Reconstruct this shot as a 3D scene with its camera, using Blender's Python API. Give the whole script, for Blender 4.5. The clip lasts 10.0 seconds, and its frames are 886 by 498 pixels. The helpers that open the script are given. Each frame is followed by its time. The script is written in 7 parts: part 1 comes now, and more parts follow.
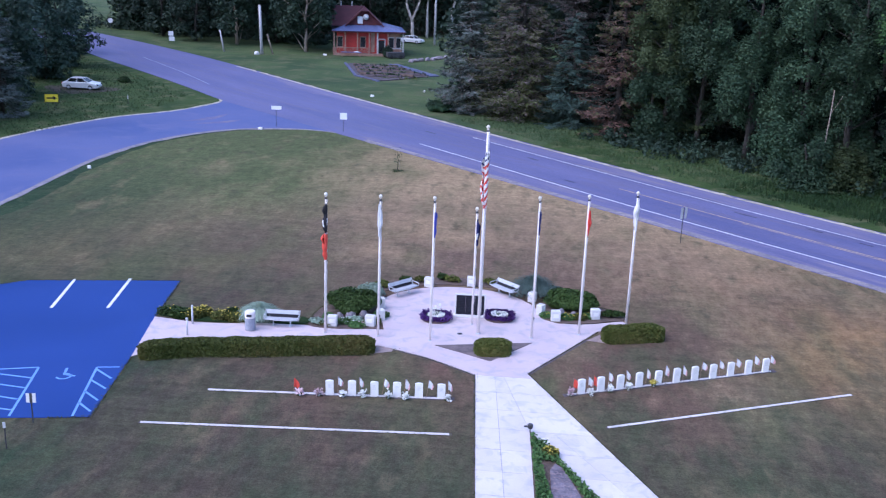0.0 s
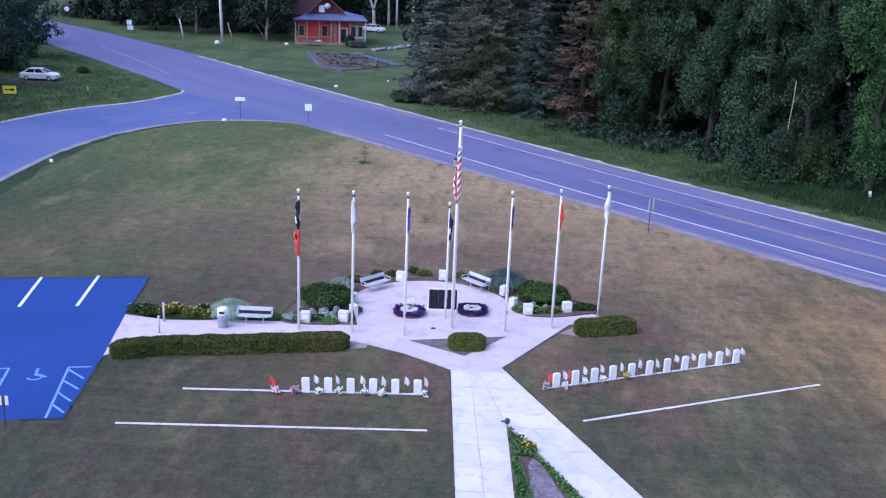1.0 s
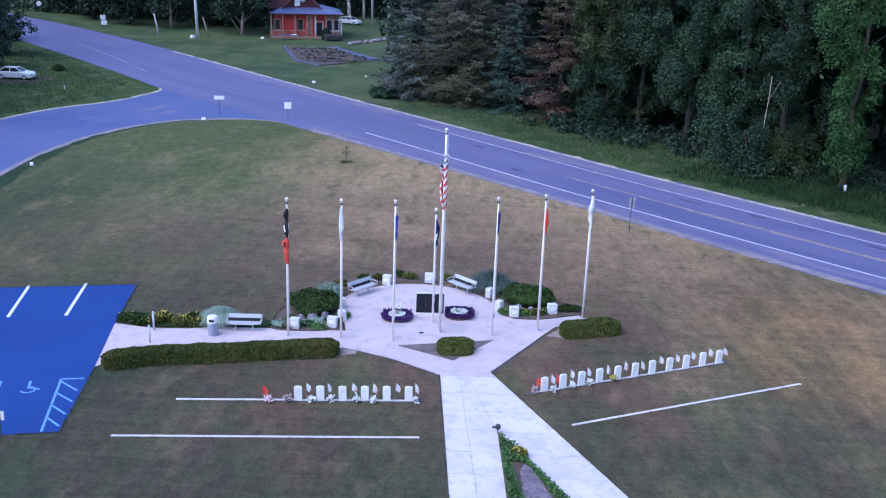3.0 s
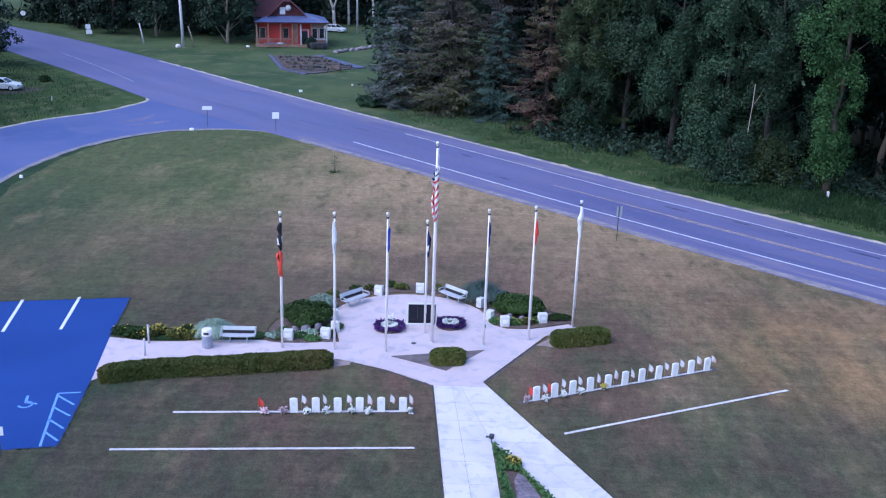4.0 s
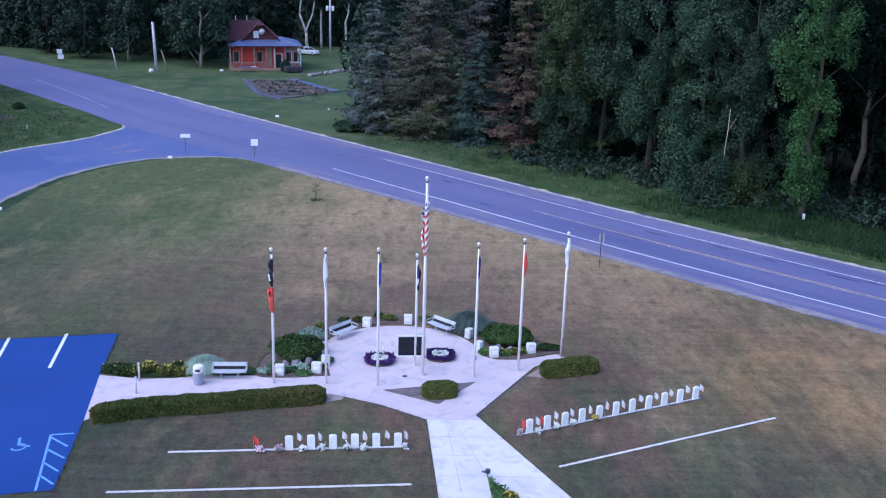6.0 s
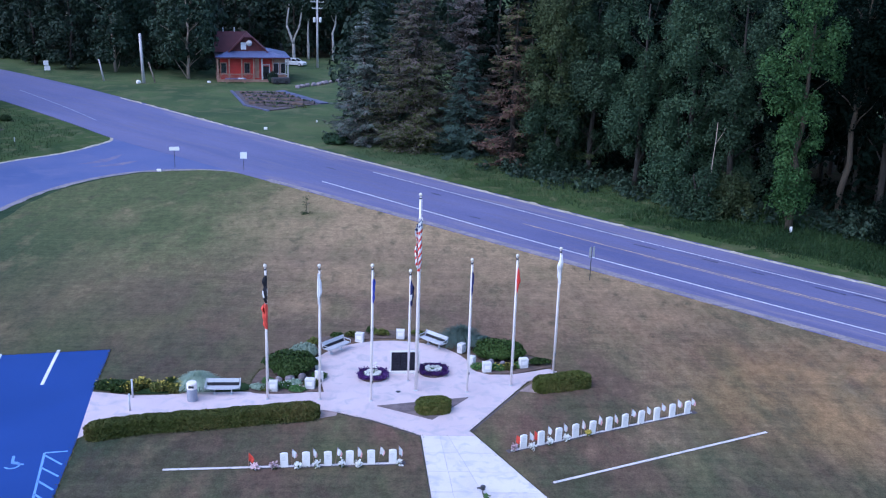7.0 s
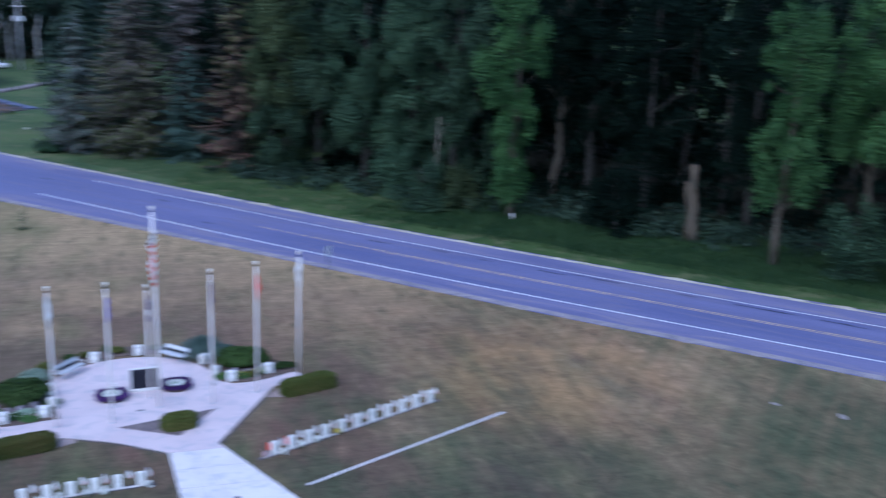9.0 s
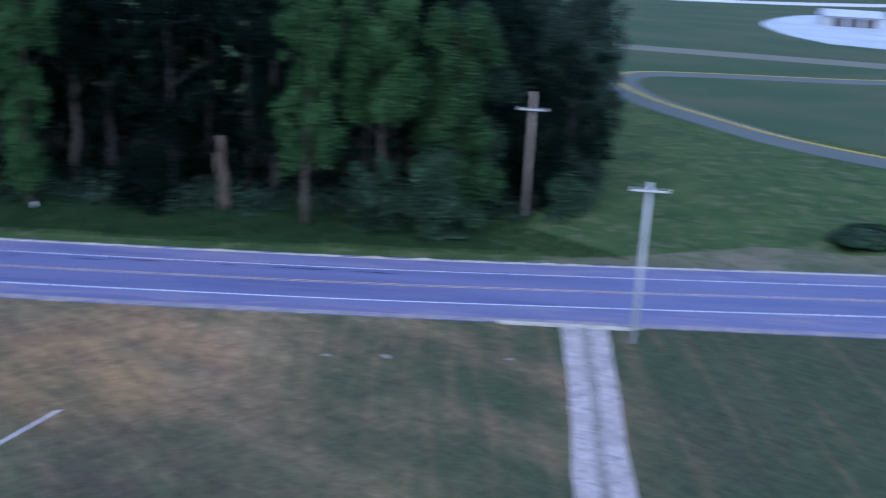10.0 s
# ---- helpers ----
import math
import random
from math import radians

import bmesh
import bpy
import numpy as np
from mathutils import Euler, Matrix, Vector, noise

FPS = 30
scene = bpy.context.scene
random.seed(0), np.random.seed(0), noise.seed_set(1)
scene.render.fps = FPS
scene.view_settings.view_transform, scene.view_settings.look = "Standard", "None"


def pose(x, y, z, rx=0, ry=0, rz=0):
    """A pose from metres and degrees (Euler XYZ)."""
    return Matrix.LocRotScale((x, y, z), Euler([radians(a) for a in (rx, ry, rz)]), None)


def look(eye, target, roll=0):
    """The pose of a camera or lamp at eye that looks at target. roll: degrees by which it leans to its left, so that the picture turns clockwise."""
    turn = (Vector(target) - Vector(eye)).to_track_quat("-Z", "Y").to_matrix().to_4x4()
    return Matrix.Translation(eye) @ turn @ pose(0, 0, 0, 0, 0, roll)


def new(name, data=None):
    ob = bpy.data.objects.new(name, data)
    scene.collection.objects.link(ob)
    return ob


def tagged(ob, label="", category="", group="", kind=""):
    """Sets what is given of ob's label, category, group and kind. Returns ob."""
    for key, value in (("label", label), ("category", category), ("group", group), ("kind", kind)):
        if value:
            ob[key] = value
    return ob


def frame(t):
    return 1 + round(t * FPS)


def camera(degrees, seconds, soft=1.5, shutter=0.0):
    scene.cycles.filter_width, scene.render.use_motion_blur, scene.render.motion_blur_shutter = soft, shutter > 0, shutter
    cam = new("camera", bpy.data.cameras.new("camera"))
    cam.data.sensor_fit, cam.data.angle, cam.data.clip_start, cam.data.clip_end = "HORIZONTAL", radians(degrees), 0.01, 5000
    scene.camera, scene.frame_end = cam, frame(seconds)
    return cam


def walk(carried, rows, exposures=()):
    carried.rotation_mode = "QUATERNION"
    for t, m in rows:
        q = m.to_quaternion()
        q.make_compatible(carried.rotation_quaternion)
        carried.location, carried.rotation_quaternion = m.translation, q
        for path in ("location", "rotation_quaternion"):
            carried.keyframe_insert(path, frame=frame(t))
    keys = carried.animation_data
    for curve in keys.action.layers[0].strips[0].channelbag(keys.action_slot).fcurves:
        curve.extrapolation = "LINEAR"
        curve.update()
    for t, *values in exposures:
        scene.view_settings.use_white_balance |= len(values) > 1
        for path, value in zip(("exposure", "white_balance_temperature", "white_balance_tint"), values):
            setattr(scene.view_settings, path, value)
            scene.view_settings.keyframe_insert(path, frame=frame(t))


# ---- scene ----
cam = camera(46.4, 10.0, soft=1.15, shutter=0.62)
PATH = [
    (0, (2.715, 1.003, 19.907), (2.545, 2.911, 19.331), 2.2),
    (0.5, (2.359, 0.962, 20.125), (2.234, 2.869, 19.536), 2.2),
    (1, (2.036, 1.012, 20.296), (1.944, 2.918, 19.699), 2.4),
    (1.5, (1.809, 1.049, 20.458), (1.737, 2.954, 19.854), 2.4),
    (2, (1.656, 1.135, 20.747), (1.592, 3.038, 20.134), 2.3),
    (3.5, (1.246, 0.296, 21.714), (1.217, 2.197, 21.094), 2.0),
    (4, (1.038, 0.077, 21.98), (1.024, 1.981, 21.369), 1.9),
    (4.5, (0.765, 0.034, 22.267), (0.766, 1.941, 21.662), 1.9),
    (5, (0.521, 0.072, 22.522), (0.534, 1.981, 21.924), 1.8),
    (5.5, (0.234, 0.012, 22.749), (0.262, 1.923, 22.16), 1.7),
    (7, (-0.473, -0.167, 23.385), (-0.402, 1.751, 22.822), 1.8),
    (7.5, (-0.664, -0.259, 23.586), (-0.579, 1.661, 23.031), 1.9),
    (8, (-0.787, -0.357, 23.768), (-0.667, 1.562, 23.218), 1.8),
    (8.5, (-0.659, -0.52, 23.919), (-0.381, 1.383, 23.369), 1.8),
    (9, (-0.841, -0.688, 24.126), (-0.264, 1.144, 23.567), 2.3),
    (9.5, (-1.24, -0.873, 24.444), (-0.273, 0.781, 23.87), 2.7),
    (10, (-1.936, -1.026, 24.391), (-0.598, 0.346, 23.819), 3.1),
]

EXPOSURE = 1.2
walk(cam, [(t, look(eye, aim, roll)) for t, eye, aim, roll in PATH],
     exposures=[(0.0, EXPOSURE, 5600, 24), (1.6, EXPOSURE, 5550, 23), (2.4, EXPOSURE - 0.06, 5420, 21), (5.5, EXPOSURE - 0.13, 5340, 19), (8.0, EXPOSURE - 0.18, 5280, 18), (9.0, EXPOSURE - 0.27, 5150, 13), (10.0, EXPOSURE - 0.35, 5040, 13)])

# ---- sky and light: hazy evening sky, soft light from behind the camera's left shoulder ----
world = bpy.data.worlds.new("world")
scene.world = world
world.use_nodes = True
wn = world.node_tree.nodes
sky = wn.new("ShaderNodeTexSky")
sky.sky_type, sky.sun_disc = "NISHITA", False
SUN_UP, SUN_ROUND = 50.0, 235.0
sky.sun_elevation, sky.sun_rotation = radians(SUN_UP), radians(SUN_ROUND)
sky.air_density, sky.dust_density, sky.ozone_density = 1.2, 0.6, 2.0
world.node_tree.links.new(sky.outputs[0], wn["Background"].inputs[0])
wn["Background"].inputs[1].default_value = 0.12
sun = new("sun", bpy.data.lights.new("sun", "SUN"))
sun.data.energy, sun.data.angle, sun.data.color = 1.2, radians(60), (1.0, 0.93, 0.9)
sd = Vector((math.sin(radians(SUN_ROUND)) * math.cos(radians(SUN_UP)), math.cos(radians(SUN_ROUND)) * math.cos(radians(SUN_UP)), math.sin(radians(SUN_UP))))
sun.matrix_world = look(sd * 300, (0, 0, 0))

# ---- materials ----


def surface(name, dark, light, scale=1.0, rough=0.7, bump=0.2, fine=40.0, third=None, metal=0.0, spec=0.5, stretch=(1, 1, 1), relief=0.02, contrast=0.5, random_tint=0.0, turn=None):
    """A procedural surface: two colours in broad patches, a fine grain, an optional third colour in blotches, and relief."""
    m = bpy.data.materials.new(name)
    m.use_nodes = True
    n, l = m.node_tree.nodes, m.node_tree.links
    p = n["Principled BSDF"]
    p.inputs["Metallic"].default_value, p.inputs["Specular IOR Level"].default_value = metal, spec
    co, mp = n.new("ShaderNodeTexCoord"), n.new("ShaderNodeMapping")
    mp.inputs["Scale"].default_value = stretch
    if turn is not None:
        mp.vector_type = "TEXTURE"
        mp.inputs["Rotation"].default_value = (0, 0, radians(turn))
    l.new(co.outputs["Object"], mp.inputs["Vector"])

    def tex(sc, detail=4.0, dist=0.0):
        t = n.new("ShaderNodeTexNoise")
        t.inputs["Scale"].default_value, t.inputs["Detail"].default_value, t.inputs["Distortion"].default_value = sc, detail, dist
        l.new(mp.outputs[0], t.inputs["Vector"])
        return t

    def mixed(fac, a, b):
        x = n.new("ShaderNodeMix")
        x.data_type = "RGBA"
        l.new(fac, x.inputs[0])
        for slot, v in ((6, a), (7, b)):
            if isinstance(v, tuple):
                x.inputs[slot].default_value = (*v, 1)
            else:
                l.new(v, x.inputs[slot])
        return x.outputs[2]

    def band(src, lo, hi):
        r = n.new("ShaderNodeMapRange")
        r.inputs["From Min"].default_value, r.inputs["From Max"].default_value = lo, hi
        l.new(src, r.inputs["Value"])
        return r.outputs[0]

    broad, grain = tex(scale, 5.0, 0.4), tex(fine, 3.0)
    half = 0.5 * (1 - contrast) * 0.5
    col = mixed(band(broad.outputs["Fac"], 0.5 - half - 0.03, 0.5 + half + 0.03), dark, light)
    if third:
        col = mixed(band(tex(scale * 3.1, 6.0, 0.8).outputs["Fac"], 0.5, 0.68), col, third)
    g = n.new("ShaderNodeMix")
    g.data_type, g.blend_type = "RGBA", "MULTIPLY"
    g.inputs[0].default_value = 1.0
    l.new(col, g.inputs[6])
    v = n.new("ShaderNodeMapRange")
    v.inputs["From Min"].default_value, v.inputs["From Max"].default_value = 0.25, 0.75
    v.inputs["To Min"].default_value, v.inputs["To Max"].default_value = 1 - 0.5 * contrast, 1 + 0.5 * contrast
    l.new(grain.outputs["Fac"], v.inputs["Value"])
    l.new(v.outputs[0], g.inputs[7])
    out = g.outputs[2]
    if random_tint:
        oi, hs, vr = n.new("ShaderNodeObjectInfo"), n.new("ShaderNodeHueSaturation"), n.new("ShaderNodeMapRange")
        vr.inputs["To Min"].default_value, vr.inputs["To Max"].default_value = 1 - random_tint, 1 + random_tint
        l.new(oi.outputs["Random"], vr.inputs["Value"])
        l.new(vr.outputs[0], hs.inputs["Value"])
        l.new(out, hs.inputs["Color"])
        out = hs.outputs[0]
    l.new(out, p.inputs["Base Color"])
    rr = n.new("ShaderNodeMapRange")
    rr.inputs["To Min"].default_value, rr.inputs["To Max"].default_value = max(0.03, rough - 0.12), min(1.0, rough + 0.12)
    l.new(broad.outputs["Fac"], rr.inputs["Value"])
    l.new(rr.outputs[0], p.inputs["Roughness"])
    if bump:
        b = n.new("ShaderNodeBump")
        b.inputs["Strength"].default_value, b.inputs["Distance"].default_value = bump, relief
        l.new(grain.outputs["Fac"], b.inputs["Height"])
        l.new(b.outputs[0], p.inputs["Normal"])
    return m


def foliage(name, a, b, c, through_light=0.25, spec=0.2):
    """Leaves: colour varies from leaf to leaf, from tree to tree and in broad patches; a little light passes through."""
    m = bpy.data.materials.new(name)
    m.use_nodes = True
    n, l = m.node_tree.nodes, m.node_tree.links
    p = n["Principled BSDF"]
    p.inputs["Roughness"].default_value, p.inputs["Specular IOR Level"].default_value = 0.6, spec
    ge, ramp = n.new("ShaderNodeNewGeometry"), n.new("ShaderNodeValToRGB")
    ramp.color_ramp.elements[0].color, ramp.color_ramp.elements[1].color = (*a, 1), (*c, 1)
    ramp.color_ramp.elements[0].position, ramp.color_ramp.elements[1].position = 0.26, 0.76
    ramp.color_ramp.elements.new(0.5).color = (*b, 1)
    co, tx = n.new("ShaderNodeTexCoord"), n.new("ShaderNodeTexNoise")
    tx.inputs["Scale"].default_value = 0.35
    l.new(co.outputs["Object"], tx.inputs["Vector"])
    mx = n.new("ShaderNodeMix")
    mx.inputs[0].default_value = 0.22
    l.new(tx.outputs["Fac"], mx.inputs[2])
    l.new(ge.outputs["Random Per Island"], mx.inputs[3])
    l.new(mx.outputs[0], ramp.inputs[0])
    oi, hs, vr = n.new("ShaderNodeObjectInfo"), n.new("ShaderNodeHueSaturation"), n.new("ShaderNodeMapRange")
    vr.inputs["To Min"].default_value, vr.inputs["To Max"].default_value = 0.75, 1.25
    l.new(oi.outputs["Random"], vr.inputs["Value"])
    l.new(vr.outputs[0], hs.inputs["Value"])
    l.new(ramp.outputs[0], hs.inputs["Color"])
    l.new(hs.outputs[0], p.inputs["Base Color"])
    tr, ad = n.new("ShaderNodeBsdfTranslucent"), n.new("ShaderNodeMixShader")
    ad.inputs[0].default_value = through_light
    l.new(hs.outputs[0], tr.inputs["Color"])
    l.new(p.outputs[0], ad.inputs[1])
    l.new(tr.outputs[0], ad.inputs[2])
    l.new(ad.outputs[0], n["Material Output"].inputs["Surface"])
    return m


def lawn_grass():
    """Mown grass in a dry summer: browned in the open middle, greener towards the roads, with mottles, mowing streaks and fine tufts."""
    m = bpy.data.materials.new("dry_lawn")
    m.use_nodes = True
    n, l = m.node_tree.nodes, m.node_tree.links
    p = n["Principled BSDF"]
    p.inputs["Roughness"].default_value, p.inputs["Specular IOR Level"].default_value = 0.95, 0.1
    co = n.new("ShaderNodeTexCoord")

    def tex(sc, detail=4.0, stretch=(1, 1, 1), turn=0.0, rough=0.6):
        mp, t = n.new("ShaderNodeMapping"), n.new("ShaderNodeTexNoise")
        mp.inputs["Scale"].default_value, mp.inputs["Rotation"].default_value = stretch, (0, 0, radians(turn))
        l.new(co.outputs["Object"], mp.inputs["Vector"])
        l.new(mp.outputs[0], t.inputs["Vector"])
        t.inputs["Scale"].default_value, t.inputs["Detail"].default_value, t.inputs["Roughness"].default_value = sc, detail, rough
        return t.outputs["Fac"]

    def ranged(v, a, b, lo=0.0, hi=1.0):
        r = n.new("ShaderNodeMapRange")
        r.inputs["From Min"].default_value, r.inputs["From Max"].default_value = a, b
        r.inputs["To Min"].default_value, r.inputs["To Max"].default_value = lo, hi
        l.new(v, r.inputs["Value"])
        return r.outputs[0]

    def calc(op, a, b):
        x = n.new("ShaderNodeMath")
        x.operation = op
        for slot, v in ((0, a), (1, b)):
            if isinstance(v, float):
                x.inputs[slot].default_value = v
            else:
                l.new(v, x.inputs[slot])
        return x.outputs[0]

    def mixed(f, a, b):
        x = n.new("ShaderNodeMix")
        x.data_type = "RGBA"
        l.new(f, x.inputs[0])
        for slot, v in ((6, a), (7, b)):
            if isinstance(v, tuple):
                x.inputs[slot].default_value = (*v, 1)
            else:
                l.new(v, x.inputs[slot])
        return x.outputs[2]

    dist = n.new("ShaderNodeVectorMath")
    dist.operation = "DISTANCE"
    dist.inputs[1].default_value = (13, 81, 0)
    l.new(co.outputs["Object"], dist.inputs[0])
    other = n.new("ShaderNodeVectorMath")
    other.operation = "DISTANCE"
    other.inputs[1].default_value = (30, 52, 0)
    l.new(co.outputs["Object"], other.inputs[0])
    far = calc("MINIMUM", dist.outputs["Value"], calc("ADD", other.outputs["Value"], 7.0))
    # noise stretch in y, chosen so patches look even from the camera
    along = (1.0, 0.42, 1.0)
    green = calc("ADD", ranged(far, 13, 42, -0.27, 0.27), tex(0.075, 6.0, along))
    col = mixed(ranged(green, 0.36, 0.70), (0.315, 0.225, 0.130), (0.090, 0.108, 0.046))
    # brown tone round the memorial, darker towards the camera
    xyz = n.new("ShaderNodeSeparateXYZ")
    l.new(co.outputs["Object"], xyz.inputs[0])
    near_brown = mixed(ranged(tex(0.30, 5.0, along), 0.42, 0.58), (0.138, 0.082, 0.060), (0.072, 0.064, 0.042))
    near_brown = mixed(calc("MAXIMUM", ranged(xyz.outputs["Y"], 51, 60), ranged(xyz.outputs["X"], 15, 22)), near_brown, mixed(ranged(tex(0.22, 5.0, along), 0.40, 0.62), (0.245, 0.155, 0.092), (0.150, 0.100, 0.066)))
    col = mixed(calc("MULTIPLY", ranged(xyz.outputs["Y"], 78, 58, 0.0, 0.95), ranged(tex(0.17, 5.0, along), 0.26, 0.54)), col, near_brown)
    # browned band across the lawn behind the memorial
    band = n.new("ShaderNodeVectorMath")
    band.operation = "DISTANCE"
    band.inputs[1].default_value = (-5, 63, 0)
    l.new(co.outputs["Object"], band.inputs[0])
    col = mixed(calc("MULTIPLY", ranged(band.outputs["Value"], 22, 7, 0.0, 0.75), ranged(tex(0.15, 5.0, (0.5, 0.8, 1.0)), 0.30, 0.56)), col, (0.118, 0.080, 0.062))
    # lens falloff painted as darker green: by the lot, right-hand strips, across the drive
    beside = n.new("ShaderNodeVectorMath")
    beside.operation = "DOT_PRODUCT"
    beside.inputs[1].default_value = (1.0, -1.136, 0)
    l.new(co.outputs["Object"], beside.inputs[0])
    edge_dim = calc("MULTIPLY", ranged(xyz.outputs["X"], -4, -15), ranged(xyz.outputs["Y"], 74, 50))
    edge_dim = calc("MAXIMUM", edge_dim, calc("MULTIPLY", calc("MULTIPLY", ranged(xyz.outputs["X"], 8, 15, 0.0, 0.75), ranged(xyz.outputs["X"], 28, 21)), ranged(xyz.outputs["Y"], 64, 50)))
    edge_dim = calc("MAXIMUM", edge_dim, ranged(beside.outputs["Value"], 8.4, 13.0))
    edge_dim = calc("MAXIMUM", edge_dim, calc("MULTIPLY", ranged(xyz.outputs["X"], -19, -31, 0.0, 0.8), ranged(xyz.outputs["Y"], 92, 72)))
    edge_dim = calc("MAXIMUM", edge_dim, calc("MULTIPLY", ranged(xyz.outputs["Y"], 47, 37, 0.0, 0.75), ranged(xyz.outputs["X"], 24, 18)))
    dim_tone = mixed(calc("ADD", ranged(tex(0.26, 5.0, along), 0.44, 0.58), ranged(xyz.outputs["X"], -16, -22)), (0.058, 0.051, 0.038), (0.036, 0.056, 0.031))
    col = mixed(calc("MULTIPLY", edge_dim, ranged(tex(0.34, 5.0, along), 0.25, 0.55, 0.5, 1.0)), col, dim_tone)
    # olive tussocks and straw patches, stretched along the view to look round from the camera
    col = mixed(ranged(tex(0.30, 6.0, along), 0.48, 0.70, 0.0, 0.45), col, (0.104, 0.108, 0.050))
    around = n.new("ShaderNodeVectorMath")
    around.operation = "DISTANCE"
    around.inputs[1].default_value = (-6, 58, 0)
    l.new(co.outputs["Object"], around.inputs[0])
    straw = calc("MULTIPLY", ranged(tex(0.45, 5.0, (0.9, 0.4, 1), 12), 0.55, 0.80, 0.0, 0.55), ranged(around.outputs["Value"], 10, 20, 0.15, 1.0))
    col = mixed(straw, col, (0.285, 0.205, 0.120))
    col = mixed(ranged(tex(0.8, 4.0, along), 0.55, 0.78), col, (0.082, 0.078, 0.046))
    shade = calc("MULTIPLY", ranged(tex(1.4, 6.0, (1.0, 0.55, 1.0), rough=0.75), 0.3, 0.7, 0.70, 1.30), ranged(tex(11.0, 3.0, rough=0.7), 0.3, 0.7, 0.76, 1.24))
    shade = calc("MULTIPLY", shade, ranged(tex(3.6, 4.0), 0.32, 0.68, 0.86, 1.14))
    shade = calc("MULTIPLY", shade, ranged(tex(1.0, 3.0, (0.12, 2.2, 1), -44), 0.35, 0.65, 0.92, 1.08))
    # olive ground between the strips and the drive, round a warm tan patch
    patch = n.new("ShaderNodeVectorMath")
    patch.operation = "DISTANCE"
    patch.inputs[1].default_value = (23, 52, 0)
    l.new(co.outputs["Object"], patch.inputs[0])
    col = mixed(calc("MULTIPLY", ranged(patch.outputs["Value"], 11, 3, 0.0, 0.75), ranged(tex(0.33, 5.0, along), 0.34, 0.60)), col, (0.330, 0.200, 0.094))
    olive = calc("MULTIPLY", ranged(patch.outputs["Value"], 7, 14), ranged(xyz.outputs["X"], 17, 26))
    olive = calc("MULTIPLY", olive, ranged(tex(0.11, 5.0, along), 0.34, 0.60, 0.35, 0.95))
    col = mixed(olive, col, (0.050, 0.064, 0.034))
    # mowing rows towards the drive: green and straw lines side by side
    row_map, rows_t = n.new("ShaderNodeMapping"), n.new("ShaderNodeTexNoise")
    row_map.vector_type = "TEXTURE"
    row_map.inputs["Rotation"].default_value, row_map.inputs["Scale"].default_value = (0, 0, radians(48)), (14, 1, 1)
    l.new(co.outputs["Object"], row_map.inputs["Vector"])
    l.new(row_map.outputs[0], rows_t.inputs["Vector"])
    rows_t.inputs["Scale"].default_value, rows_t.inputs["Detail"].default_value = 1.1, 2.0
    where = ranged(xyz.outputs["X"], 18, 34)
    col = mixed(calc("MULTIPLY", where, ranged(rows_t.outputs["Fac"], 0.46, 0.64, 0.0, 0.42)), col, (0.062, 0.080, 0.044))
    col = mixed(calc("MULTIPLY", where, ranged(rows_t.outputs["Fac"], 0.48, 0.30, 0.0, 0.30)), col, (0.215, 0.145, 0.088))
    g = n.new("ShaderNodeMix")
    g.data_type, g.blend_type = "RGBA", "MULTIPLY"
    g.inputs[0].default_value = 1.0
    l.new(col, g.inputs[6])
    l.new(shade, g.inputs[7])
    l.new(g.outputs[2], p.inputs["Base Color"])
    b = n.new("ShaderNodeBump")
    b.inputs["Strength"].default_value, b.inputs["Distance"].default_value = 0.6, 0.05
    l.new(tex(9.0, 3.0), b.inputs["Height"])
    l.new(b.outputs[0], p.inputs["Normal"])
    return m


M = {}
M["verge"] = surface("verge_grass", (0.031, 0.060, 0.019), (0.061, 0.096, 0.031), 0.16, 0.95, 0.6, 5.0, (0.100, 0.112, 0.052), spec=0.1, relief=0.12)
M["lawn"] = lawn_grass()
M["rim"] = surface("rank_rim_grass", (0.020, 0.042, 0.020), (0.036, 0.062, 0.030), 0.3, 0.95, 0.6, 5.0, (0.052, 0.070, 0.036), spec=0.1, relief=0.1)
M["yardgrass"] = surface("mown_yard_grass", (0.044, 0.076, 0.034), (0.084, 0.120, 0.050), 0.10, 0.95, 0.6, 5.0, (0.105, 0.118, 0.060), spec=0.1, relief=0.1)
M["dirt"] = surface("bare_dirt", (0.060, 0.056, 0.046), (0.105, 0.090, 0.074), 0.5, 0.95, 0.5, 8.0, (0.045, 0.060, 0.030), spec=0.1, relief=0.05)
# green of dark border plants; along the wood it also holds painted shade
M["weeds"] = surface("border_and_shade_green", (0.014, 0.032, 0.012), (0.026, 0.050, 0.018), 0.2, 0.95, 0.7, 5.0, (0.034, 0.055, 0.022), spec=0.06, relief=0.12)
M["mownverge"] = surface("tan_mown_verge", (0.095, 0.102, 0.060), (0.165, 0.145, 0.098), 0.16, 0.95, 0.5, 5.0, (0.075, 0.092, 0.045), spec=0.1, relief=0.06)
M["asphalt"] = surface("weathered_asphalt", (0.104, 0.111, 0.228), (0.156, 0.154, 0.280), 0.35, 0.7, 0.3, 28.0, (0.150, 0.142, 0.235), spec=0.3, stretch=(9, 1, 1), turn=-45, contrast=0.35)
M["side_asphalt"] = surface("blue_grey_asphalt", (0.070, 0.098, 0.245), (0.130, 0.146, 0.290), 0.09, 0.7, 0.3, 28.0, (0.118, 0.132, 0.268), spec=0.3, contrast=0.35)
M["paved_edge"] = surface("worn_paved_shoulder", (0.125, 0.124, 0.236), (0.185, 0.175, 0.290), 0.4, 0.8, 0.4, 20.0, (0.215, 0.190, 0.255), spec=0.25, stretch=(7, 1, 1), turn=-45, contrast=0.35)
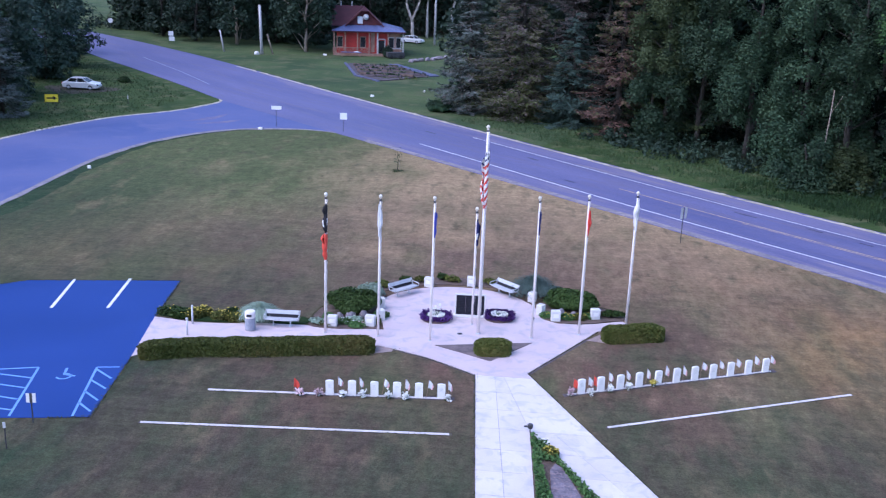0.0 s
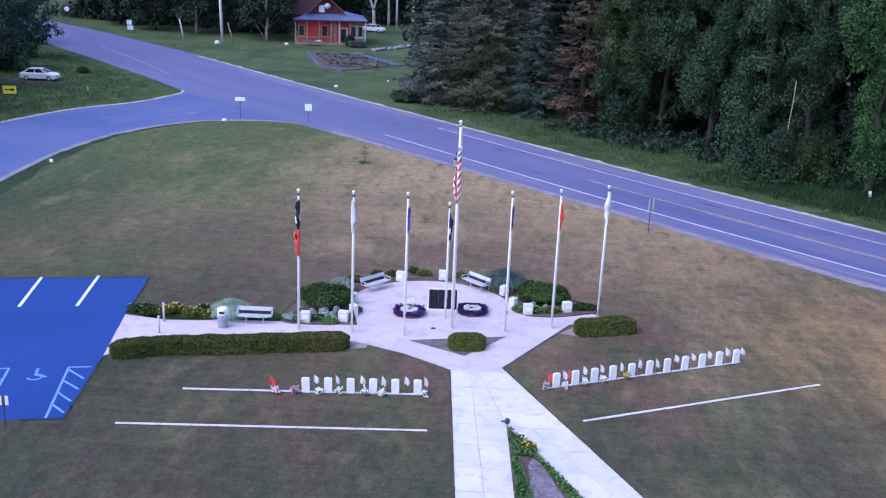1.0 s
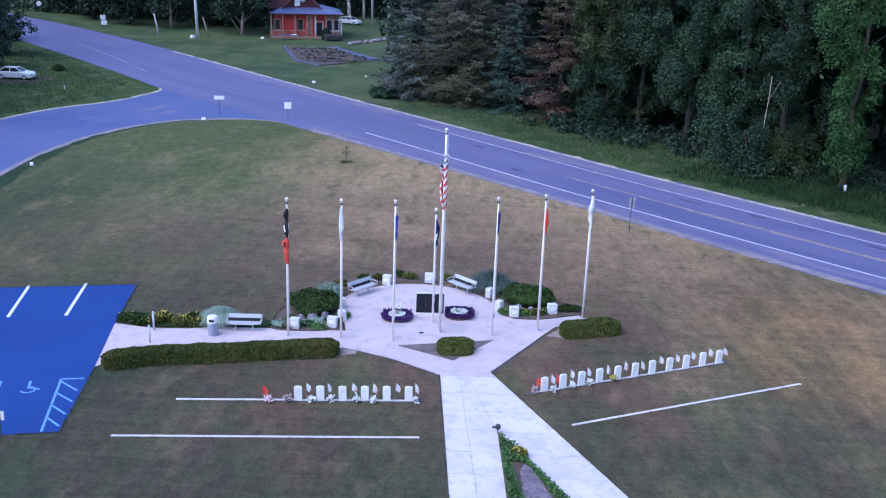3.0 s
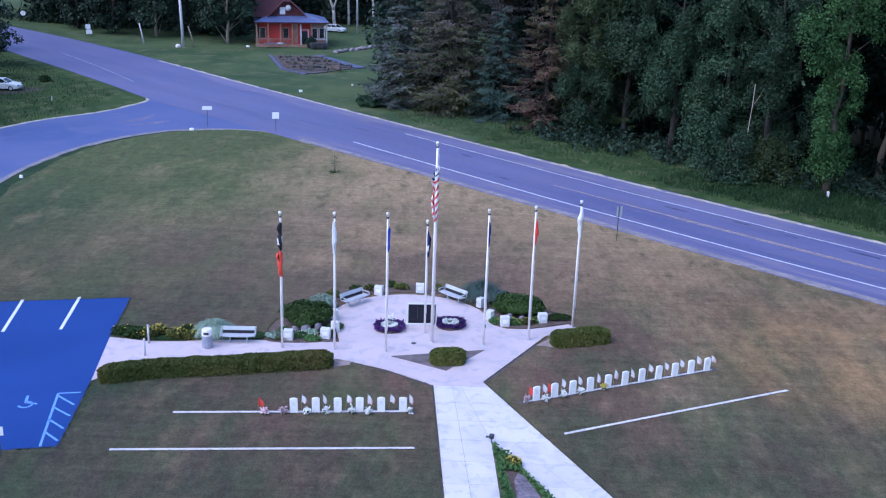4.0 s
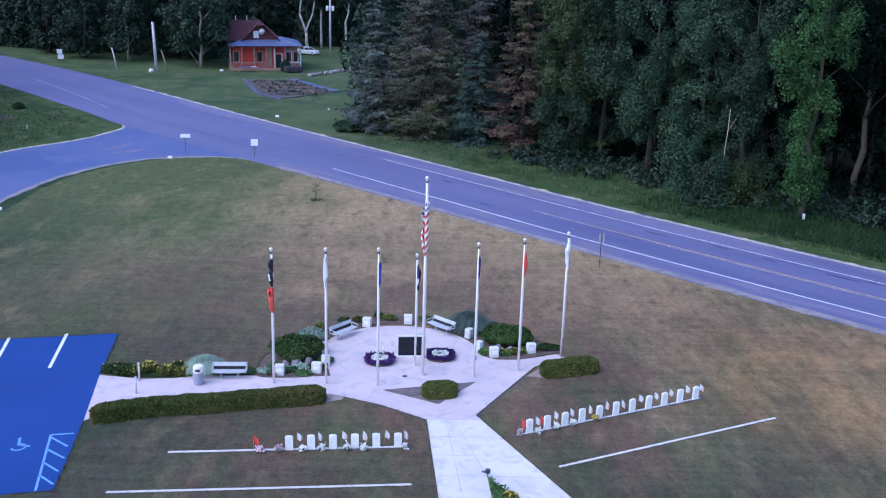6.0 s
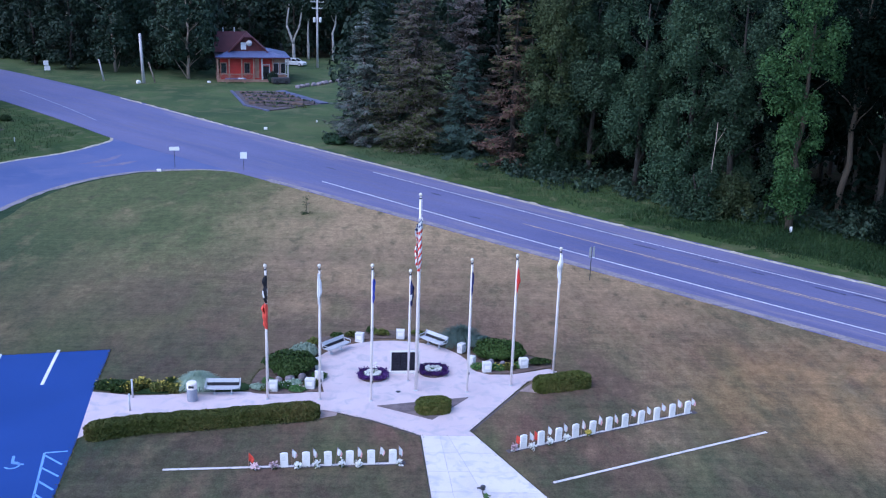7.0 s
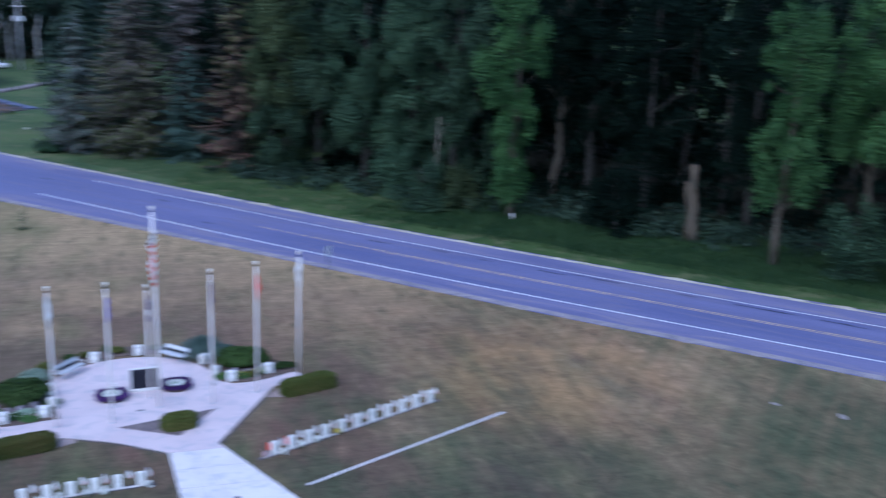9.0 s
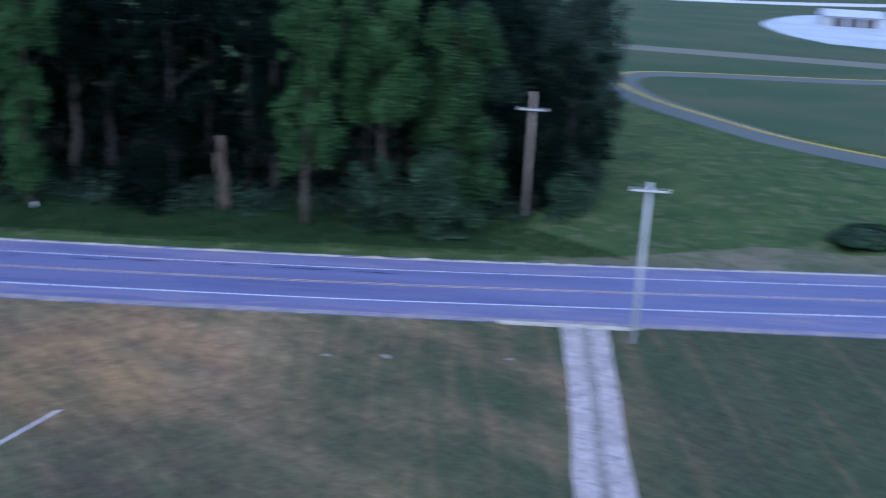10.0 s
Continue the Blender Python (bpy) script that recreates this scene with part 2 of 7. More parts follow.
M["lot"] = surface("sealed_asphalt", (0.011, 0.043, 0.200), (0.022, 0.062, 0.255), 0.14, 0.65, 0.3, 30.0, spec=0.2, contrast=0.2)
M["concrete"] = surface("pale_concrete", (0.605, 0.55, 0.545), (0.71, 0.65, 0.64), 0.5, 0.85, 0.2, 25.0, (0.53, 0.505, 0.50), spec=0.3, contrast=0.12, random_tint=0.05)
M["plaza"] = surface("pink_tinted_concrete", (0.550, 0.447, 0.455), (0.645, 0.535, 0.535), 0.4, 0.8, 0.2, 25.0, (0.47, 0.42, 0.44), spec=0.35, contrast=0.12)
M["joint"] = surface("joint_sand", (0.16, 0.15, 0.14), (0.22, 0.2, 0.19), 2, 0.95, 0.3, 30)
M["gravel"] = surface("pale_gravel", (0.345, 0.285, 0.275), (0.465, 0.395, 0.38), 0.6, 0.95, 0.6, 8.0, (0.24, 0.22, 0.215), relief=0.05, contrast=0.4)
M["shoulder"] = surface("sandy_shoulder", (0.40, 0.34, 0.27), (0.55, 0.50, 0.42), 0.5, 0.95, 0.5, 8.0, (0.25, 0.25, 0.16), relief=0.05)
M["edge_grit"] = surface("gritty_edge", (0.21, 0.19, 0.225), (0.30, 0.26, 0.27), 0.5, 0.95, 0.5, 8.0, (0.17, 0.16, 0.19), relief=0.05)
M["mulch"] = surface("bark_mulch", (0.09, 0.065, 0.05), (0.16, 0.11, 0.09), 2.5, 0.95, 0.8, 30.0, relief=0.04)
M["pinkmulch"] = surface("pinkish_gravel_bed", (0.26, 0.19, 0.18), (0.36, 0.28, 0.26), 2.0, 0.95, 0.7, 25.0, relief=0.03)
M["greymulch"] = surface("grey_brown_gravel", (0.11, 0.088, 0.09), (0.19, 0.15, 0.15), 2.0, 0.95, 0.7, 25.0, relief=0.03)
M["white_line"] = surface("worn_white_paint", (0.62, 0.64, 0.68), (0.8, 0.8, 0.8), 1.5, 0.7, 0.1, 20, contrast=0.25)
M["faint_line"] = surface("faint_white_paint", (0.20, 0.215, 0.33), (0.40, 0.42, 0.50), 0.6, 0.7, 0.1, 20, contrast=0.25)
M["blue_line"] = surface("pale_blue_paint", (0.14, 0.30, 0.72), (0.20, 0.38, 0.8), 1.5, 0.7, 0.1, 20, contrast=0.25)
M["yellow_line"] = surface("worn_yellow_paint", (0.40, 0.30, 0.22), (0.60, 0.44, 0.27), 0.8, 0.7, 0.1, 20, (0.22, 0.19, 0.22))
M["tar"] = surface("tar_patch", (0.03, 0.032, 0.07), (0.05, 0.05, 0.10), 1, 0.6, 0.2, 20)
M["alu"] = surface("white_painted_metal", (0.80, 0.73, 0.71), (0.88, 0.81, 0.79), 1.2, 0.35, 0.03, 30, spec=0.5, contrast=0.06)
M["steel"] = surface("grey_coated_steel", (0.46, 0.47, 0.50), (0.56, 0.57, 0.60), 3, 0.45, 0.05, 40, metal=0.1, contrast=0.12)
M["binsteel"] = surface("blue_grey_bin_steel", (0.26, 0.28, 0.34), (0.36, 0.38, 0.44), 3, 0.45, 0.05, 40, metal=0.1, contrast=0.15)
M["darksteel"] = surface("dark_steel", (0.03, 0.03, 0.035), (0.06, 0.06, 0.065), 3, 0.5, 0.05, 40)
M["gold"] = surface("pale_gilt_finial", (0.74, 0.68, 0.58), (0.84, 0.78, 0.68), 4, 0.3, 0.02, 30, metal=0.25)
M["granite"] = surface("dark_granite", (0.010, 0.010, 0.016), (0.018, 0.018, 0.028), 6, 0.5, 0.02, 60, spec=0.2)
M["engraved"] = surface("engraved_grey", (0.03, 0.03, 0.04), (0.05, 0.05, 0.06), 6, 0.7, 0.02, 60, spec=0.2)
M["limestone"] = surface("white_limestone", (0.62, 0.60, 0.58), (0.74, 0.72, 0.70), 2.5, 0.8, 0.2, 30, contrast=0.12, random_tint=0.06)
M["marble"] = surface("white_marble", (0.82, 0.79, 0.77), (0.90, 0.87, 0.85), 3, 0.55, 0.05, 20, contrast=0.08, random_tint=0.04)
M["rock"] = surface("field_stone", (0.16, 0.14, 0.16), (0.30, 0.26, 0.28), 2.5, 0.85, 0.6, 18, relief=0.03, random_tint=0.2)
M["bark"] = surface("grey_bark", (0.024, 0.021, 0.017), (0.056, 0.048, 0.040), 1.5, 0.95, 0.8, 8, stretch=(3, 3, 0.5), relief=0.06)
M["palebark"] = surface("pale_bark", (0.38, 0.35, 0.32), (0.55, 0.52, 0.50), 1.2, 0.9, 0.5, 10, (0.14, 0.12, 0.1), stretch=(2, 2, 0.7))
M["post"] = surface("weathered_wood", (0.24, 0.19, 0.15), (0.36, 0.30, 0.25), 1.0, 0.9, 0.5, 12, stretch=(4, 4, 0.4))
M["greypost"] = surface("pale_weathered_wood", (0.42, 0.41, 0.42), (0.55, 0.53, 0.54), 1.0, 0.9, 0.5, 12, stretch=(4, 4, 0.4))
M["redwood"] = surface("red_stained_wood", (0.37, 0.028, 0.021), (0.50, 0.042, 0.030), 1.0, 0.7, 0.3, 8, stretch=(1, 1, 6), contrast=0.3)
M["tan"] = surface("tan_trim_wood", (0.27, 0.15, 0.11), (0.38, 0.23, 0.17), 2.0, 0.7, 0.2, 20)
M["roofred"] = surface("maroon_shingles", (0.050, 0.014, 0.020), (0.080, 0.024, 0.032), 0.8, 0.85, 0.4, 12, contrast=0.3)
M["gablered"] = surface("dark_red_boards", (0.085, 0.020, 0.022), (0.13, 0.032, 0.034), 0.8, 0.8, 0.3, 12, stretch=(6, 1, 1), contrast=0.3)
M["rooftin"] = surface("blue_grey_metal_roof", (0.10, 0.13, 0.27), (0.15, 0.18, 0.33), 0.6, 0.4, 0.1, 12, metal=0.2, contrast=0.2)
M["glass"] = surface("dark_window_glass", (0.015, 0.018, 0.022), (0.03, 0.035, 0.04), 0.5, 0.08, 0.0, 5, spec=0.8)
M["carpaint"] = surface("white_car_paint", (0.72, 0.73, 0.75), (0.78, 0.79, 0.8), 0.5, 0.2, 0.0, 5, spec=0.6, contrast=0.04)
M["tyre"] = surface("tyre_rubber", (0.012, 0.012, 0.013), (0.025, 0.025, 0.026), 4, 0.8, 0.2, 30)
M["white"] = surface("white_cloth", (0.70, 0.69, 0.70), (0.82, 0.81, 0.82), 2, 0.85, 0.1, 60, contrast=0.08)
M["black"] = surface("black_cloth", (0.008, 0.008, 0.012), (0.018, 0.018, 0.024), 2, 0.85, 0.1, 60)
M["red"] = surface("red_cloth", (0.50, 0.035, 0.025), (0.68, 0.06, 0.04), 2, 0.8, 0.1, 60, contrast=0.2)
M["orange"] = surface("orange_red_cloth", (0.60, 0.055, 0.036), (0.76, 0.095, 0.06), 2, 0.8, 0.1, 60, contrast=0.2)
M["blue"] = surface("royal_blue_cloth", (0.03, 0.045, 0.30), (0.05, 0.07, 0.42), 2, 0.8, 0.1, 60, contrast=0.2)
M["navy"] = surface("navy_cloth", (0.012, 0.018, 0.09), (0.025, 0.03, 0.14), 2, 0.8, 0.1, 60, contrast=0.2)
M["yellowsign"] = surface("yellow_sign", (0.86, 0.66, 0.02), (0.92, 0.74, 0.05), 2, 0.5, 0.0, 20, contrast=0.1)
M["soil"] = surface("garden_soil", (0.060, 0.050, 0.056), (0.110, 0.090, 0.095), 0.7, 0.95, 0.8, 6, relief=0.08)
M["paver"] = surface("blue_grey_slate", (0.07, 0.08, 0.15), (0.11, 0.12, 0.21), 0.8, 0.7, 0.2, 12)
M["leaf"] = foliage("broad_leaves", (0.011, 0.027, 0.014), (0.028, 0.058, 0.029), (0.062, 0.104, 0.052), 0.12)
M["leafbright"] = foliage("bright_leaves", (0.013, 0.038, 0.011), (0.032, 0.078, 0.022), (0.066, 0.13, 0.04), 0.14)
# darker leaf tone; among the wood's trees it stands for shade
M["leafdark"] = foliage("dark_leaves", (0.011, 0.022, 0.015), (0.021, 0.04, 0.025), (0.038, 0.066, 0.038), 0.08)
M["leafolive"] = foliage("olive_leaves", (0.02, 0.036, 0.014), (0.046, 0.068, 0.026), (0.088, 0.116, 0.048), 0.12)
# blade colour darkened to stand for the wood's shade
M["weedblade"] = foliage("shade_dark_blades", (0.010, 0.026, 0.009), (0.018, 0.040, 0.013), (0.032, 0.058, 0.018), 0.1)
M["leafteal"] = foliage("blue_green_leaves", (0.016, 0.036, 0.026), (0.036, 0.070, 0.050), (0.070, 0.115, 0.085), 0.12)
M["yardblade"] = foliage("green_grass_blades", (0.034, 0.062, 0.026), (0.060, 0.096, 0.040), (0.098, 0.130, 0.060), 0.2)
# leaf colour darkened to stand for shade deep in the wood
M["leafshade"] = foliage("shade_dark_leaves", (0.003, 0.007, 0.005), (0.005, 0.011, 0.008), (0.010, 0.019, 0.012), 0.02, spec=0.02)
M["needle"] = foliage("green_needles", (0.016, 0.036, 0.020), (0.034, 0.064, 0.032), (0.062, 0.100, 0.046), 0.05)
M["needleblue"] = foliage("blue_needles", (0.034, 0.054, 0.044), (0.084, 0.108, 0.092), (0.225, 0.25, 0.228), 0.08)
M["needlebrown"] = foliage("rusty_needles", (0.115, 0.092, 0.086), (0.19, 0.154, 0.145), (0.27, 0.225, 0.215), 0.08)
M["needleolive"] = foliage("olive_needles", (0.044, 0.066, 0.022), (0.095, 0.122, 0.04), (0.165, 0.182, 0.072), 0.08)
M["hedge"] = foliage("hedge_leaves", (0.050, 0.072, 0.012), (0.096, 0.112, 0.024), (0.195, 0.150, 0.050), 0.15)
M["yew"] = foliage("yew_needles", (0.022, 0.044, 0.009), (0.038, 0.070, 0.014), (0.062, 0.098, 0.025), 0.1)
M["silver"] = foliage("silver_leaves", (0.22, 0.30, 0.22), (0.34, 0.44, 0.34), (0.46, 0.56, 0.45), 0.2)
M["juniper"] = foliage("grey_juniper", (0.05, 0.088, 0.074), (0.1, 0.15, 0.125), (0.17, 0.225, 0.19), 0.15)
M["grass"] = foliage("tall_grass", (0.020, 0.042, 0.013), (0.034, 0.064, 0.021), (0.056, 0.084, 0.030), 0.2)
M["drygrass"] = foliage("dry_grass_blades", (0.06, 0.075, 0.035), (0.11, 0.11, 0.055), (0.20, 0.16, 0.095), 0.2)
M["cover"] = foliage("ground_cover", (0.05, 0.11, 0.035), (0.09, 0.18, 0.055), (0.15, 0.26, 0.085), 0.2)
M["purple"] = foliage("purple_petals", (0.035, 0.012, 0.075), (0.06, 0.02, 0.12), (0.10, 0.04, 0.17), 0.1)
M["whitepetal"] = foliage("white_petals", (0.55, 0.55, 0.5), (0.7, 0.7, 0.66), (0.8, 0.8, 0.78), 0.1)
M["yellowpetal"] = foliage("yellow_petals", (0.35, 0.27, 0.04), (0.52, 0.42, 0.07), (0.66, 0.56, 0.14), 0.1)
M["pinkpetal"] = foliage("pink_petals", (0.5, 0.32, 0.34), (0.6, 0.43, 0.45), (0.7, 0.56, 0.58), 0.1)

# ---- small tools for building meshes ----


class Geo:
    """Gathers vertices and faces; link() makes them one mesh object."""

    def __init__(self):
        self.v, self.f, self.mi = [], [], []

    def add(self, verts, faces, mi=0):
        k = len(self.v)
        self.v += [tuple(p) for p in verts]
        self.f += [tuple(i + k for i in f) for f in faces]
        self.mi += [mi] * len(faces)
        return self

    def box(self, c, size, turn=None, bevel=0.0, mi=0):
        """A box with chamfered edges round its middle c."""
        hx, hy, hz = (a / 2 for a in size)
        b = min(bevel, hx * 0.9, hy * 0.9, hz * 0.9)
        m = Matrix.Translation(c) @ (turn or Matrix()).to_4x4()
        if b <= 0:
            pts = [(sx * hx, sy * hy, sz * hz) for sx in (-1, 1) for sy in (-1, 1) for sz in (-1, 1)]
            fs = [(0, 1, 3, 2), (4, 6, 7, 5), (0, 4, 5, 1), (2, 3, 7, 6), (0, 2, 6, 4), (1, 5, 7, 3)]
            return self.add([m @ Vector(p) for p in pts], fs, mi)
        bm = bmesh.new()
        bmesh.ops.create_cube(bm, size=1, matrix=Matrix.Diagonal((*size, 1)))
        bmesh.ops.bevel(bm, geom=bm.edges[:], offset=b, segments=2, profile=0.6, affect="EDGES")
        bm.verts.index_update()
        self.add([m @ v.co for v in bm.verts], [[v.index for v in f.verts] for f in bm.faces], mi)
        bm.free()
        return self

    def tube(self, pts, radii, seg=8, mi=0, caps=True):
        """A round bar along points, with a radius at each."""
        pts = [Vector(p) for p in pts]
        radii = [radii] * len(pts) if isinstance(radii, (int, float)) else list(radii)
        rings, k = [], len(self.v)
        for i, p in enumerate(pts):
            d = (pts[min(i + 1, len(pts) - 1)] - pts[max(i - 1, 0)]).normalized()
            a = d.cross(Vector((1, 0.13, 0.07)) if abs(d.x) < 0.8 else Vector((0, 1, 0.1))).normalized()
            b = d.cross(a)
            rings += [p + (a * math.cos(2 * math.pi * j / seg) + b * math.sin(2 * math.pi * j / seg)) * radii[i] for j in range(seg)]
        fs = [(i * seg + j, i * seg + (j + 1) % seg, (i + 1) * seg + (j + 1) % seg, (i + 1) * seg + j) for i in range(len(pts) - 1) for j in range(seg)]
        if caps:
            fs += [tuple(reversed(range(seg))), tuple((len(pts) - 1) * seg + j for j in range(seg))]
        return self.add(rings, fs, mi)

    def lathe(self, c, profile, seg=16, mi=0):
        """A turned shape: profile of (radius, height)."""
        ps = [(c[0] + r * math.cos(2 * math.pi * j / seg), c[1] + r * math.sin(2 * math.pi * j / seg), c[2] + z) for r, z in profile for j in range(seg)]
        fs = [(i * seg + j, i * seg + (j + 1) % seg, (i + 1) * seg + (j + 1) % seg, (i + 1) * seg + j) for i in range(len(profile) - 1) for j in range(seg)]
        return self.add(ps, fs + [tuple(reversed(range(seg))), tuple((len(profile) - 1) * seg + j for j in range(seg))], mi)

    def slab(self, outline, z0, z1, mi=0):
        """A plate with the given outline (counter-clockwise), from z0 up to z1."""
        k = len(outline)
        return self.add([(x, y, z0) for x, y in outline] + [(x, y, z1) for x, y in outline],
                        [tuple(range(k, 2 * k))] + [(i, (i + 1) % k, k + (i + 1) % k, k + i) for i in range(k)], mi)

    def cards(self, quads, mi=0):
        k = len(self.v)
        q = np.asarray(quads).reshape(-1, 3)
        self.v += list(map(tuple, q.tolist()))
        self.f += [(i, i + 1, i + 2, i + 3) for i in range(k, k + len(q), 4)]
        self.mi += [mi] * (len(q) // 4)
        return self

    def mesh(self, name, mats, smooth=False):
        me = bpy.data.meshes.new(name)
        me.from_pydata(self.v, [], self.f)
        for m in mats if isinstance(mats, (list, tuple)) else [mats]:
            me.materials.append(m)
        me.polygons.foreach_set("material_index", self.mi)
        if smooth:
            me.polygons.foreach_set("use_smooth", [True] * len(self.f))
        me.update()
        return me


UNCOUNTED = ("leaves", "petals", "crown", "blooms", "purple_flower_ring", "white_flower_clump", "grass_ring", "dying_bough")


def part(name, geo, mats, parent, label="", smooth=False):
    """One mesh object under a thing or a part."""
    ob = new(name, geo.mesh(name, mats, smooth))
    ob.parent = parent
    return tagged(ob, label, kind="stuff" if name in UNCOUNTED else "")


def thing(name, place, label, category, group="", kind="", turn=0.0):
    """An Empty at the base of a thing."""
    ob = new(name)
    ob.empty_display_size = 0.3
    ob.matrix_basis = pose(*place, 0, 0, turn)
    return tagged(ob, label, category, group, kind)


def setting(name, geo, mats, label, category, kind="structure", smooth=False):
    return tagged(new(name, geo.mesh(name, mats, smooth)), label, category, kind=kind)


def smooth_line(points, step=1.0):
    """A smooth curve (Catmull-Rom) through a few points, cut into steps."""
    p = [np.array(q, float) for q in points]
    p = [2 * p[0] - p[1], *p, 2 * p[-1] - p[-2]]
    out = []
    for a, b, c, d in zip(p, p[1:], p[2:], p[3:]):
        n = max(1, int(np.linalg.norm(c - b) / step))
        for i in range(n):
            t = i / n
            out.append(0.5 * ((2 * b) + (c - a) * t + (2 * a - 5 * b + 4 * c - d) * t * t + (3 * b - a - 3 * c + d) * t ** 3))
    return out + [p[-2]]


def leaf_cards(centres, normals, size, rng, spread=0.6, droop=0.0, slim=0.62):
    """Small bent leaf shapes, one at each centre."""
    n = len(centres)
    nn = normals + rng.normal(0, spread, (n, 3))
    nn /= np.linalg.norm(nn, axis=1, keepdims=True) + 1e-9
    r = rng.normal(0, 1, (n, 3)) + np.array([0, 0, -droop])
    a = r - (r * nn).sum(1, keepdims=True) * nn
    a /= np.linalg.norm(a, axis=1, keepdims=True) + 1e-9
    b = np.cross(nn, a)
    s = (size * rng.uniform(0.6, 1.35, n))[:, None]
    return np.stack([centres - a * s, centres + b * s * slim + nn * s * 0.18, centres + a * s, centres - b * s * slim + nn * s * 0.1], 1)


def ball_points(n, rng):
    d = rng.normal(0, 1, (n, 3))
    return d / np.linalg.norm(d, axis=1, keepdims=True)


# ---- ground, lawn, roads ----
# The highway runs from north-west to south-east: d = x - y along it, s = x + y across it.
FAR = ([-420, -290, -250, -220, -190, -160, -130, -100, -70, -40, -10, 20, 50, 90, 420], [108, 112, 114, 114, 112.5, 110.5, 109, 107.8, 106.7, 106.9, 107.8, 109.9, 112.4, 115.5, 140])
NEAR = ([-420, -290, -243, -223, -200, -176, -165, -159, -150, -100, -70, -40, -10, 20, 50, 420], [92, 95.5, 93.9, 92, 91, 89.3, 88.2, 87.2, 87.4, 88.2, 88.2, 88, 88.7, 90, 91.3, 119])


def across(table, d, off=0.0):
    s = float(np.mean([np.interp(d + k, *table) for k in (-8, -4, 0, 4, 8)])) + off
    return ((s + d) / 2, (s - d) / 2)


def strip(edge_a, edge_b, z, geo=None, mi=0, skirt=0.06):
    """A band between two lines of equal length, with sloping sides down to the ground."""
    g = geo or Geo()
    n = len(edge_a)
    pts = [(p[0], p[1], z) for p in edge_a] + [(p[0], p[1], z) for p in edge_b]
    fs = [(i, i + 1, n + i + 1, n + i) for i in range(n - 1)]
    if skirt:
        pts += [(p[0], p[1], z - skirt) for p in edge_a] + [(p[0], p[1], z - skirt) for p in edge_b]
        fs += [(i + 1, i, 2 * n + i, 2 * n + i + 1) for i in range(n - 1)] + [(n + i, n + i + 1, 3 * n + i + 1, 3 * n + i) for i in range(n - 1)]
    return g.add(pts, fs, mi)


def resample(line, n):
    line = np.array([p[:2] for p in line])
    t = np.r_[0, np.cumsum(np.linalg.norm(np.diff(line, axis=0), axis=1))]
    u = np.linspace(0, t[-1], n)
    return list(zip(np.interp(u, t, line[:, 0]), np.interp(u, t, line[:, 1])))


g = Geo()
steps = [-2400, -1200, -600, -300, -200, -150, -100, -75, -50, -25, 0, 25, 50, 75, 100, 150, 200, 300, 600, 1200, 2400]
k = len(steps)
g.add([(x, y + 80, 0.0) for y in steps for x in steps], [(j * k + i, j * k + i + 1, (j + 1) * k + i + 1, (j + 1) * k + i) for j in range(k - 1) for i in range(k - 1)])
setting("ground", g, M["verge"], "green rough grass ground reaching to the horizon", "ground")

LAWN_W = smooth_line([(-17.0, 105.6), (-21.5, 107.2), (-27.5, 105.8), (-31.6, 102.2), (-34.7, 96), (-36.3, 88), (-36.5, 79.5), (-36.4, 72), (-36.5, 40), (-37, 0), (-37, -80)], 1.5)
road_d = [d for d in np.arange(-122, 121, 4.0)]
lawn_edge = [(float(p[0]), float(p[1])) for p in LAWN_W] + [(140, -80), (140, -20)] + [across(NEAR, d, 0.4) for d in reversed(road_d)]
setting("lawn", Geo().add([(x, y, 0.012) for x, y in lawn_edge], [tuple(range(len(lawn_edge)))]), M["lawn"], "dry mown lawn with brown and green patches", "lawn")

dd = list(np.arange(-420, 421, 4.0))
highway = setting("road", strip([across(NEAR, d) for d in dd], [across(FAR, d) for d in dd], 0.05), M["asphalt"], "weathered two-lane asphalt highway with faded lines", "road")
ISLAND_S = smooth_line([(-38.4, 127.4), (-36.6, 125.2), (-35.75, 123.4), (-35.5, 121.6), (-36.3, 119.0), (-38.6, 113.8), (-43.0, 108.2), (-46.2, 100.6), (-48.2, 93), (-50, 80), (-51, 40), (-51, 0), (-51, -80)], 1.5)
na = resample(LAWN_W, 120)
nb = resample(ISLAND_S, 120)
side = setting("side_road", strip(nb, [(-13.0, 102.5)] + na[1:], 0.04), M["side_asphalt"], "asphalt side road curving round the lawn", "road")


def painted(name, lo, hi, off, width, mat, parent, label, dash=0.0, gap=0.0):
    g = Geo()
    d = lo
    while d < hi:
        end = min(hi, d + (dash or hi - lo))
        ds = list(np.arange(d, end, 3.0)) + [end]
        strip([across(FAR, x, off - width * 0.7) for x in ds], [across(FAR, x, off + width * 0.7) for x in ds], 0.054, g, skirt=0)
        d = end + gap
        if not dash:
            break
    return part(name, g, mat, parent, label)


painted("edge_line", -112, 400, -14.6, 0.14, M["white_line"], highway, "solid white edge line")
bend = resample(smooth_line([(-60.6, 161.6), (-53.0, 151.8), (-47.6, 144.6), (-41.4, 135.8)], 2.0), 20)
part("edge_line", strip([(p[0] - 0.05, p[1] - 0.05) for p in bend], [(p[0] + 0.05, p[1] + 0.05) for p in bend], 0.0545, skirt=0), M["faint_line"], highway, "faint white edge line before the junction")
painted("edge_line", -112, 400, -4.6, 0.11, M["white_line"], highway, "thin worn white edge line")
painted("centre_line", -78, 400, -9.35, 0.13, M["yellow_line"], highway, "faded yellow centre line")
painted("centre_line", -60, 400, -9.75, 0.10, M["yellow_line"], highway, "faded yellow centre line")
rng = np.random.default_rng(5)
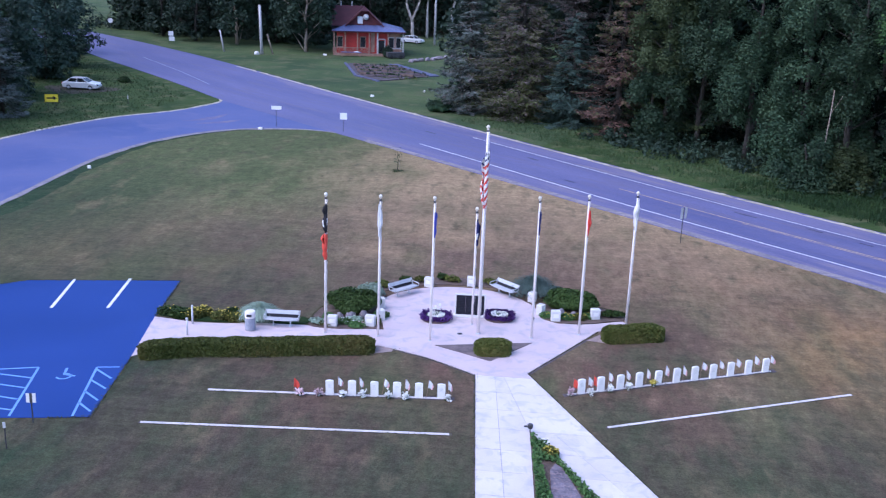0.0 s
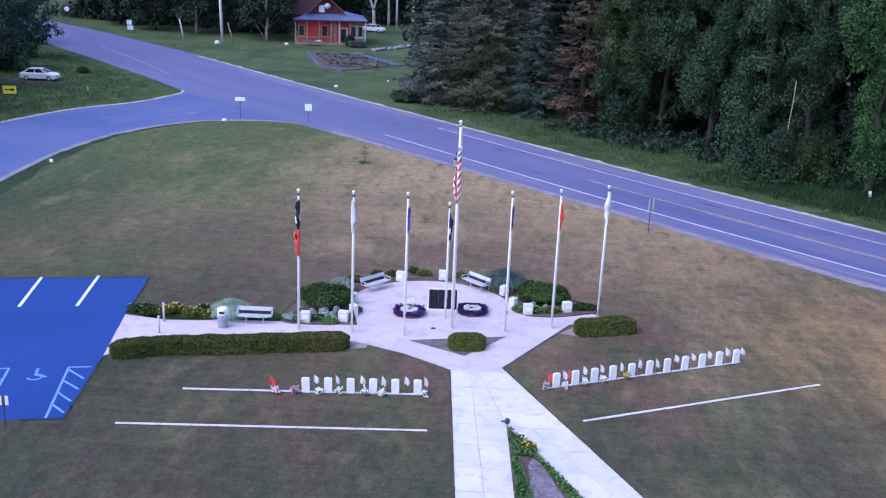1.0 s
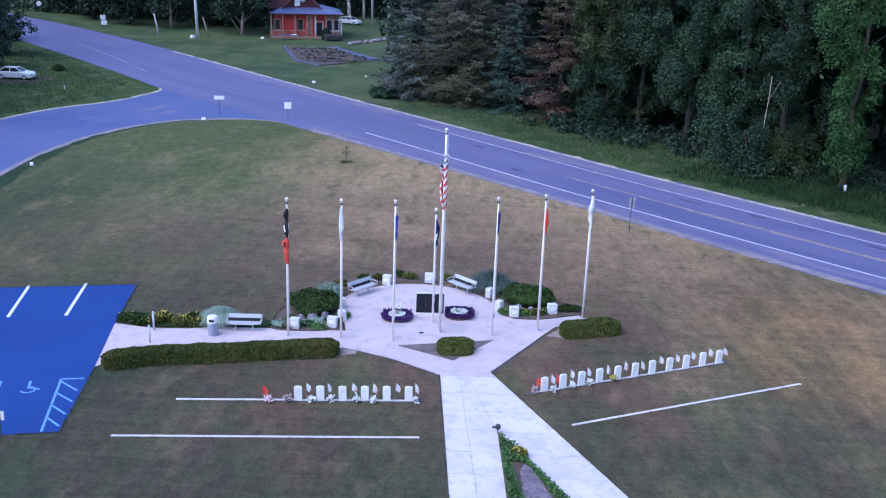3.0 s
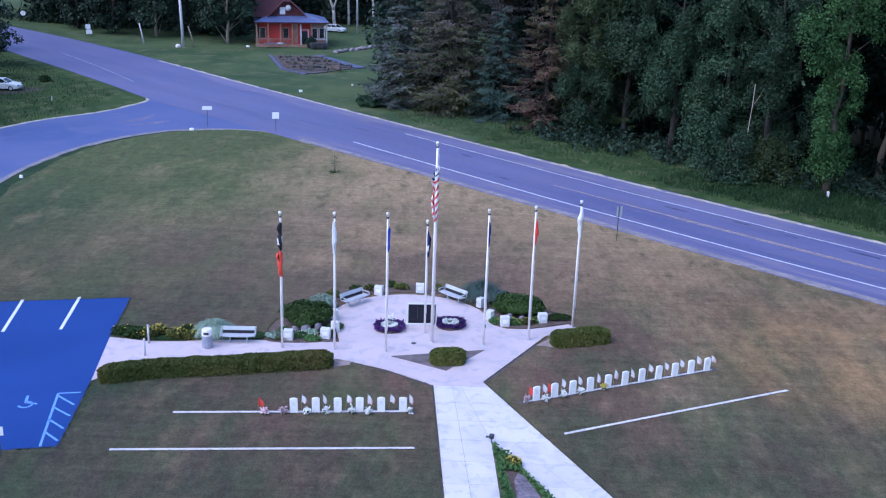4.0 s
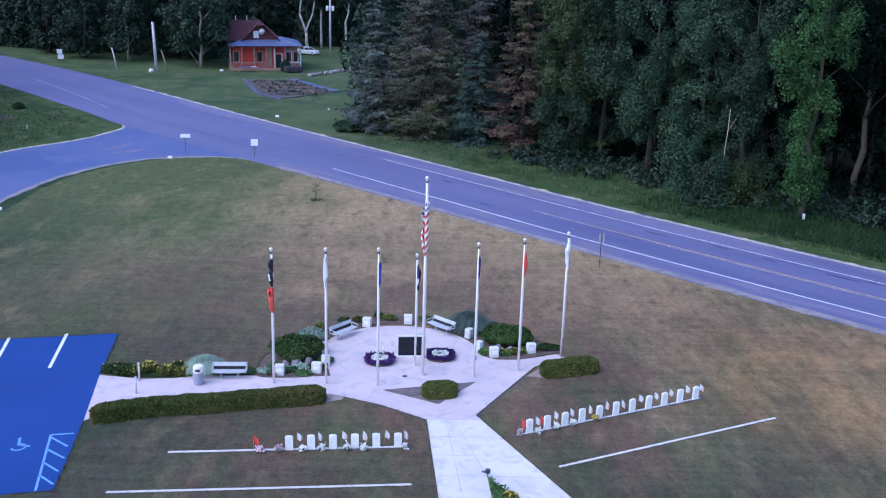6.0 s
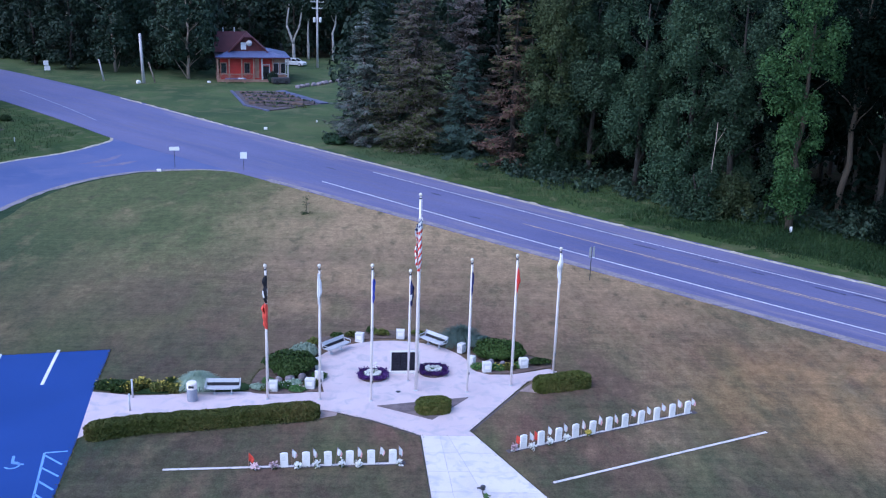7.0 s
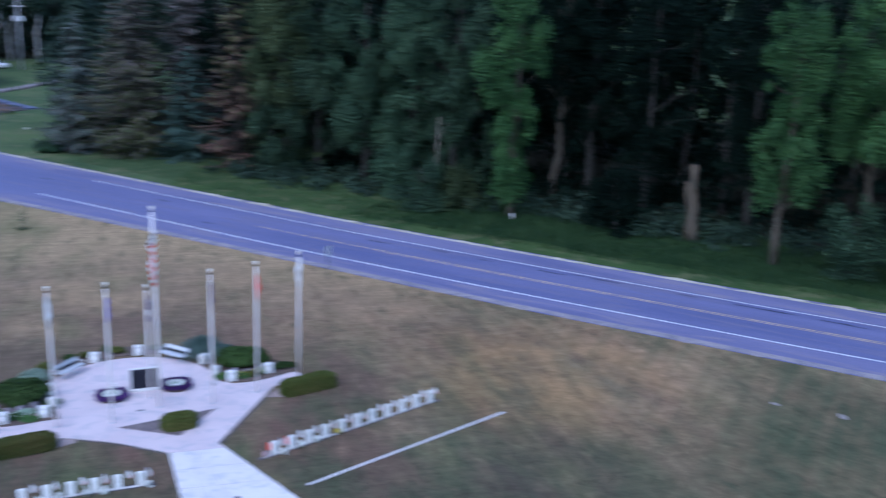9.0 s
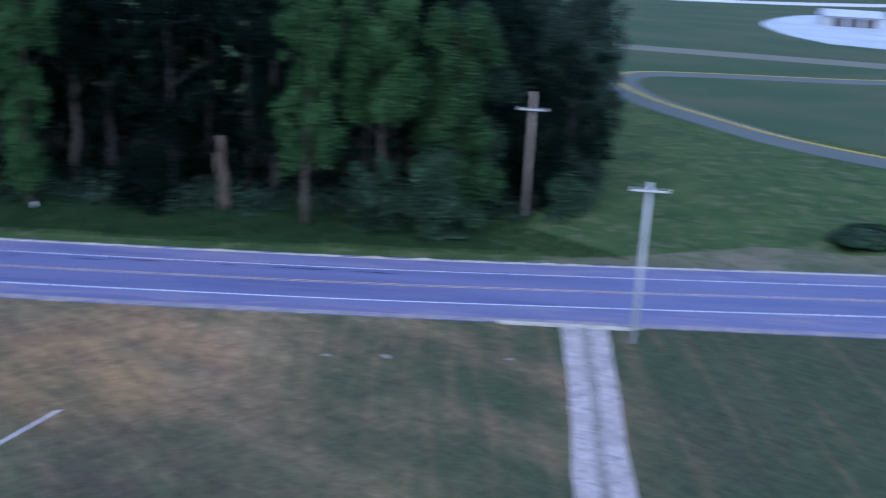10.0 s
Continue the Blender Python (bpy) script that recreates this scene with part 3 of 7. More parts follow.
for d0, off, w, ln in ((-62, -6.4, 0.16, 1.5), (-54, -5.6, 0.13, 1.0), (-48, -5.9, 0.12, 0.8), (-40, -5.9, 0.16, 1.6), (-37, -5.2, 0.10, 0.7), (-34, -5.4, 0.15, 1.6), (-25, -5.5, 0.12, 0.9), (-17, -5.6, 0.15, 3.0), (-8, -6.0, 0.10, 1.2), (-10, -5.8, 0.14, 1.6), (-96, -7.0, 0.2, 1.0), (-84, -12, 0.16, 0.9), (-118, -8, 0.2, 1.1)):
    ds = [d0 - ln + i * ln * 2 / 5 for i in range(6)]
    ws = [w * (0.4 + 0.8 * abs(math.sin(2.1 * i + d0))) for i in range(6)]
    part("tar_patch", strip([across(FAR, x, off - a) for x, a in zip(ds, ws)], [across(FAR, x, off + a) for x, a in zip(ds, ws)], 0.0535, skirt=0), M["tar"], highway)
c0, c1 = across(FAR, -47.5, -12.4), across(FAR, -43.5, -7.4)
part("crack_seal", strip([c0, ((c0[0] + c1[0]) / 2 - 0.1, (c0[1] + c1[1]) / 2), c1], [(c0[0] + 0.2, c0[1]), ((c0[0] + c1[0]) / 2 + 0.15, (c0[1] + c1[1]) / 2), (c1[0] + 0.15, c1[1])], 0.0536, skirt=0), M["tar"], highway)


def ragged(table, lo, hi, off, width, wild, step=0.8, seed=3):
    r = np.random.default_rng(seed)
    ds = list(np.arange(lo, hi, step))
    return [across(table, x, off) for x in ds], [across(table, x, off + width + wild * (noise.noise((x * 0.35, seed, 0)) + 0.6 * noise.noise((x * 1.1, seed, 5)))) for x in ds]


setting("road_shoulder", strip(*ragged(FAR, -200, 130, -0.85, 0.62, 0.75, 0.5), 0.057, skirt=0.05), M["shoulder"], "pale crumbling sandy edge of the highway", "shoulder")
setting("road_shoulder", strip(*[list(reversed(e)) for e in ragged(NEAR, -118, 130, 1.1, -1.05, 0.4, 0.5, seed=4)], 0.056, skirt=0.05), M["edge_grit"], "crumbling asphalt edge beside the lawn", "shoulder")


def paved(table, lo, hi, off, edge, z, label):
    ds = list(np.arange(lo, hi, 1.0))
    a = [across(table, x, off) for x in ds]
    b = [across(FAR, x, edge + 0.5 * noise.noise((x * 0.3, edge, 0)) + 0.3 * noise.noise((x * 1.3, edge, 2))) for x in ds]
    # both ends run out to a point
    ease = [min(1.0, (i + 0.02) / 22, (len(ds) - 1 - i + 0.02) / 22) for i in range(len(ds))]
    b = [(p[0] + (q[0] - p[0]) * e, p[1] + (q[1] - p[1]) * e) for p, q, e in zip(a, b, ease)]
    return setting("road_shoulder", strip(a, b, z, skirt=0) if off > 0 else strip(b, a, z, skirt=0), M["paved_edge"], label, "shoulder")


paved(NEAR, -128, 380, 0.05, -14.9, 0.0525, "pale worn paved shoulder beside the lawn")
paved(FAR, -190, 380, -0.1, -4.3, 0.0526, "pale worn paved shoulder beside the wood")
inner = [(p[0] + 0.0, p[1]) for p in resample(ISLAND_S, 240)[:60]]
outer = [(p[0] - 0.45 + 0.25 * noise.noise((i * 0.4, 6, 0)), p[1] + 0.2) for i, p in enumerate(inner)]
setting("road_shoulder", strip(inner, outer, 0.045, skirt=0.04), M["shoulder"], "pale gravel edge round the grass island", "shoulder")
inner = resample(LAWN_W, 300)[:80]
setting("road_shoulder", strip([(p[0] - 0.15, p[1] + 0.25) for p in inner], [(p[0] + 0.4 + 0.35 * noise.noise((i * 0.3, 3, 0)), p[1] - 0.25 + 0.3 * noise.noise((i * 0.3, 9, 0))) for i, p in enumerate(inner)], 0.046, skirt=0.04), M["edge_grit"], "worn gravel edge between side road and lawn", "shoulder")

# rank green grass left unmown between side road and lawn
rim_in = resample(LAWN_W, 160)[8:120]
rim_out = [(p[0] + 0.3 + min(1.0, i / 25) * (1.7 + 0.9 * noise.noise((i * 0.25, 2, 0)) + 0.5 * noise.noise((i * 0.9, 4, 0))), p[1] - 0.5 * max(0.0, 1 - i / 40)) for i, p in enumerate(rim_in)]
setting("verge_rim", strip(rim_in, rim_out, 0.017, skirt=0), M["rim"], "unmown green rim of the lawn beside the side road", "verge")

# sand drifted into thin crescents where traffic turns
for pts in ([(-35.6, 108.2), (-33.9, 109.6), (-32.8, 111.6), (-32.3, 114.0)], [(-33.6, 107.2), (-31.4, 108.6), (-29.8, 110.8)]):
    line = resample(smooth_line(pts, 0.5), 16)
    half = [0.42 * math.sin(math.pi * (k + 0.3) / 16.0) * (1 + 0.5 * noise.noise((k * 0.6, pts[0][0], 0))) for k in range(16)]
    part("sand_drift", strip([(p[0] + w, p[1] - w) for p, w in zip(line, half)], [(p[0] - w, p[1] + w) for p, w in zip(line, half)], 0.0435, skirt=0), M["paved_edge"], side, "pale drifted sand")

# ---- parking lot, walks, plaza ----
LOT = [(-15.35, 39.1), (-16.15, 45.6), (-17.0, 51.0), (-17.7, 57.0), (-26.2, 55.3), (-28.2, 53.6), (-29.0, 51.0), (-37.0, 49.0), (-37.0, 42.0), (-30.0, 40.5), (-29.0, 36.6), (-17.0, 38.75)]
lot = setting("parking_lot", Geo().slab(LOT, -0.05, 0.03), M["lot"], "sealed blue-tinted asphalt parking lot", "parking lot")


def bar(a, b, width, z=0.034):
    a, b = Vector((*a, 0)), Vector((*b, 0))
    n = Vector((a.y - b.y, b.x - a.x, 0)).normalized() * width / 2
    return Geo().add([(p.x, p.y, z) for p in (a - n, b - n, b + n, a + n)], [(0, 1, 2, 3)])


for a, b in (((-22.85, 51.2), (-23.7, 56.0)), ((-19.95, 51.8), (-20.65, 56.75))):
    part("stall_line", bar(a, b, 0.18), M["white_line"], lot, "white painted stall line")
for a, b in (((-17.2, 44.1), (-16.1, 39.05)), ((-19.8, 43.6), (-18.65, 38.6)), ((-22.6, 42.7), (-21.5, 37.95)), ((-17.2, 44.1), (-16.2, 44.3)), ((-22.4, 42.75), (-19.8, 43.6)),
             ((-17.1, 43.85), (-16.05, 43.0)), ((-16.9, 42.7), (-15.85, 41.9)), ((-16.65, 41.5), (-15.7, 40.7)), ((-16.4, 40.35), (-15.55, 39.6)),
             ((-22.4, 42.7), (-19.55, 42.4)), ((-22.15, 41.7), (-19.35, 41.35)), ((-21.9, 40.6), (-19.1, 40.2)), ((-21.7, 39.5), (-18.85, 39.15))):
    part("hatch_line", bar(a, b, 0.11), M["blue_line"], lot, "pale blue painted hatch line")
g = Geo()
for i in range(20):
    a0, a1 = -2.6 + i * 0.22, -2.6 + (i + 1) * 0.22
    g.add([(-18.25 + r * math.cos(a) * 1.0, 42.85 + r * math.sin(a), 0.034) for a, r in ((a0, 0.26), (a1, 0.26), (a1, 0.36), (a0, 0.36))], [(0, 1, 2, 3)])
g.add(bar((-18.5, 43.75), (-18.3, 43.0), 0.13).v, [(0, 1, 2, 3)])
g.add(bar((-18.3, 43.05), (-17.75, 42.95), 0.13).v, [(0, 1, 2, 3)])
part("wheelchair_mark", g, M["blue_line"], lot, "pale blue wheelchair symbol")

PLAZA = ([(-4.75, 51.45), (-4.95, 52.4), (-5.35, 53.6)] + [(-1.15 + 4.6 * math.cos(radians(a)), 54.9 + 4.25 * math.sin(radians(a))) for a in range(170, -1, -10)]
         + [(3.65, 54.6), (4.4, 54.15), (5.6, 54.2), (6.7, 54.6), (7.9, 55.15), (8.35, 54.75), (7.4, 53.95), (6.5, 53.3), (5.8, 52.1), (2.9, 47.04), (3.18, 46.46), (1.75, 46.46), (0.44, 46.46), (-1.9, 48.05), (-4.0, 49.0), (-4.6, 49.2)])
plaza_line = list(reversed(PLAZA))
setting("plaza", Geo().slab(plaza_line, -0.1, 0.05), M["plaza"], "smooth pale concrete plaza round the flagpoles", "plaza")
WALK = [(-16.15, 45.6), (-15.4, 46.6), (-14.4, 47.5), (-12.4, 48.3), (-8, 48.8), (-4.6, 49.2), (-4.75, 51.45), (-7.8, 51.15), (-8.9, 51.3), (-12.1, 51.1), (-13.0, 50.75), (-14.7, 50.6), (-17.0, 51.0)]
walk_left = setting("pavement", Geo().slab(WALK, -0.1, 0.046), M["plaza"], "pale concrete path from the parking lot", "path")
setting("planting_strip", Geo().slab([(-1.85, 49.75), (1.05, 48.2), (3.05, 51.0), (0.5, 50.35)], 0.0, 0.075), M["greymulch"], "grey-brown gravel triangle at the plaza's edge", "bed")
setting("planting_strip", Geo().slab([(5.9, 52.0), (7.2, 51.75), (8.4, 52.2), (8.2, 53.6), (6.9, 53.3)], 0.0, 0.03), M["pinkmulch"], "pinkish gravel round the clipped hedge", "bed")
setting("planting_strip", Geo().slab([(-5.2, 48.0), (-3.9, 48.6), (-3.85, 48.98), (-4.7, 49.15), (-5.4, 48.7)], 0.0, 0.03), M["pinkmulch"], "pinkish gravel at the end of the hedge", "bed")


def outline_bed(name, pts, mat, z, label, category="bed"):
    return setting(name, Geo().slab([(float(p[0]), float(p[1])) for p in smooth_line(pts + [pts[0]], 0.3)[:-1]], 0.0, z), mat, label, category)


outline_bed("planting_bed", [(-4.95, 51.6), (-5.5, 53.8), (-5.9, 56.0), (-7.3, 55.4), (-8.5, 54.3), (-8.8, 52.6), (-8.6, 51.2), (-6.5, 51.15)], M["mulch"], 0.06, "mulched bed with rocks and low plants")
outline_bed("planting_bed", [(3.55, 55.0), (4.3, 54.4), (5.8, 54.4), (7.2, 55.0), (8.2, 55.6), (7.2, 56.9), (5.0, 57.8), (3.6, 57.4)], M["mulch"], 0.06, "mulched bed with shrubs beside the plaza")
outline_bed("planting_bed", [(-16.9, 51.3), (-14.5, 50.85), (-12.6, 51.1), (-9.0, 51.5), (-9.2, 52.4), (-12, 52.3), (-14.5, 52.4), (-16.6, 52.6)], M["weeds"], 0.066, "narrow flower border of low dark plants along the path")
outline_bed("planting_bed", [(-5.6, 57.6), (-3.4, 59.1), (-1.2, 59.55), (1.2, 59.3), (3.2, 58.2), (3.8, 59.4), (1.2, 60.6), (-1.2, 60.9), (-3.8, 60.3), (-6.4, 58.8)], M["mulch"], 0.072, "mulched bed behind the plaza's rim")

# The forked main walk in cast slabs: left edge, joints and right edge as lines in y.
LEFT, RIGHT = ((0.44, 46.57), (1.22, 35.2)), ((2.85, 47.14), (8.05, 36.3))


def on(line, y):
    (x0, y0), (x1, y1) = line
    return x0 + (x1 - x0) * (y - y0) / (y1 - y0)


TIP = (3.15, 40.9)
JOINT, MIDDLE = ((1.5, 45.0), (2.3, 35.3)), ((1.75, 46.6), TIP)
BED_L, BED_R = (TIP, (3.42, 35.5)), (TIP, (5.7, 35.9))
walkway = setting("walkway", Geo().slab([(on(LEFT, 14), 14), (on(RIGHT, 14), 14), (2.85, 47.1), (0.44, 46.5)], -0.1, 0.012), M["joint"], "forked concrete walk of cast slabs", "path")
rng = np.random.default_rng(11)


def slab_piece(corners):
    c = np.mean(corners, axis=0)
    pts = [tuple(np.array(p) + (c - p) / np.linalg.norm(c - p) * 0.012) for p in corners]
    lift = rng.uniform(-0.004, 0.004, 4)
    g = Geo().add([(x, y, 0.0) for x, y in pts] + [(x, y, 0.05 + h) for (x, y), h in zip(pts, lift)], [(4, 5, 6, 7), (0, 1, 5, 4), (1, 2, 6, 5), (2, 3, 7, 6), (3, 0, 4, 7)])
    part("slab", g, M["concrete"], walkway)


y = 46.45
while y > 15:
    low = y - 1.83
    if y > 40.9 > low:
        low = 40.9
    cols = [LEFT, JOINT, MIDDLE, RIGHT] if low >= 40.85 else None
    if cols:
        for a, b in ((LEFT, JOINT), (JOINT, MIDDLE), (MIDDLE, RIGHT)):
            slab_piece([(on(a, low), low), (on(b, low), low), (on(b, y), y), (on(a, y), y)])
    else:
        mid = ((on(BED_R, 40.9) + 1.0, 40.9), ((5.7 + 8.05) / 2 + 0.1, 36.1))
        for a, b in ((LEFT, JOINT), (JOINT, BED_L), (BED_R, mid), (mid, RIGHT)):
            slab_piece([(on(a, low), low), (on(b, low), low), (on(b, y), y), (on(a, y), y)])
    y = low
setting("planting_bed", Geo().slab([(on(BED_L, 15), 15), (on(BED_R, 15), 15), TIP], 0.0, 0.08), M["mulch"], "wedge-shaped bed in the fork of the walk", "bed")

# ---- gravel drive, far loop road ----
a = smooth_line([(49.4, 39.9), (45.2, 36.0), (41.3, 32.4), (36.0, 27.8), (32.5, 24.7), (20, 13), (5, -8)], 0.7)
b = smooth_line([(51.6, 37.6), (47.4, 34.0), (43.6, 30.6), (38.5, 26.2), (34.9, 22.9), (22, 11), (7, -10)], 0.7)
na, nb = resample(a, 90), resample(b, 90)
wob = np.random.default_rng(8)
drive = setting("driveway", strip([(p[0] + wob.uniform(-0.05, 0.05), p[1] + wob.uniform(-0.05, 0.05)) for p in na], [(p[0] + wob.uniform(-0.05, 0.05), p[1]) for p in nb], 0.035, skirt=0.03), M["gravel"], "pale gravel drive with a worn middle strip", "driveway")
M["drive_mid"] = surface("trodden_gravel", (0.20, 0.172, 0.165), (0.31, 0.268, 0.258), 0.7, 0.95, 0.6, 8.0, (0.13, 0.14, 0.10), relief=0.05, contrast=0.4)
mid = [[(a[0] + (b[0] - a[0]) * (f + 0.05 * noise.noise((i * 0.45, f * 9, 1))), a[1] + (b[1] - a[1]) * (f + 0.05 * noise.noise((i * 0.45, f * 9, 1)))) for i, (a, b) in enumerate(zip(na, nb))] for f in (0.40, 0.60)]
part("worn_middle", strip(mid[0], mid[1], 0.0395, skirt=0), M["drive_mid"], drive, "darker trodden strip between the wheel tracks")
setting("driveway", Geo().slab([(46.2, 42.6), (52.7, 36.3), (53.6, 36.2), (46.6, 43.2)], 0.0, 0.064), M["shoulder"], "pale concrete lip where the drive meets the highway", "driveway")


def lane(name, pts, width, mat, z, label):
    line = [np.array(p[:2], float) for p in smooth_line(pts, 3.0)]
    l, r = [], []
    for i, p in enumerate(line):
        d = line[min(i + 1, len(line) - 1)] - line[max(i - 1, 0)]
        nrm = np.array([-d[1], d[0]]) / np.linalg.norm(d)
        l.append(tuple(p + nrm * width / 2)), r.append(tuple(p - nrm * width / 2))
    return setting(name, strip(r, l, z, skirt=0.03), mat, label, "road")


M["park_road"] = surface("pale_grey_park_road", (0.070, 0.080, 0.072), (0.105, 0.112, 0.100), 0.1, 0.8, 0.2, 10, contrast=0.2)
M["farverge"] = surface("pale_tan_track", (0.12, 0.115, 0.085), (0.165, 0.15, 0.11), 0.08, 0.9, 0.2, 5, contrast=0.2)
M["farwhite"] = surface("pale_yard", (0.40, 0.42, 0.46), (0.5, 0.52, 0.55), 0.05, 0.9, 0.1, 2)
M["curb_yellow"] = surface("yellow_kerb_paint", (0.40, 0.27, 0.01), (0.5, 0.35, 0.02), 0.5, 0.7, 0.1, 10)
M["field"] = surface("far_field_grass", (0.046, 0.076, 0.036), (0.080, 0.094, 0.052), 0.03, 0.95, 0.4, 2.0, spec=0.1)
LOOP = [(260, 80), (222, 96), (205, 108.5), (190, 121), (176, 128), (160, 120), (146, 102), (136.5, 81), (132, 68), (131, 52), (133, 30), (140, 0)]
lane("park_road", [(p[0] - 1.5, p[1] - 1.5) for p in LOOP], 8.0, M["park_road"], 0.035, "pale grey loop road with yellow kerbs")
lane("kerb", [(p[0] + 2.0, p[1] + 1.0) for p in LOOP], 0.8, M["curb_yellow"], 0.07, "yellow-painted kerb of the loop road")
lane("park_road", [(212, 190), (226, 162), (243, 134), (256, 112), (266, 90), (270, 60)], 15.0, M["farverge"], 0.035, "pale tan track across the far field")
setting("field", Geo().slab([(150, -60), (700, -60), (700, 420), (330, 330), (235, 200), (182, 136), (150, 112), (139, 80), (134, 40)], 0.0, 0.02), M["field"], "pale far field beyond the loop road", "field")
outline_bed("far_pavement", [(306, 150), (322, 128), (420, 150), (480, 190), (460, 235), (380, 215), (330, 180)], M["farwhite"], 0.05, "white concrete yard in the far field", "yard")
lane("far_pavement", [(480, 340), (560, 300), (700, 270)], 30.0, M["concrete"], 0.05, "white concrete strip at the far field's end")

shed = thing("shed", (402, 190, 0.05), "small dark shed with a pale roof in the far yard", "shed", turn=-50)
part("wall", Geo().box((0, 0, 2.0), (22, 10, 4.0)), M["greypost"], shed)
part("roof", Geo().add([(-12, -6, 3.9), (12, -6, 3.9), (12, 6, 3.9), (-12, 6, 3.9), (-12, 0, 6.4), (12, 0, 6.4)], [(0, 1, 5, 4), (2, 3, 4, 5), (1, 2, 5), (3, 0, 4)]), M["farwhite"], shed, "pale metal roof")
for x in (-6, 0, 6):
    part("bay_door", Geo().box((x, -5.05, 1.6), (4.4, 0.2, 3.2)), M["darksteel"], shed, "dark open bay")

# ---- hedges, shrubs ----


def shrub_mesh(shape, count, size, rng, core_scale=0.9):
    """Leaf cards over a shape. shape(n) gives points on the surface and normals."""
    pts, nrm = shape(count)
    return leaf_cards(pts + nrm * rng.normal(0, size * 0.35, (count, 1)), nrm, size, rng, 0.55)


def hedge(line, width, height, label, seed, per=420, size=0.075):
    """A clipped hedge along a line: a twiggy core and a skin of leaves, with rounded shoulders."""
    r = np.random.default_rng(seed)
    line = np.array([p[:2] for p in smooth_line(line, 0.25)])
    base = line.mean(0)
    line = line - base
    ob = thing("hedge", (base[0], base[1], 0.0), label, "hedge")
    seg = np.r_[0, np.cumsum(np.linalg.norm(np.diff(line, axis=0), axis=1))]
    total = seg[-1]
    around = 2 * height + width
    n = int(total * around * per) + int(2 * width * height * per)
    u = r.uniform(0, total, n)
    v = r.uniform(0, 1, n)
    endcap = r.uniform(0, 1, n) < (2 * width * height) / (total * around + 2 * width * height)
    cx, cy = np.interp(u, seg, line[:, 0]), np.interp(u, seg, line[:, 1])
    tx, ty = np.gradient(line[:, 0], seg), np.gradient(line[:, 1], seg)
    dx, dy = np.interp(u, seg, tx), np.interp(u, seg, ty)
    ln = np.hypot(dx, dy)
    dx, dy = dx / ln, dy / ln
    w, h = v * around, np.zeros(n)
    off, z, no, nz = np.zeros(n), np.zeros(n), np.zeros(n), np.zeros(n)
    a = w < height
    off[a], z[a], no[a] = -width / 2, w[a], -1
    b = (w >= height) & (w < height + width)
    off[b], z[b], nz[b] = w[b] - height - width / 2, height, 1
    c = w >= height + width
    off[c], z[c], no[c] = width / 2, around - w[c], 1
    lump = np.array([noise.noise((x * 1.7 + seed, y * 1.7, k * 1.5)) for x, y, k in zip(cx, cy, z)])
    shoulder = np.clip((np.abs(off) / (width / 2)) ** 3 * (z / height) ** 4, 0, 1)
    off = off * (1 - 0.16 * shoulder) * (1 + 0.10 * lump)
    z = z * (1 - 0.10 * shoulder) * (1 + 0.09 * lump)
    ends = np.minimum(u, total - u) / (width * 0.45)
    off = off * np.where(ends < 1, np.sqrt(np.clip(1 - (1 - ends) ** 2, 0.05, 1)), 1)
    z = z * np.where(ends < 1, 0.8 + 0.2 * ends, 1)
    pts = np.stack([cx - dy * off, cy + dx * off, z], 1)
    nrm = np.stack([-dy * no + dx * 0, dx * no, nz], 1) + 1e-3
    core = Geo()
    k = len(line)
    ring = [(-0.44, 0.02), (-0.46, 0.72), (-0.3, 0.9), (0.3, 0.9), (0.46, 0.72), (0.44, 0.02)]
    vs = []
    for i in range(k):
        t = np.array([tx[i], ty[i]]) / np.hypot(tx[i], ty[i])
        taper = min(1.0, 0.35 + min(seg[i], total - seg[i]) / (width * 0.5))
        for o, hz in ring:
            vs.append((line[i, 0] - t[1] * o * width * taper * 0.93, line[i, 1] + t[0] * o * width * taper * 0.93, hz * height * (0.85 + 0.1 * taper)))
    m = len(ring)
    core.add(vs, [(i * m + j, i * m + j + 1, (i + 1) * m + j + 1, (i + 1) * m + j) for i in range(k - 1) for j in range(m - 1)] + [tuple(range(m)), tuple((k - 1) * m + j for j in reversed(range(m)))])
    part("twig_core", core, M["hedge"], ob)
    part("leaves", Geo().cards(leaf_cards(pts, nrm, size, r, 0.55)), M["hedge"], ob)
    return ob


hedge([(-15.8, 45.6), (-14.6, 46.2), (-13.0, 46.75), (-10.0, 47.35), (-7.0, 48.1), (-4.75, 48.6)], 1.15, 0.68, "long clipped green hedge with brownish tips beside the path", 1)
hedge([(0.2, 49.1), (1.05, 49.25), (2.0, 49.5)], 1.15, 0.74, "short clipped hedge in the gravel triangle", 2)
hedge([(6.7, 52.1), (8.0, 52.5), (9.95, 53.15)], 1.15, 0.75, "short clipped hedge beside the plaza", 3)


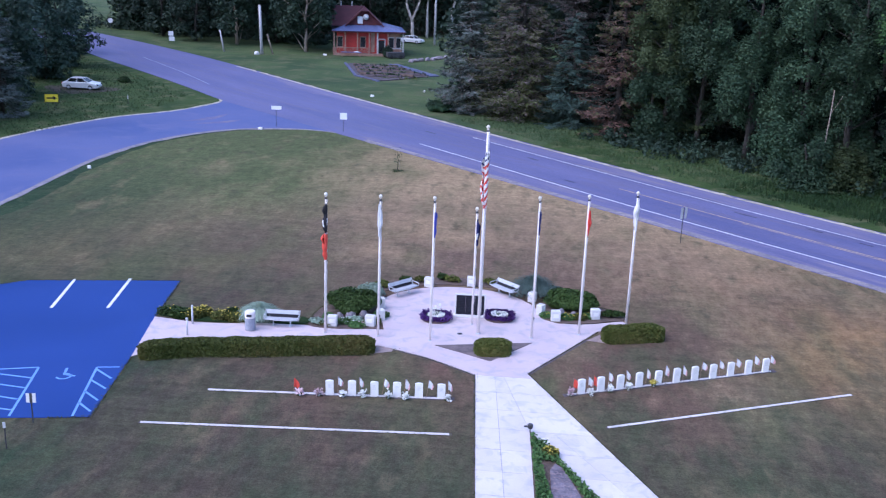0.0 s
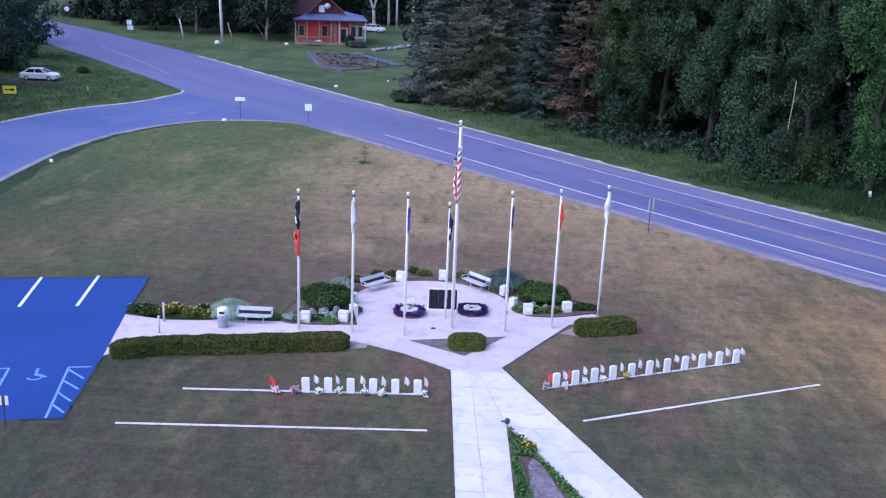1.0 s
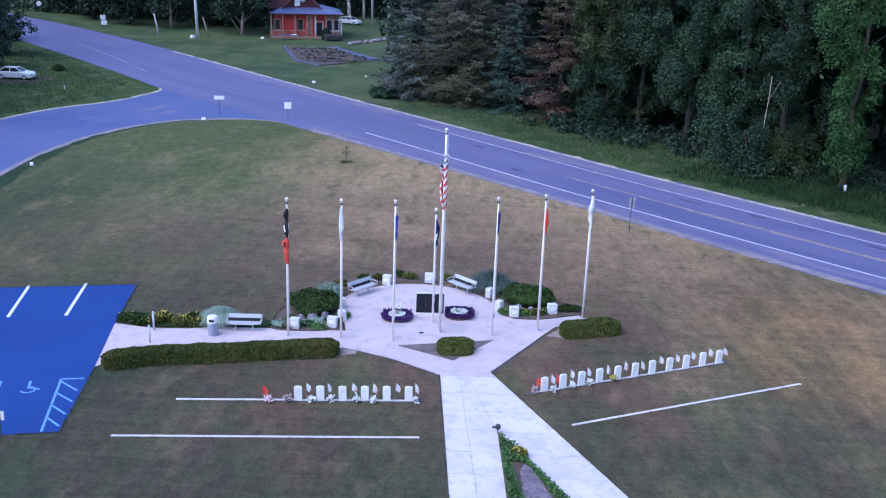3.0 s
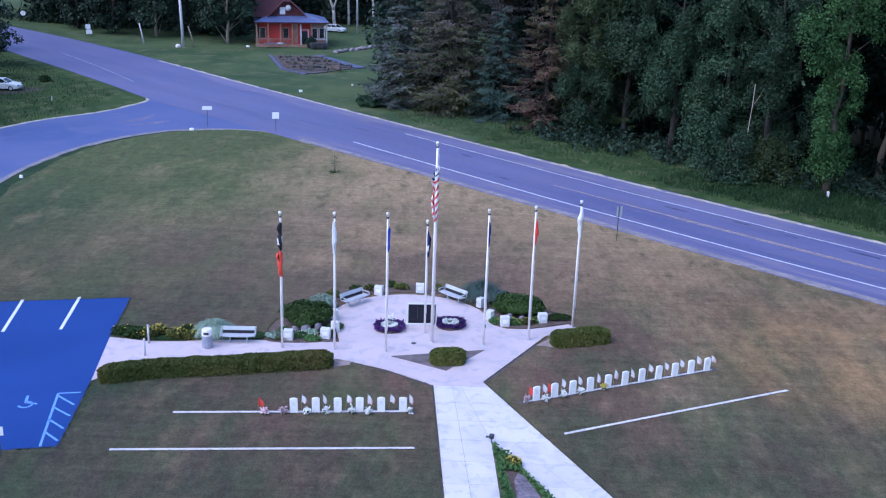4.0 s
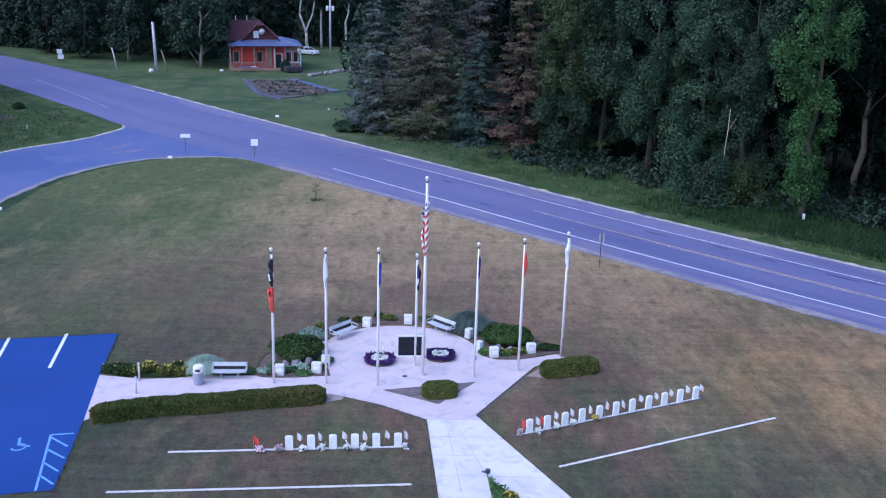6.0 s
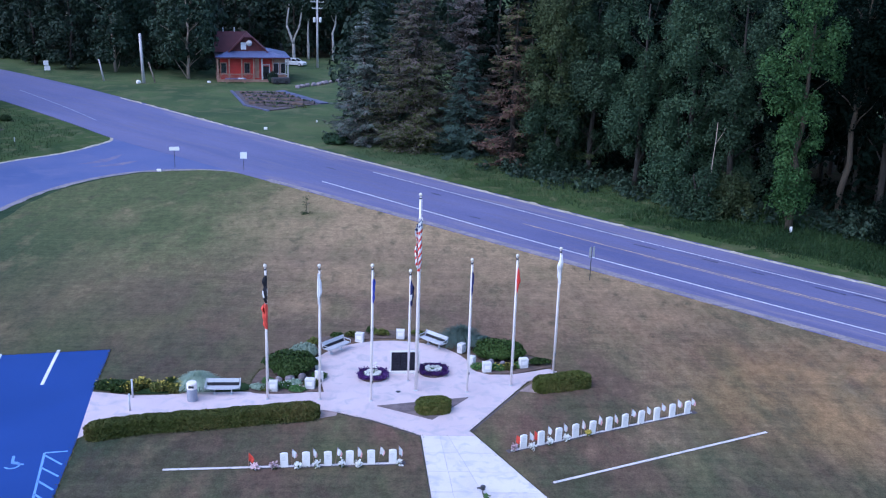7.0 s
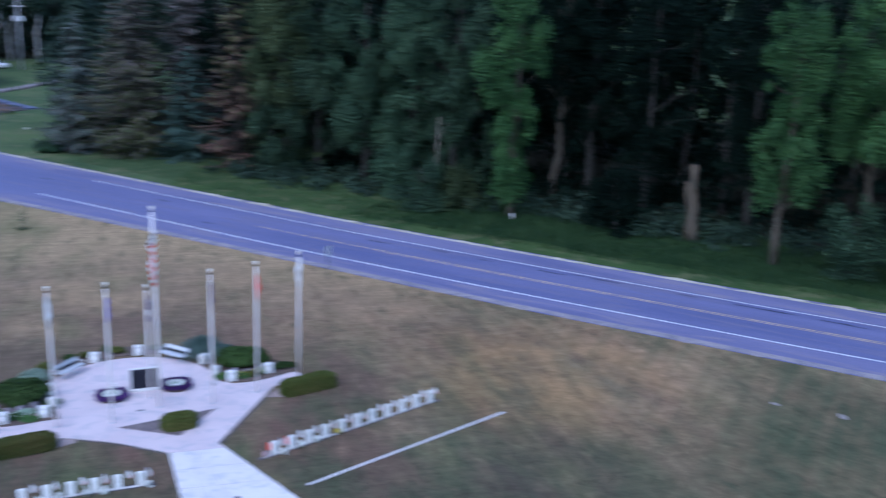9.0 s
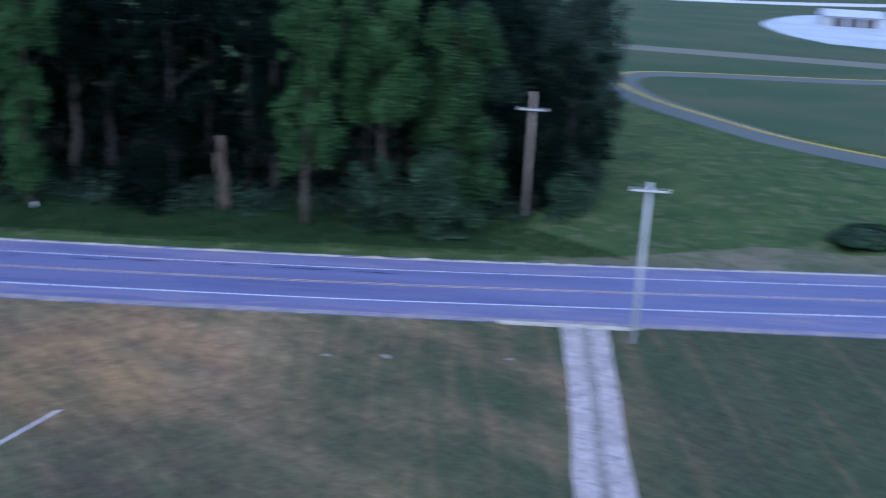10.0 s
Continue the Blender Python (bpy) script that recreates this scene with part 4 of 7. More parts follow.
def bush(name, place, size, mat, label, seed, count=2600, leaf=0.1, lumps=9, upright=0.0):
    """A shrub of overlapping leafy lumps on short stems."""
    r = np.random.default_rng(seed)
    ob = thing(name, place, label, "shrub", turn=0)
    g, core = Geo(), Geo()
    w, d, h = size
    cs = [(0, 0, h * 0.38, 0.62)] + [(math.cos(i * 2.4) * 0.27 * w * r.uniform(0.6, 1.15), math.sin(i * 2.4) * 0.27 * d * r.uniform(0.6, 1.15), h * r.uniform(0.22, 0.48), r.uniform(0.34, 0.46)) for i in range(lumps)]
    qs = []
    for x, y, z, s in cs:
        n = int(count * s / sum(c[3] for c in cs))
        dirs = ball_points(n, r)
        dirs[:, 2] = np.abs(dirs[:, 2]) * 0.9 + dirs[:, 2] * 0.1
        p = np.array([x, y, z]) + dirs * np.array([s * w * 0.5, s * d * 0.5, s * h * 0.95]) * r.uniform(0.85, 1.08, (n, 1))
        p[:, 2] = np.clip(p[:, 2], 0.03, h * 1.05)
        qs.append(leaf_cards(p, dirs + np.array([0, 0, upright]), leaf, r, 0.5))
        if h > 0.6:
            core.lathe((x, y, max(0, z - s * h * 0.7)), [(s * w * 0.12, 0), (s * w * 0.38, s * h * 0.4), (s * w * 0.36, s * h * 0.95), (s * w * 0.1, s * h * 1.3)], 8)
    for i in range(5):
        g.tube([(0, 0, 0), (math.cos(i * 1.3) * w * 0.2, math.sin(i * 1.3) * d * 0.2, h * 0.5)], [0.03, 0.01], 5)
    part("stems", g, M["bark"], ob)
    if h > 0.6:
        part("twig_core", core, M[mat], ob, smooth=True)
    part("leaves", Geo().cards(np.concatenate(qs)), M[mat], ob)
    return ob


bush("yew_bush", (-7.0, 54.0, 0.05), (3.7, 2.8, 1.3), "yew", "large dark green rounded yew bush", 21, 9000, 0.075)
bush("yew_bush", (5.2, 56.7, 0.05), (3.6, 2.4, 1.15), "yew", "large dark green rounded yew bush", 22, 9000, 0.075)


def fountain_grass(place, radius, height, mat, label, seed, n, thick=0.014):
    """A clump of long blades that rise from one root and arch over on all sides."""
    r = np.random.default_rng(seed)
    ob = thing("fountain_grass", place, label, "ornamental grass")
    a, reach, up = r.uniform(0, 6.283, n), radius * r.uniform(0.05, 1.0, n), height * r.uniform(0.55, 1.12, n)
    out = np.stack([np.cos(a), np.sin(a), 0 * a], 1)
    cross = np.stack([-np.sin(a), np.cos(a), 0 * a], 1) * (thick * r.uniform(0.6, 1.6, n))[:, None]
    sway = r.normal(0, 0.12, (n, 3)) * (1, 1, 0)
    qs, last = [], None
    for t in (0.0, 0.3, 0.6, 0.82, 1.0):
        p = out * (reach * (0.12 + 0.88 * t ** 1.5))[:, None] + sway * t ** 2
        p[:, 2] = up * (1.75 * t - (0.75 + 0.75 * (reach / radius)) * t ** 3) * (1 - 0.15 * reach / radius)
        p[:, 2] = np.maximum(p[:, 2], 0.01 + 0.04 * t)
        w = cross * (1.0 - 0.6 * t)
        if last is not None:
            qs.append(np.stack([last[0] - last[1], last[0] + last[1], p + w, p - w], 1))
        last = (p, w)
    part("blades", Geo().cards(np.concatenate(qs)), M[mat], ob)
    return ob


fountain_grass((3.0, 58.9, 0.05), 1.9, 1.15, "juniper", "arching grey-green ornamental grass behind the bench", 23, 1300)
bush("juniper_bush", (4.0, 58.4, 0.05), (2.2, 1.4, 0.7), "juniper", "low spreading grey-green juniper", 24, 1800, 0.11)
fountain_grass((-11.6, 51.9, 0.05), 1.35, 0.82, "silver", "pale silver-green ornamental grass behind the litter bin", 25, 4200, 0.011)
bush("silver_bush", (-6.3, 56.4, 0.05), (1.9, 1.2, 0.9), "silver", "pale silver-green bush behind the yew", 26, 3000, 0.07)
bush("low_bush", (-8.35, 51.6, 0.05), (0.9, 0.6, 0.4), "silver", "low grey-green plant beside the bench", 27, 500, 0.07)
bush("low_bush", (-7.9, 52.3, 0.05), (0.8, 0.7, 0.45), "cover", "low green plant in the bed", 28, 500, 0.07)
bush("low_bush", (7.4, 55.75, 0.05), (1.6, 0.7, 0.45), "yew", "low green plant at the plaza's corner", 29, 900, 0.07)
bush("low_bush", (-5.9, 58.2, 0.05), (1.0, 0.8, 0.5), "hedge", "low yellow-green plant beside the bench", 30, 500, 0.07)
for i, (x, y, m, w) in enumerate(((-3.75, 59.6, "hedge", 1.1), (-1.9, 60.0, "hedge", 1.3), (0.35, 60.0, "hedge", 0.9), (-4.6, 59.3, "yew", 0.9), (-2.6, 60.3, "yew", 0.8))):
    bush("low_bush", (x, y, 0.05), (w, 0.6, 0.45), m, "low yellow-green plant behind the plaza" if m == "hedge" else "low dark green plant behind the plaza", 31 + i, 450, 0.07)


def flower_patch(name, place, size, rng, leaf_mat, petal_mat, label, petals=40, leaves=500, h=0.35, petal=0.05):
    ob = thing(name, place, label, "flowers")
    w, d = size

    def spots(n, z0, z1):
        a, r = rng.uniform(0, 2 * math.pi, n), np.sqrt(rng.uniform(0, 1, n))
        return np.stack([np.cos(a) * r * w / 2, np.sin(a) * r * d / 2, rng.uniform(z0, z1, n) * (1.1 - 0.5 * r * r)], 1)

    up = np.array([0, 0, 1.0])
    part("leaves", Geo().cards(leaf_cards(spots(leaves, 0.0, h * 0.85), np.tile(up, (leaves, 1)), 0.07, rng, 0.8)), M[leaf_mat], ob)
    part("petals", Geo().cards(leaf_cards(spots(petals, h * 0.8, h), np.tile(up, (petals, 1)), petal, rng, 0.4)), M[petal_mat], ob)
    return ob


rng = np.random.default_rng(77)
for x, y, w, pet in ((-16.3, 51.55, 1.6, 4), (-15.7, 51.25, 1.0, 2), (-15.0, 51.3, 1.0, 40), (-14.6, 51.8, 1.0, 60), (-13.5, 51.4, 1.2, 30), (-12.6, 51.3, 1.0, 26), (-13.0, 51.9, 1.0, 12)):
    flower_patch("flower_clump", (x, y, 0.05), (w, 0.9), rng, "hedge" if pet > 20 else "yew", "yellowpetal", "clump of yellow flowers in green leaves" if pet > 10 else "low dark green border plant", pet, 700, 0.5, 0.06)
for x, y, m, pm, pet in ((-6.9, 52.0, "cover", "whitepetal", 10), (-6.2, 51.6, "cover", "pinkpetal", 8), (-6.5, 52.4, "silver", "whitepetal", 18), (-5.5, 52.4, "hedge", "whitepetal", 6), (-7.9, 51.6, "hedge", "pinkpetal", 6), (4.9, 55.0, "cover", "yellowpetal", 26), (5.6, 55.1, "hedge", "yellowpetal", 30), (3.85, 55.1, "cover", "yellowpetal", 16), (6.1, 55.4, "cover", "yellowpetal", 8), (-5.2, 53.4, "cover", "whitepetal", 4)):
    flower_patch("flower_clump", (x, y, 0.05), (0.95, 0.75), rng, m, pm, "low clump of plants with small flowers", pet, 360, 0.3, 0.05)


def rock(place, size, seed, mat="rock", label="rounded field stone in the bed"):
    bm = bmesh.new()
    bmesh.ops.create_icosphere(bm, subdivisions=3, radius=0.5)
    for v in bm.verts:
        v.co *= 1 + 0.35 * noise.noise(v.co * 2.2 + Vector((seed, seed * 2, 0)))
        v.co = Vector((v.co.x * size[0], v.co.y * size[1], max(v.co.z, -0.32) * size[2]))
    me = bpy.data.meshes.new("boulder")
    bm.to_mesh(me)
    bm.free()
    me.materials.append(M[mat])
    ob = tagged(new("boulder", me), label, "rock")
    ob.matrix_basis = pose(place[0], place[1], place[2] + size[2] * 0.3, 0, 0, seed * 47)
    return ob


M["paver_gravel"] = surface("purple_grey_gravel", (0.11, 0.095, 0.12), (0.22, 0.19, 0.22), 2.2, 0.95, 0.8, 12, (0.30, 0.22, 0.22), relief=0.05)
rock((-6.75, 52.75, 0.05), (0.55, 0.45, 0.5), 1)
rock((-6.1, 52.9, 0.05), (0.5, 0.4, 0.55), 2)
rock((-7.35, 52.7, 0.05), (0.4, 0.35, 0.4), 3)
rock((4.5, 55.5, 0.05), (0.55, 0.5, 0.5), 4)
rock((5.3, 55.6, 0.05), (0.4, 0.3, 0.3), 5)
setting("gravel_patch", Geo().slab([(4.2, 38.15), (4.0, 37.6), (4.05, 35.4), (3.9, 31), (6.9, 31), (5.25, 35.4), (4.55, 37.7)], 0.0, 0.13), M["paver_gravel"], "purplish grey gravel patch in the wedge bed", "gravel")

# wedge bed: ground cover with a few flowers
rng = np.random.default_rng(99)
n = 9000
yy = 40.8 - np.sqrt(rng.uniform(0, 1, n)) * 10.5
ll, rr = np.array([on(BED_L, v) for v in yy]), np.array([on(BED_R, v) for v in yy])
t = rng.uniform(0.02, 0.98, n)
keep = ~((np.abs(t - 0.52) < 0.27) & (yy < 38.3))
pts = np.stack([ll + (rr - ll) * t, yy, rng.uniform(0.08, 0.28, n)], 1)[keep]
tagged(new("ground_cover", Geo().cards(leaf_cards(pts, np.tile((0, 0, 1.0), (len(pts), 1)), 0.085, rng, 0.6)).mesh("ground_cover", M["cover"])), "low green ground cover in the wedge bed", "ground cover", kind="stuff")
flower_patch("flower_clump", (4.0, 38.9, 0.08), (0.7, 0.6), rng, "hedge", "yellowpetal", "yellow flowers in the wedge bed", 40, 400, 0.4, 0.06)
flower_patch("flower_clump", (3.75, 39.6, 0.08), (0.4, 0.4), rng, "cover", "whitepetal", "small white flowers in the wedge bed", 8, 120, 0.35, 0.06)
lamp = thing("spotlight", (3.15, 40.8, 0.05), "small dark ground spotlight at the bed's tip", "spotlight")
part("stake", Geo().tube([(0, 0, 0), (0, 0, 0.2)], 0.02, 8), M["darksteel"], lamp)
part("housing", Geo().lathe((0, 0, 0.18), [(0.05, 0), (0.11, 0.05), (0.12, 0.2), (0.1, 0.22)], 12), M["darksteel"], lamp)
part("bracket", Geo().box((-0.12, 0.05, 0.26), (0.28, 0.1, 0.05), bevel=0.01), M["darksteel"], lamp)

# ---- flagpoles ----


def flag_cloth(top, length, width, seed, colours, side=1):
    """A flag hanging limp in folds from its hoist: it swings a little to one side. colours: a function of the two cloth coordinates."""
    r = random.Random(seed)
    ph = [r.uniform(0, 6) for _ in range(4)]
    nu, nv = 24, 40
    vs, fs, mi = [], [], []
    for j in range(nv + 1):
        v = j / nv
        for i in range(nu + 1):
            u = i / nu
            # the cloth hangs gathered round the hoist: each fold swings to and fro and sags towards the fly
            belly = (0.42 + 0.5 * math.sin(min(1, v * 1.02 + 0.06) * math.pi) ** 0.7) * (1 + 0.22 * math.sin(v * 8 + ph[3]) + 0.12 * math.sin(v * 17 + ph[1]))
            x = side * width * ((0.16 if width < 0.5 else -0.10) + 0.30 * belly * math.sin(u * 9.5 + ph[0] + v * 1.6) * (0.45 + 0.55 * u) + 0.22 * u * belly)
            y = -0.07 + 0.16 * belly * math.cos(u * 9.5 + ph[0] + v * 1.6) + 0.03 * math.sin(v * 9 + ph[1]) - 0.05
            z = top - v * length * (1 - 0.14 * u) - u * length * 0.14 + 0.03 * math.sin(u * 9 + ph[2])
            vs.append((x, y, z))
    for j in range(nv):
        for i in range(nu):
            k = j * (nu + 1) + i
            fs.append((k, k + nu + 1, k + nu + 2, k + 1))
            mi.append(colours((i + 0.5) / nu, (j + 0.5) / nv))
    g = Geo()
    g.v, g.f, g.mi = vs, fs, mi
    return g


def flagpole(place, height, radius, label, flags):
    ob = thing("flagpole", place, label, "flagpole", "memorial flagpoles")
    part("pole", Geo().tube([(0, 0, 0), (0, 0, height * 0.5), (0, 0, height)], [radius, radius * 0.9, radius * 0.62], 14), M["alu"], ob, smooth=True)
    part("base_collar", Geo().lathe((0, 0, 0), [(radius * 1.45, 0), (radius * 1.45, 0.015), (radius * 1.2, 0.04), (radius * 1.05, 0.06)], 18), M["steel"], ob, smooth=True)
    part("finial", Geo().lathe((0, 0, height), [(0.02, 0), (0.03, 0.03), (0.075, 0.06), (0.096, 0.125), (0.075, 0.19), (0.02, 0.225)], 14), M["gold"], ob, "round ball finial", True)
    part("truck", Geo().lathe((0, 0, height - 0.12), [(0.05, 0), (0.07, 0.03), (0.07, 0.08), (0.045, 0.11)], 12), M["darksteel"], ob, smooth=True)
    part("halyard", Geo().tube([(radius + 0.015, -0.02, 1.1), (radius * 0.7 + 0.03, -0.02, height - 0.1)], 0.008, 5), M["white"], ob)
    part("cleat", Geo().box((radius + 0.01, -0.02, 1.1), (0.05, 0.05, 0.16), bevel=0.01), M["darksteel"], ob)
    for top, length, width, seed, mats, rule, side, what in flags:
        part("flag", flag_cloth(top, length, width, seed, rule, side), mats, ob, what, True)
    return ob


def plain(u, v):
    return 0


def emblem(u, v):
    return 1 if abs(v - 0.62) < 0.13 and 0.25 < u < 0.8 else 0


def stripes(u, v):
    """Gathered stripes that wind round the hanging cloth, under a narrow dark canton."""
    if v < 0.17 + 0.04 * math.sin(9 * u):
        return 2 if int(u * 13 + v * 30) % 3 == 0 else 1
    return 0 if (v * 7.5 + u * 3.2) % 1.0 < 0.46 else 1


POLE = "white flagpole with a limp %s flag"
flagpole((-7.66, 50.41, 0.046), 7.28, 0.065, "white flagpole with a black flag above a red one",
         [(7.0, 1.55, 0.55, 1, [M["black"], M["white"]], emblem, -1, "limp black flag with a white emblem"), (5.5, 1.5, 0.6, 2, [M["orange"]], plain, -1, "limp orange-red flag")])
flagpole((-4.9, 50.47, 0.05), 7.32, 0.065, POLE % "white", [(7.15, 1.75, 0.5, 3, [M["white"]], plain, 1, "limp white flag")])
flagpole((-2.18, 50.37, 0.05), 7.42, 0.065, POLE % "blue", [(6.9, 1.35, 0.33, 4, [M["blue"]], plain, 1, "limp blue flag")])
flagpole((-0.22, 53.1, 0.05), 6.3, 0.06, POLE % "navy blue", [(5.95, 1.5, 0.34, 5, [M["navy"], M["white"]], emblem, 1, "limp navy flag with a pale emblem")])
flagpole((0.21, 51.81, 0.05), 10.85, 0.09, "tall white flagpole with a limp national flag", [(9.85, 3.0, 0.72, 6, [M["red"], M["white"], M["navy"]], stripes, -1, "limp flag of red and white stripes")])
flagpole((3.0, 51.71, 0.05), 7.42, 0.065, POLE % "dark blue", [(6.95, 1.3, 0.26, 7, [M["navy"]], plain, 1, "limp dark blue flag")])
flagpole((5.49, 52.66, 0.05), 7.42, 0.065, POLE % "red", [(6.95, 1.45, 0.34, 8, [M["red"]], plain, 1, "limp red flag")])
flagpole((8.11, 54.65, 0.05), 7.28, 0.065, POLE % "white", [(7.15, 1.75, 0.6, 9, [M["white"], M["navy"]], plain, -1, "limp white flag")])

# ---- stone blocks, monument, benches, bin ----


def block(place, size, turn, label="pale limestone block with a rough face"):
    ob = thing("stone_block", place, label, "stone", "stone blocks round the plaza", turn=turn)
    part("stone", Geo().box((0, 0, size[2] / 2), size, bevel=0.03), M["limestone"], ob)
    part("plaque", Geo().box((0, -size[1] / 2 - 0.006, size[2] * 0.55), (size[0] * 0.6, 0.012, size[2] * 0.4), bevel=0.004), M["marble"], ob)
    return ob


for x, y, w, turn in ((-7.5, 51.35, 0.5, 0), (-5.55, 51.75, 0.52, -8), (-5.15, 52.75, 0.42, -60), (-5.4, 54.6, 0.42, -70), (-3.2, 58.75, 0.5, -15), (-0.72, 59.4, 0.5, 0), (2.95, 57.3, 0.45, 55), (3.45, 55.3, 0.42, 60), (4.27, 54.45, 0.5, 8), (6.45, 55.15, 0.5, 15)):
    block((x, y + 0.15, 0.045), (w, 0.36, 0.58), turn)

mon = thing("monument", (-0.42, 54.3, 0.05), "dark polished granite panels in a pale stone frame", "monument", turn=4)
part("plinth", Geo().box((0, 0, 0.06), (1.8, 0.5, 0.12), bevel=0.02), M["limestone"], mon, "pale stone plinth")
part("frame", Geo().box((-0.80, 0, 0.68), (0.07, 0.16, 1.12), bevel=0.012), M["limestone"], mon)
part("frame", Geo().box((0.80, 0, 0.68), (0.07, 0.16, 1.12), bevel=0.012), M["limestone"], mon)
part("frame", Geo().box((0, 0, 1.27), (1.67, 0.16, 0.06), bevel=0.012), M["limestone"], mon)
for x in (-0.51, 0.0, 0.51):
    p = part("panel", Geo().box((x, 0, 0.68), (0.505, 0.12, 1.11), bevel=0.008), M["granite"], mon, "polished dark granite panel")
    g = Geo()
    for i in range(9):
        w = 0.30 + 0.1 * math.sin(i * 2.3 + x * 5)
        g.box((x, -0.0625, 1.1 - i * 0.095), (w, 0.004, 0.018))
    part("lettering", g, M["engraved"], p, "rows of small engraved text")


def bench(place, turn, label):
    ob = thing("bench", place, label, "bench", "plaza benches", turn=turn)
    w = 1.8

    def plate(y0, z0, y1, z1, t=0.03):
        a, b = Vector((0, y0, z0)), Vector((0, y1, z1))
        c, ang = (a + b) / 2, math.atan2(z1 - z0, y1 - y0)
        return Geo().box(c, (w - 0.1, (b - a).length, t), Matrix.Rotation(ang, 4, "X"), 0.01)

    part("seat", plate(-0.28, 0.43, 0.14, 0.40, 0.035), M["steel"], ob, "perforated grey metal seat")
    part("seat_lip", Geo().tube([(-w / 2 + 0.05, -0.29, 0.42), (-0.3, -0.30, 0.39), (0.3, -0.30, 0.39), (w / 2 - 0.05, -0.29, 0.42)], 0.028, 8), M["steel"], ob, smooth=True)
    # black strip added in the open slot to stand for its shade
    part("gap_panel", plate(0.18, 0.40, 0.26, 0.55, 0.012), M["black"], ob, "black strip standing in for shade in the slot below the backrest")
    part("upper_back", plate(0.26, 0.55, 0.32, 0.76), M["steel"], ob, "perforated grey metal backrest")
    for s in (-1, 1):
        x = s * w / 2
        part("end_frame", Geo().tube([(x, -0.30, 0.40), (x, -0.32, 0.54), (x, -0.26, 0.59), (x, 0.15, 0.60), (x, 0.27, 0.60)], 0.024, 8).tube([(x, -0.30, 0.41), (x, 0.20, 0.40), (x, 0.32, 0.77)], 0.024, 8), M["steel"], ob, smooth=True)
        part("leg", Geo().tube([(s * 0.45, 0.0, 0.40), (s * 0.45, 0.0, 0.0)], 0.035, 10).box((s * 0.45, 0, 0.01), (0.16, 0.3, 0.02), bevel=0.004), M["steel"], ob)
    part("cross_bar", Geo().tube([(-0.6, 0.02, 0.375), (0.6, 0.02, 0.375)], 0.025, 8), M["darksteel"], ob)
    return ob


bench((-10.1, 51.0, 0.046), 3, "grey metal bench with armrests beside the bin")
bench((-4.5, 57.2, 0.05), 50, "grey metal bench turned towards the plaza")
bench((1.3, 58.35, 0.05), -44, "grey metal bench turned towards the plaza")

bin_ = thing("litter_bin", (-11.55, 50.1, 0.046), "grey round metal litter bin with a dark opening", "litter bin", turn=3)
part("body", Geo().lathe((0, 0, 0), [(0.25, 0), (0.27, 0.03), (0.27, 0.20), (0.255, 0.22), (0.27, 0.24), (0.27, 0.42), (0.255, 0.44), (0.27, 0.46), (0.27, 0.66), (0.255, 0.68)], 24), M["binsteel"], bin_, smooth=False)
part("lid", Geo().lathe((0, 0, 0.68), [(0.255, 0), (0.275, 0.02), (0.275, 0.30), (0.24, 0.36), (0.0001, 0.38)], 24), M["alu"], bin_, "pale rounded lid")
part("opening", Geo().box((0, -0.268, 0.86), (0.27, 0.05, 0.13), bevel=0.02), M["darksteel"], bin_, "dark slot opening")

for x, y, z, h in ((-14.72, 50.35, 0.046, 0.95), (-14.45, 48.75, 0.046, 0.85)):
    b = thing("bollard_light", (x, y, z), "slim pale metal bollard light beside the path", "bollard")
    part("post", Geo().tube([(0, 0, 0), (0, 0, h)], 0.05, 12), M["steel"], b, smooth=True)
    part("cap", Geo().lathe((0, 0, h), [(0.055, 0), (0.065, 0.02), (0.06, 0.08), (0.02, 0.10)], 12), M["steel"], b, smooth=True)


